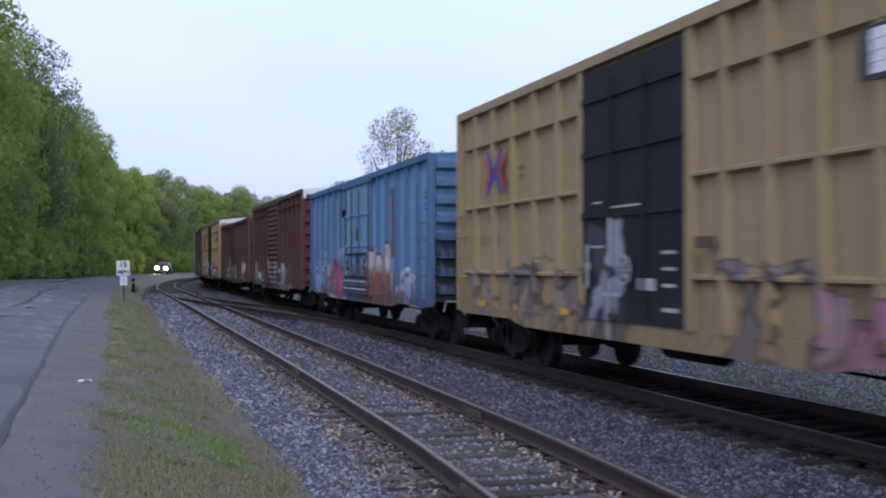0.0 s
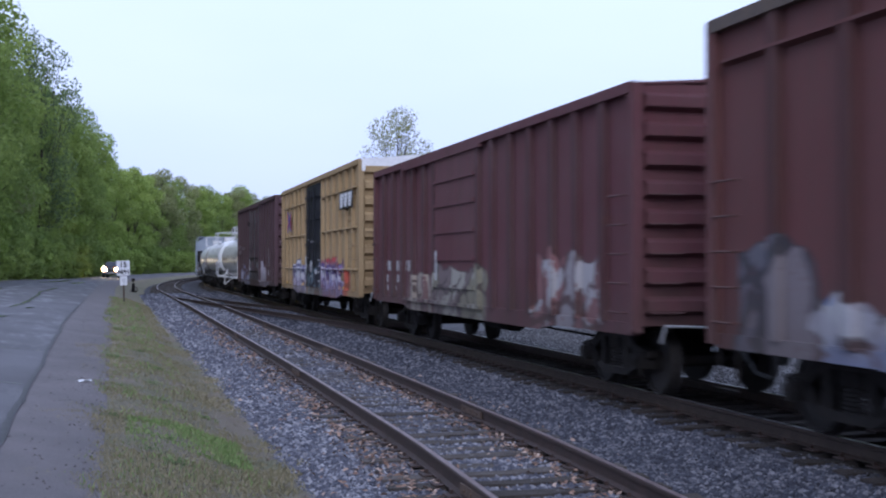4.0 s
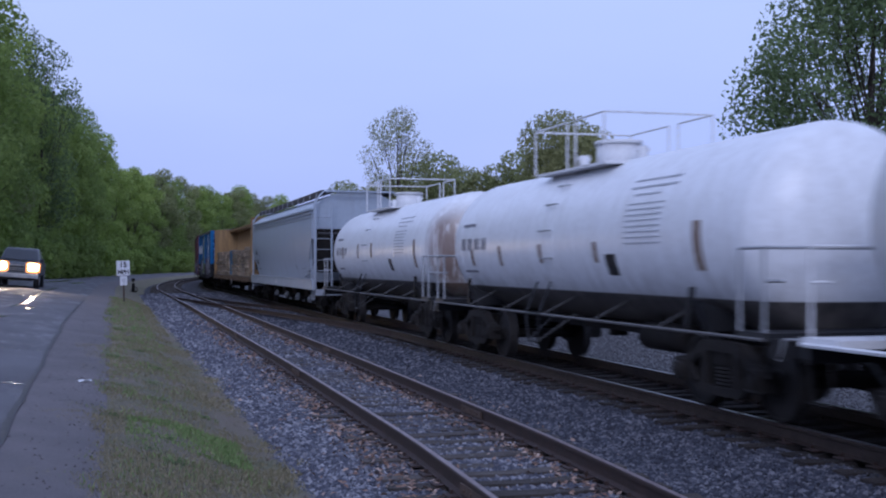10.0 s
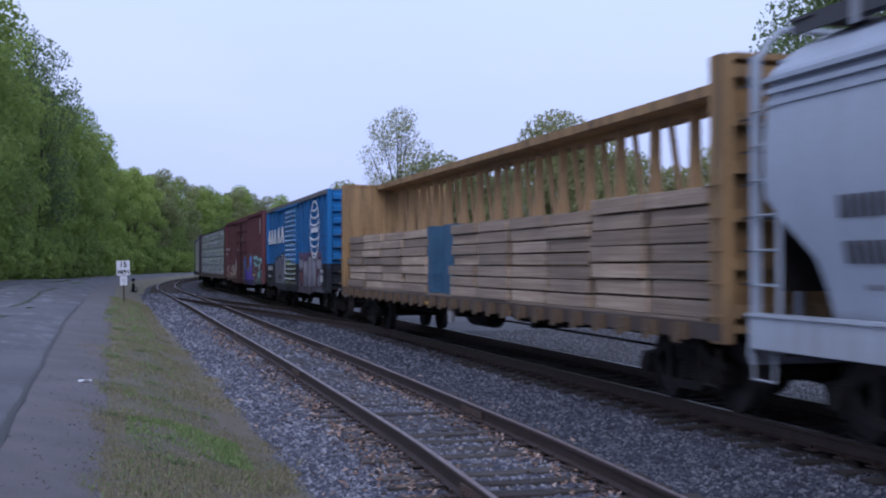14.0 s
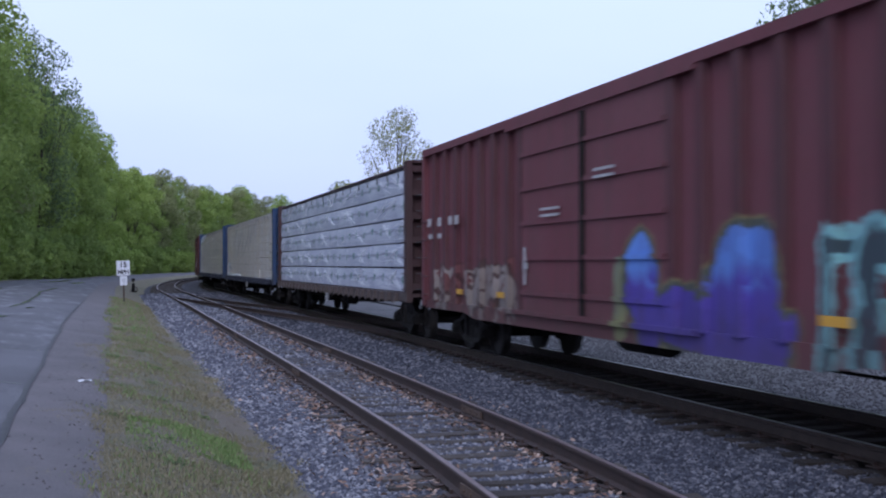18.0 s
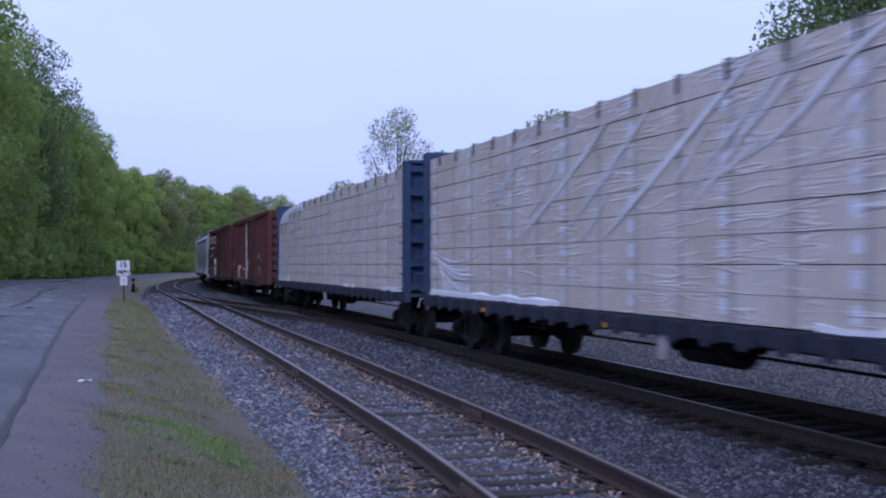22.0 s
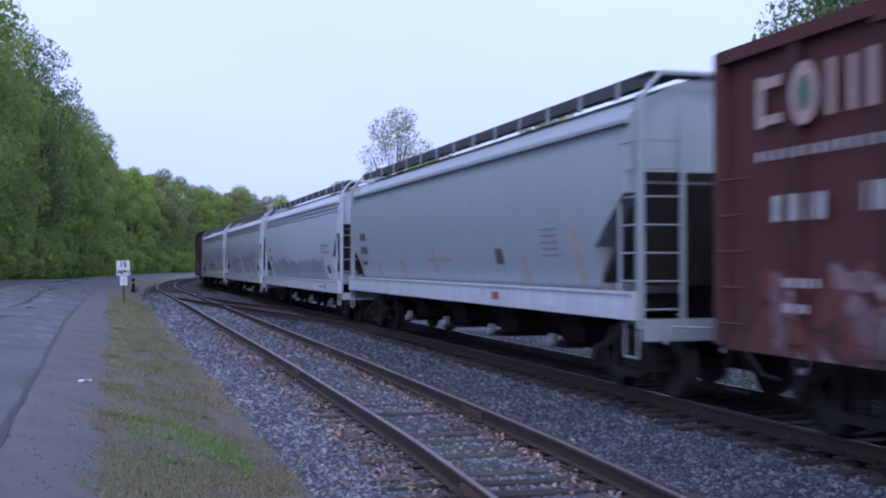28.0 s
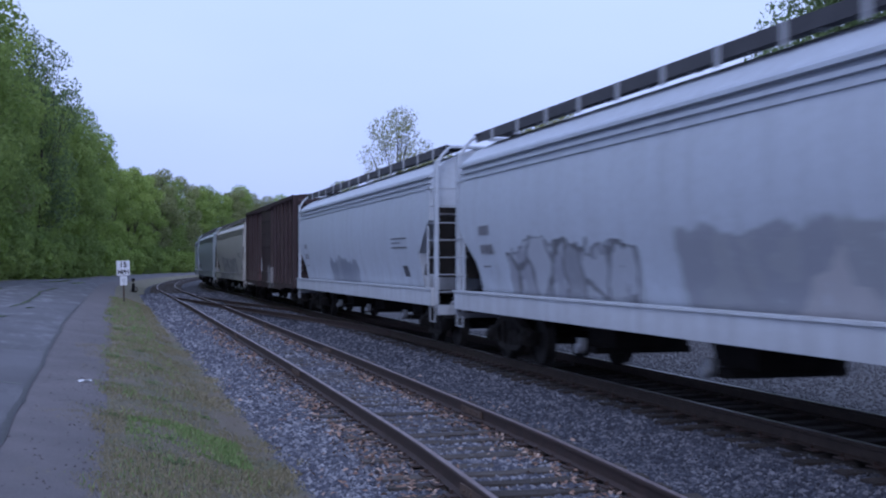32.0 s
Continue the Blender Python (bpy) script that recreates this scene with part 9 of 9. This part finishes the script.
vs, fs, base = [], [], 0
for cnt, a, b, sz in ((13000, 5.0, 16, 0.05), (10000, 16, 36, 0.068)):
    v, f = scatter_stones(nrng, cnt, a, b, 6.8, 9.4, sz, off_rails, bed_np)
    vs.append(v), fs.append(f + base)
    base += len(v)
tagged(new("stained_stones", raw_mesh("stained_stones", np.concatenate(vs), np.concatenate(fs), M_STONE_DARK)), "oil-stained ballast stones by the main line, train shade in their colour", "ballast", kind="stuff")
v, f = scatter_stones(nrng, 14000, 9.0, 40, 11.25, 17.0, 0.05, lambda s, u: u > 0, lambda s, u: np.interp(u, [11, 13, 40], [-0.62, -0.62, -0.5]) + 0.02)
tagged(new("yard_gravel", raw_mesh("yard_gravel", v, f, M_STONE_YARD)), "loose grey gravel strewn over the yard", "gravel", kind="stuff")


def gz_np(u):
    return np.interp(u, [-6.3, -1.2, -0.35, 0.6, 1.5, 2.2], [0.70, 0.27, 0.15, -0.02, -0.36, -0.36])


v, f = scatter_stones(nrng, 800, 4.5, 40, -0.95, -0.1, 0.018, lambda s, u: u > -5, lambda s, u: gz_np(u) + 0.01)
tagged(new("shoulder_grit", raw_mesh("shoulder_grit", v, f, M_STONE_GRIT)), "scattered grit and stones on the road shoulder", "gravel", kind="stuff")

M_LEAF = stone_mat("dead_leaf", (0.15, 0.085, 0.06), (0.28, 0.185, 0.14), (0.46, 0.36, 0.30))


def scatter_leaves(rng, count, s_rng, u_fun, zfun, size):
    s = rng.uniform(s_rng[0], s_rng[1], count) ** 1.0
    u = u_fun(s, rng)
    z = zfun(s, u) + rng.uniform(0.02, 0.06, count)
    a = rng.uniform(0, 6.28, count)
    d = np.stack([np.cos(a), np.sin(a), rng.normal(0, 0.3, count)], 1)
    e = np.stack([-np.sin(a), np.cos(a), rng.normal(0, 0.35, count)], 1)
    sc = (size * rng.uniform(0.6, 1.3, count))[:, None]
    p = np.stack([u, s, z], 1)
    up = np.array([0, 0, 1.0]) * sc * 0.25
    v = np.stack([p - d * sc, p + e * sc * 0.55 + up, p + d * sc, p - e * sc * 0.55 + up], 1).reshape(-1, 3)
    return v, np.arange(count * 4).reshape(-1, 4)


def near_rail(sg, lo_, hi_):
    return lambda s, rng: side_np(s) + sg * 0.753 + rng.normal((lo_ + hi_) / 2, (hi_ - lo_) / 2, len(s))


parts_v, parts_f, base = [], [], 0
for cnt, sr, uf, sz in ((900, (6.5, 14), near_rail(-1, -0.52, -0.08), 0.036), (800, (14, 26), near_rail(-1, -0.5, -0.08), 0.042), (620, (6.5, 14), near_rail(1, -0.36, -0.08), 0.036), (620, (14, 26), near_rail(1, -0.34, -0.08), 0.042), (420, (7, 22), lambda s, rng: rng.uniform(1.3, 5.5, len(s)), 0.034), (700, (26, 45), near_rail(-1, -0.55, -0.1), 0.06), (600, (26, 45), near_rail(1, -0.4, -0.1), 0.06), (700, (9, 40), lambda s, rng: 1.35 + rng.normal(0, 0.16, len(s)), 0.036)):
    v, f = scatter_leaves(nrng, cnt, sr, uf, bed_np, sz)
    parts_v.append(v), parts_f.append(f + base)
    base += len(v)
tagged(new("dead_leaves", raw_mesh("dead_leaves", np.concatenate(parts_v), np.concatenate(parts_f), M_LEAF)), "dry brown leaves drifted along the siding rails", "leaves", kind="stuff")

M_GRASS = stone_mat("dry_grass_blade", (0.165, 0.155, 0.085), (0.225, 0.20, 0.125), (0.31, 0.27, 0.195))
M_GREEN = stone_mat("fresh_grass_blade", (0.12, 0.19, 0.06), (0.175, 0.25, 0.085), (0.25, 0.32, 0.13))


def scatter_blades(rng, count, s_rng, u_rng, height, keep, width=0.006):
    s = rng.uniform(s_rng[0], s_rng[1], count)
    u = rng.uniform(u_rng[0], u_rng[1], count)
    patch = np.array([noise.noise(Vector((a * 1.1, b * 0.7, 2.0))) + 0.6 * noise.noise(Vector((a * 3.3, b * 3.1, 5.0))) for a, b in zip(u.tolist(), s.tolist())])
    fringe = np.clip(np.abs(u - 0.48 + 0.15 * np.sin(s * 1.7)) - 0.78, 0, 1) * 1.3
    ok = patch * 1.05 + rng.normal(0, 0.38, count) - fringe > keep
    s, u, patch = s[ok], u[ok], patch[ok]
    n = len(s)
    h = height * rng.uniform(0.4, 1.3, n) * (0.6 + np.clip(patch, 0, 1))
    a = rng.uniform(0, 6.28, n)
    w = width * (1 + s / 15.0)
    p = np.stack([u, s, gz_np(u) - 0.03], 1)
    d = np.stack([np.cos(a), np.sin(a), np.zeros(n)], 1) * w[:, None]
    tip = p + np.stack([rng.normal(0, 0.5, n) * h, rng.normal(0, 0.5, n) * h, h + 0.02], 1)
    v = np.stack([p - d, p + d, tip], 1).reshape(-1, 3)
    return v, np.arange(n * 3).reshape(-1, 3)


gv, gf, base = [], [], 0
for cnt, sr, ur, hh, kp in ((56000, (4.5, 14), (-0.9, 2.0), 0.026, -0.02), (36000, (14, 30), (-0.8, 1.9), 0.032, -0.03), (14000, (30, 62), (-0.4, 1.5), 0.06, -0.1), (7000, (-6, 4.5), (-0.6, 1.7), 0.03, -0.05)):
    v, f = scatter_blades(nrng, cnt, sr, ur, hh, kp)
    gv.append(v), gf.append(f + base)
    base += len(v)
tagged(new("dry_grass", raw_mesh("dry_grass", np.concatenate(gv), np.concatenate(gf), M_GRASS)), "short dry patchy grass between road and track", "grass", kind="stuff")
gv, gf, base = [], [], 0
for cnt, sr, ur, hh, kp in ((6000, (11.8, 13.8), (0.1, 1.35), 0.06, 0.0), (6000, (14, 30), (-0.3, 1.1), 0.05, 0.42), (6000, (5, 11.8), (-0.4, 1.4), 0.04, 0.55), (4000, (30, 60), (-0.35, 1.0), 0.1, 0.3)):
    v, f = scatter_blades(nrng, cnt, sr, ur, hh, kp)
    gv.append(v), gf.append(f + base)
    base += len(v)
tagged(new("green_grass", raw_mesh("green_grass", np.concatenate(gv), np.concatenate(gf), M_GREEN)), "fresh green grass tufts on the verge", "grass", kind="stuff")


# low weeds in the verge
wv, wf, base = [], [], 0
for px, dep, n_, hh in ((205, 21.4, 60, 0.14), (250, 24.0, 50, 0.12), (228, 26.5, 60, 0.14), (275, 20.6, 70, 0.12), (270, 17.6, 70, 0.11), (222, 16.6, 40, 0.10), (285, 15.6, 60, 0.10), (360, 15.2, 60, 0.10), (200, 13.2, 70, 0.09), (300, 12.0, 50, 0.09), (312, 10.6, 110, 0.11), (268, 11.2, 60, 0.08), (398, 11.6, 60, 0.09), (212, 30.5, 60, 0.16), (246, 33.0, 60, 0.16), (192, 38.0, 60, 0.18)):
    cx_, cy_ = off_axis(px, dep)
    a = nrng.uniform(0, 6.28, n_)
    r_ = np.abs(nrng.normal(0, 0.13, n_))
    u_, s_ = cx_ + np.cos(a) * r_, cy_ + np.sin(a) * r_ * 1.3
    h_ = hh * 0.45 * nrng.uniform(0.3, 1.2, n_)
    p_ = np.stack([u_, s_, gz_np(u_) - 0.02], 1)
    d_ = np.stack([np.cos(a * 3), np.sin(a * 3), np.zeros(n_)], 1) * (0.007 * nrng.uniform(0.6, 1.5, n_))[:, None]
    tip = p_ + np.stack([np.cos(a) * h_ * 0.7, np.sin(a) * h_ * 0.7, h_], 1)
    mid_ = p_ * 0.5 + tip * 0.5 + np.array([0, 0, 0.02])
    wv.append(np.stack([p_, mid_ + d_, tip, mid_ - d_], 1).reshape(-1, 3))
    wf.append(np.arange(n_ * 4).reshape(-1, 4) + base)
    base += n_ * 4
tagged(new("verge_weeds", raw_mesh("verge_weeds", np.concatenate(wv), np.concatenate(wf), stone_mat("dark_weed", (0.08, 0.115, 0.05), (0.125, 0.17, 0.07), (0.19, 0.24, 0.10)))), "small dark green weeds in the dry verge", "weeds", kind="stuff")


def motions():
    for ob, rows in KEYED:
        walk(ob, rows)


motions()
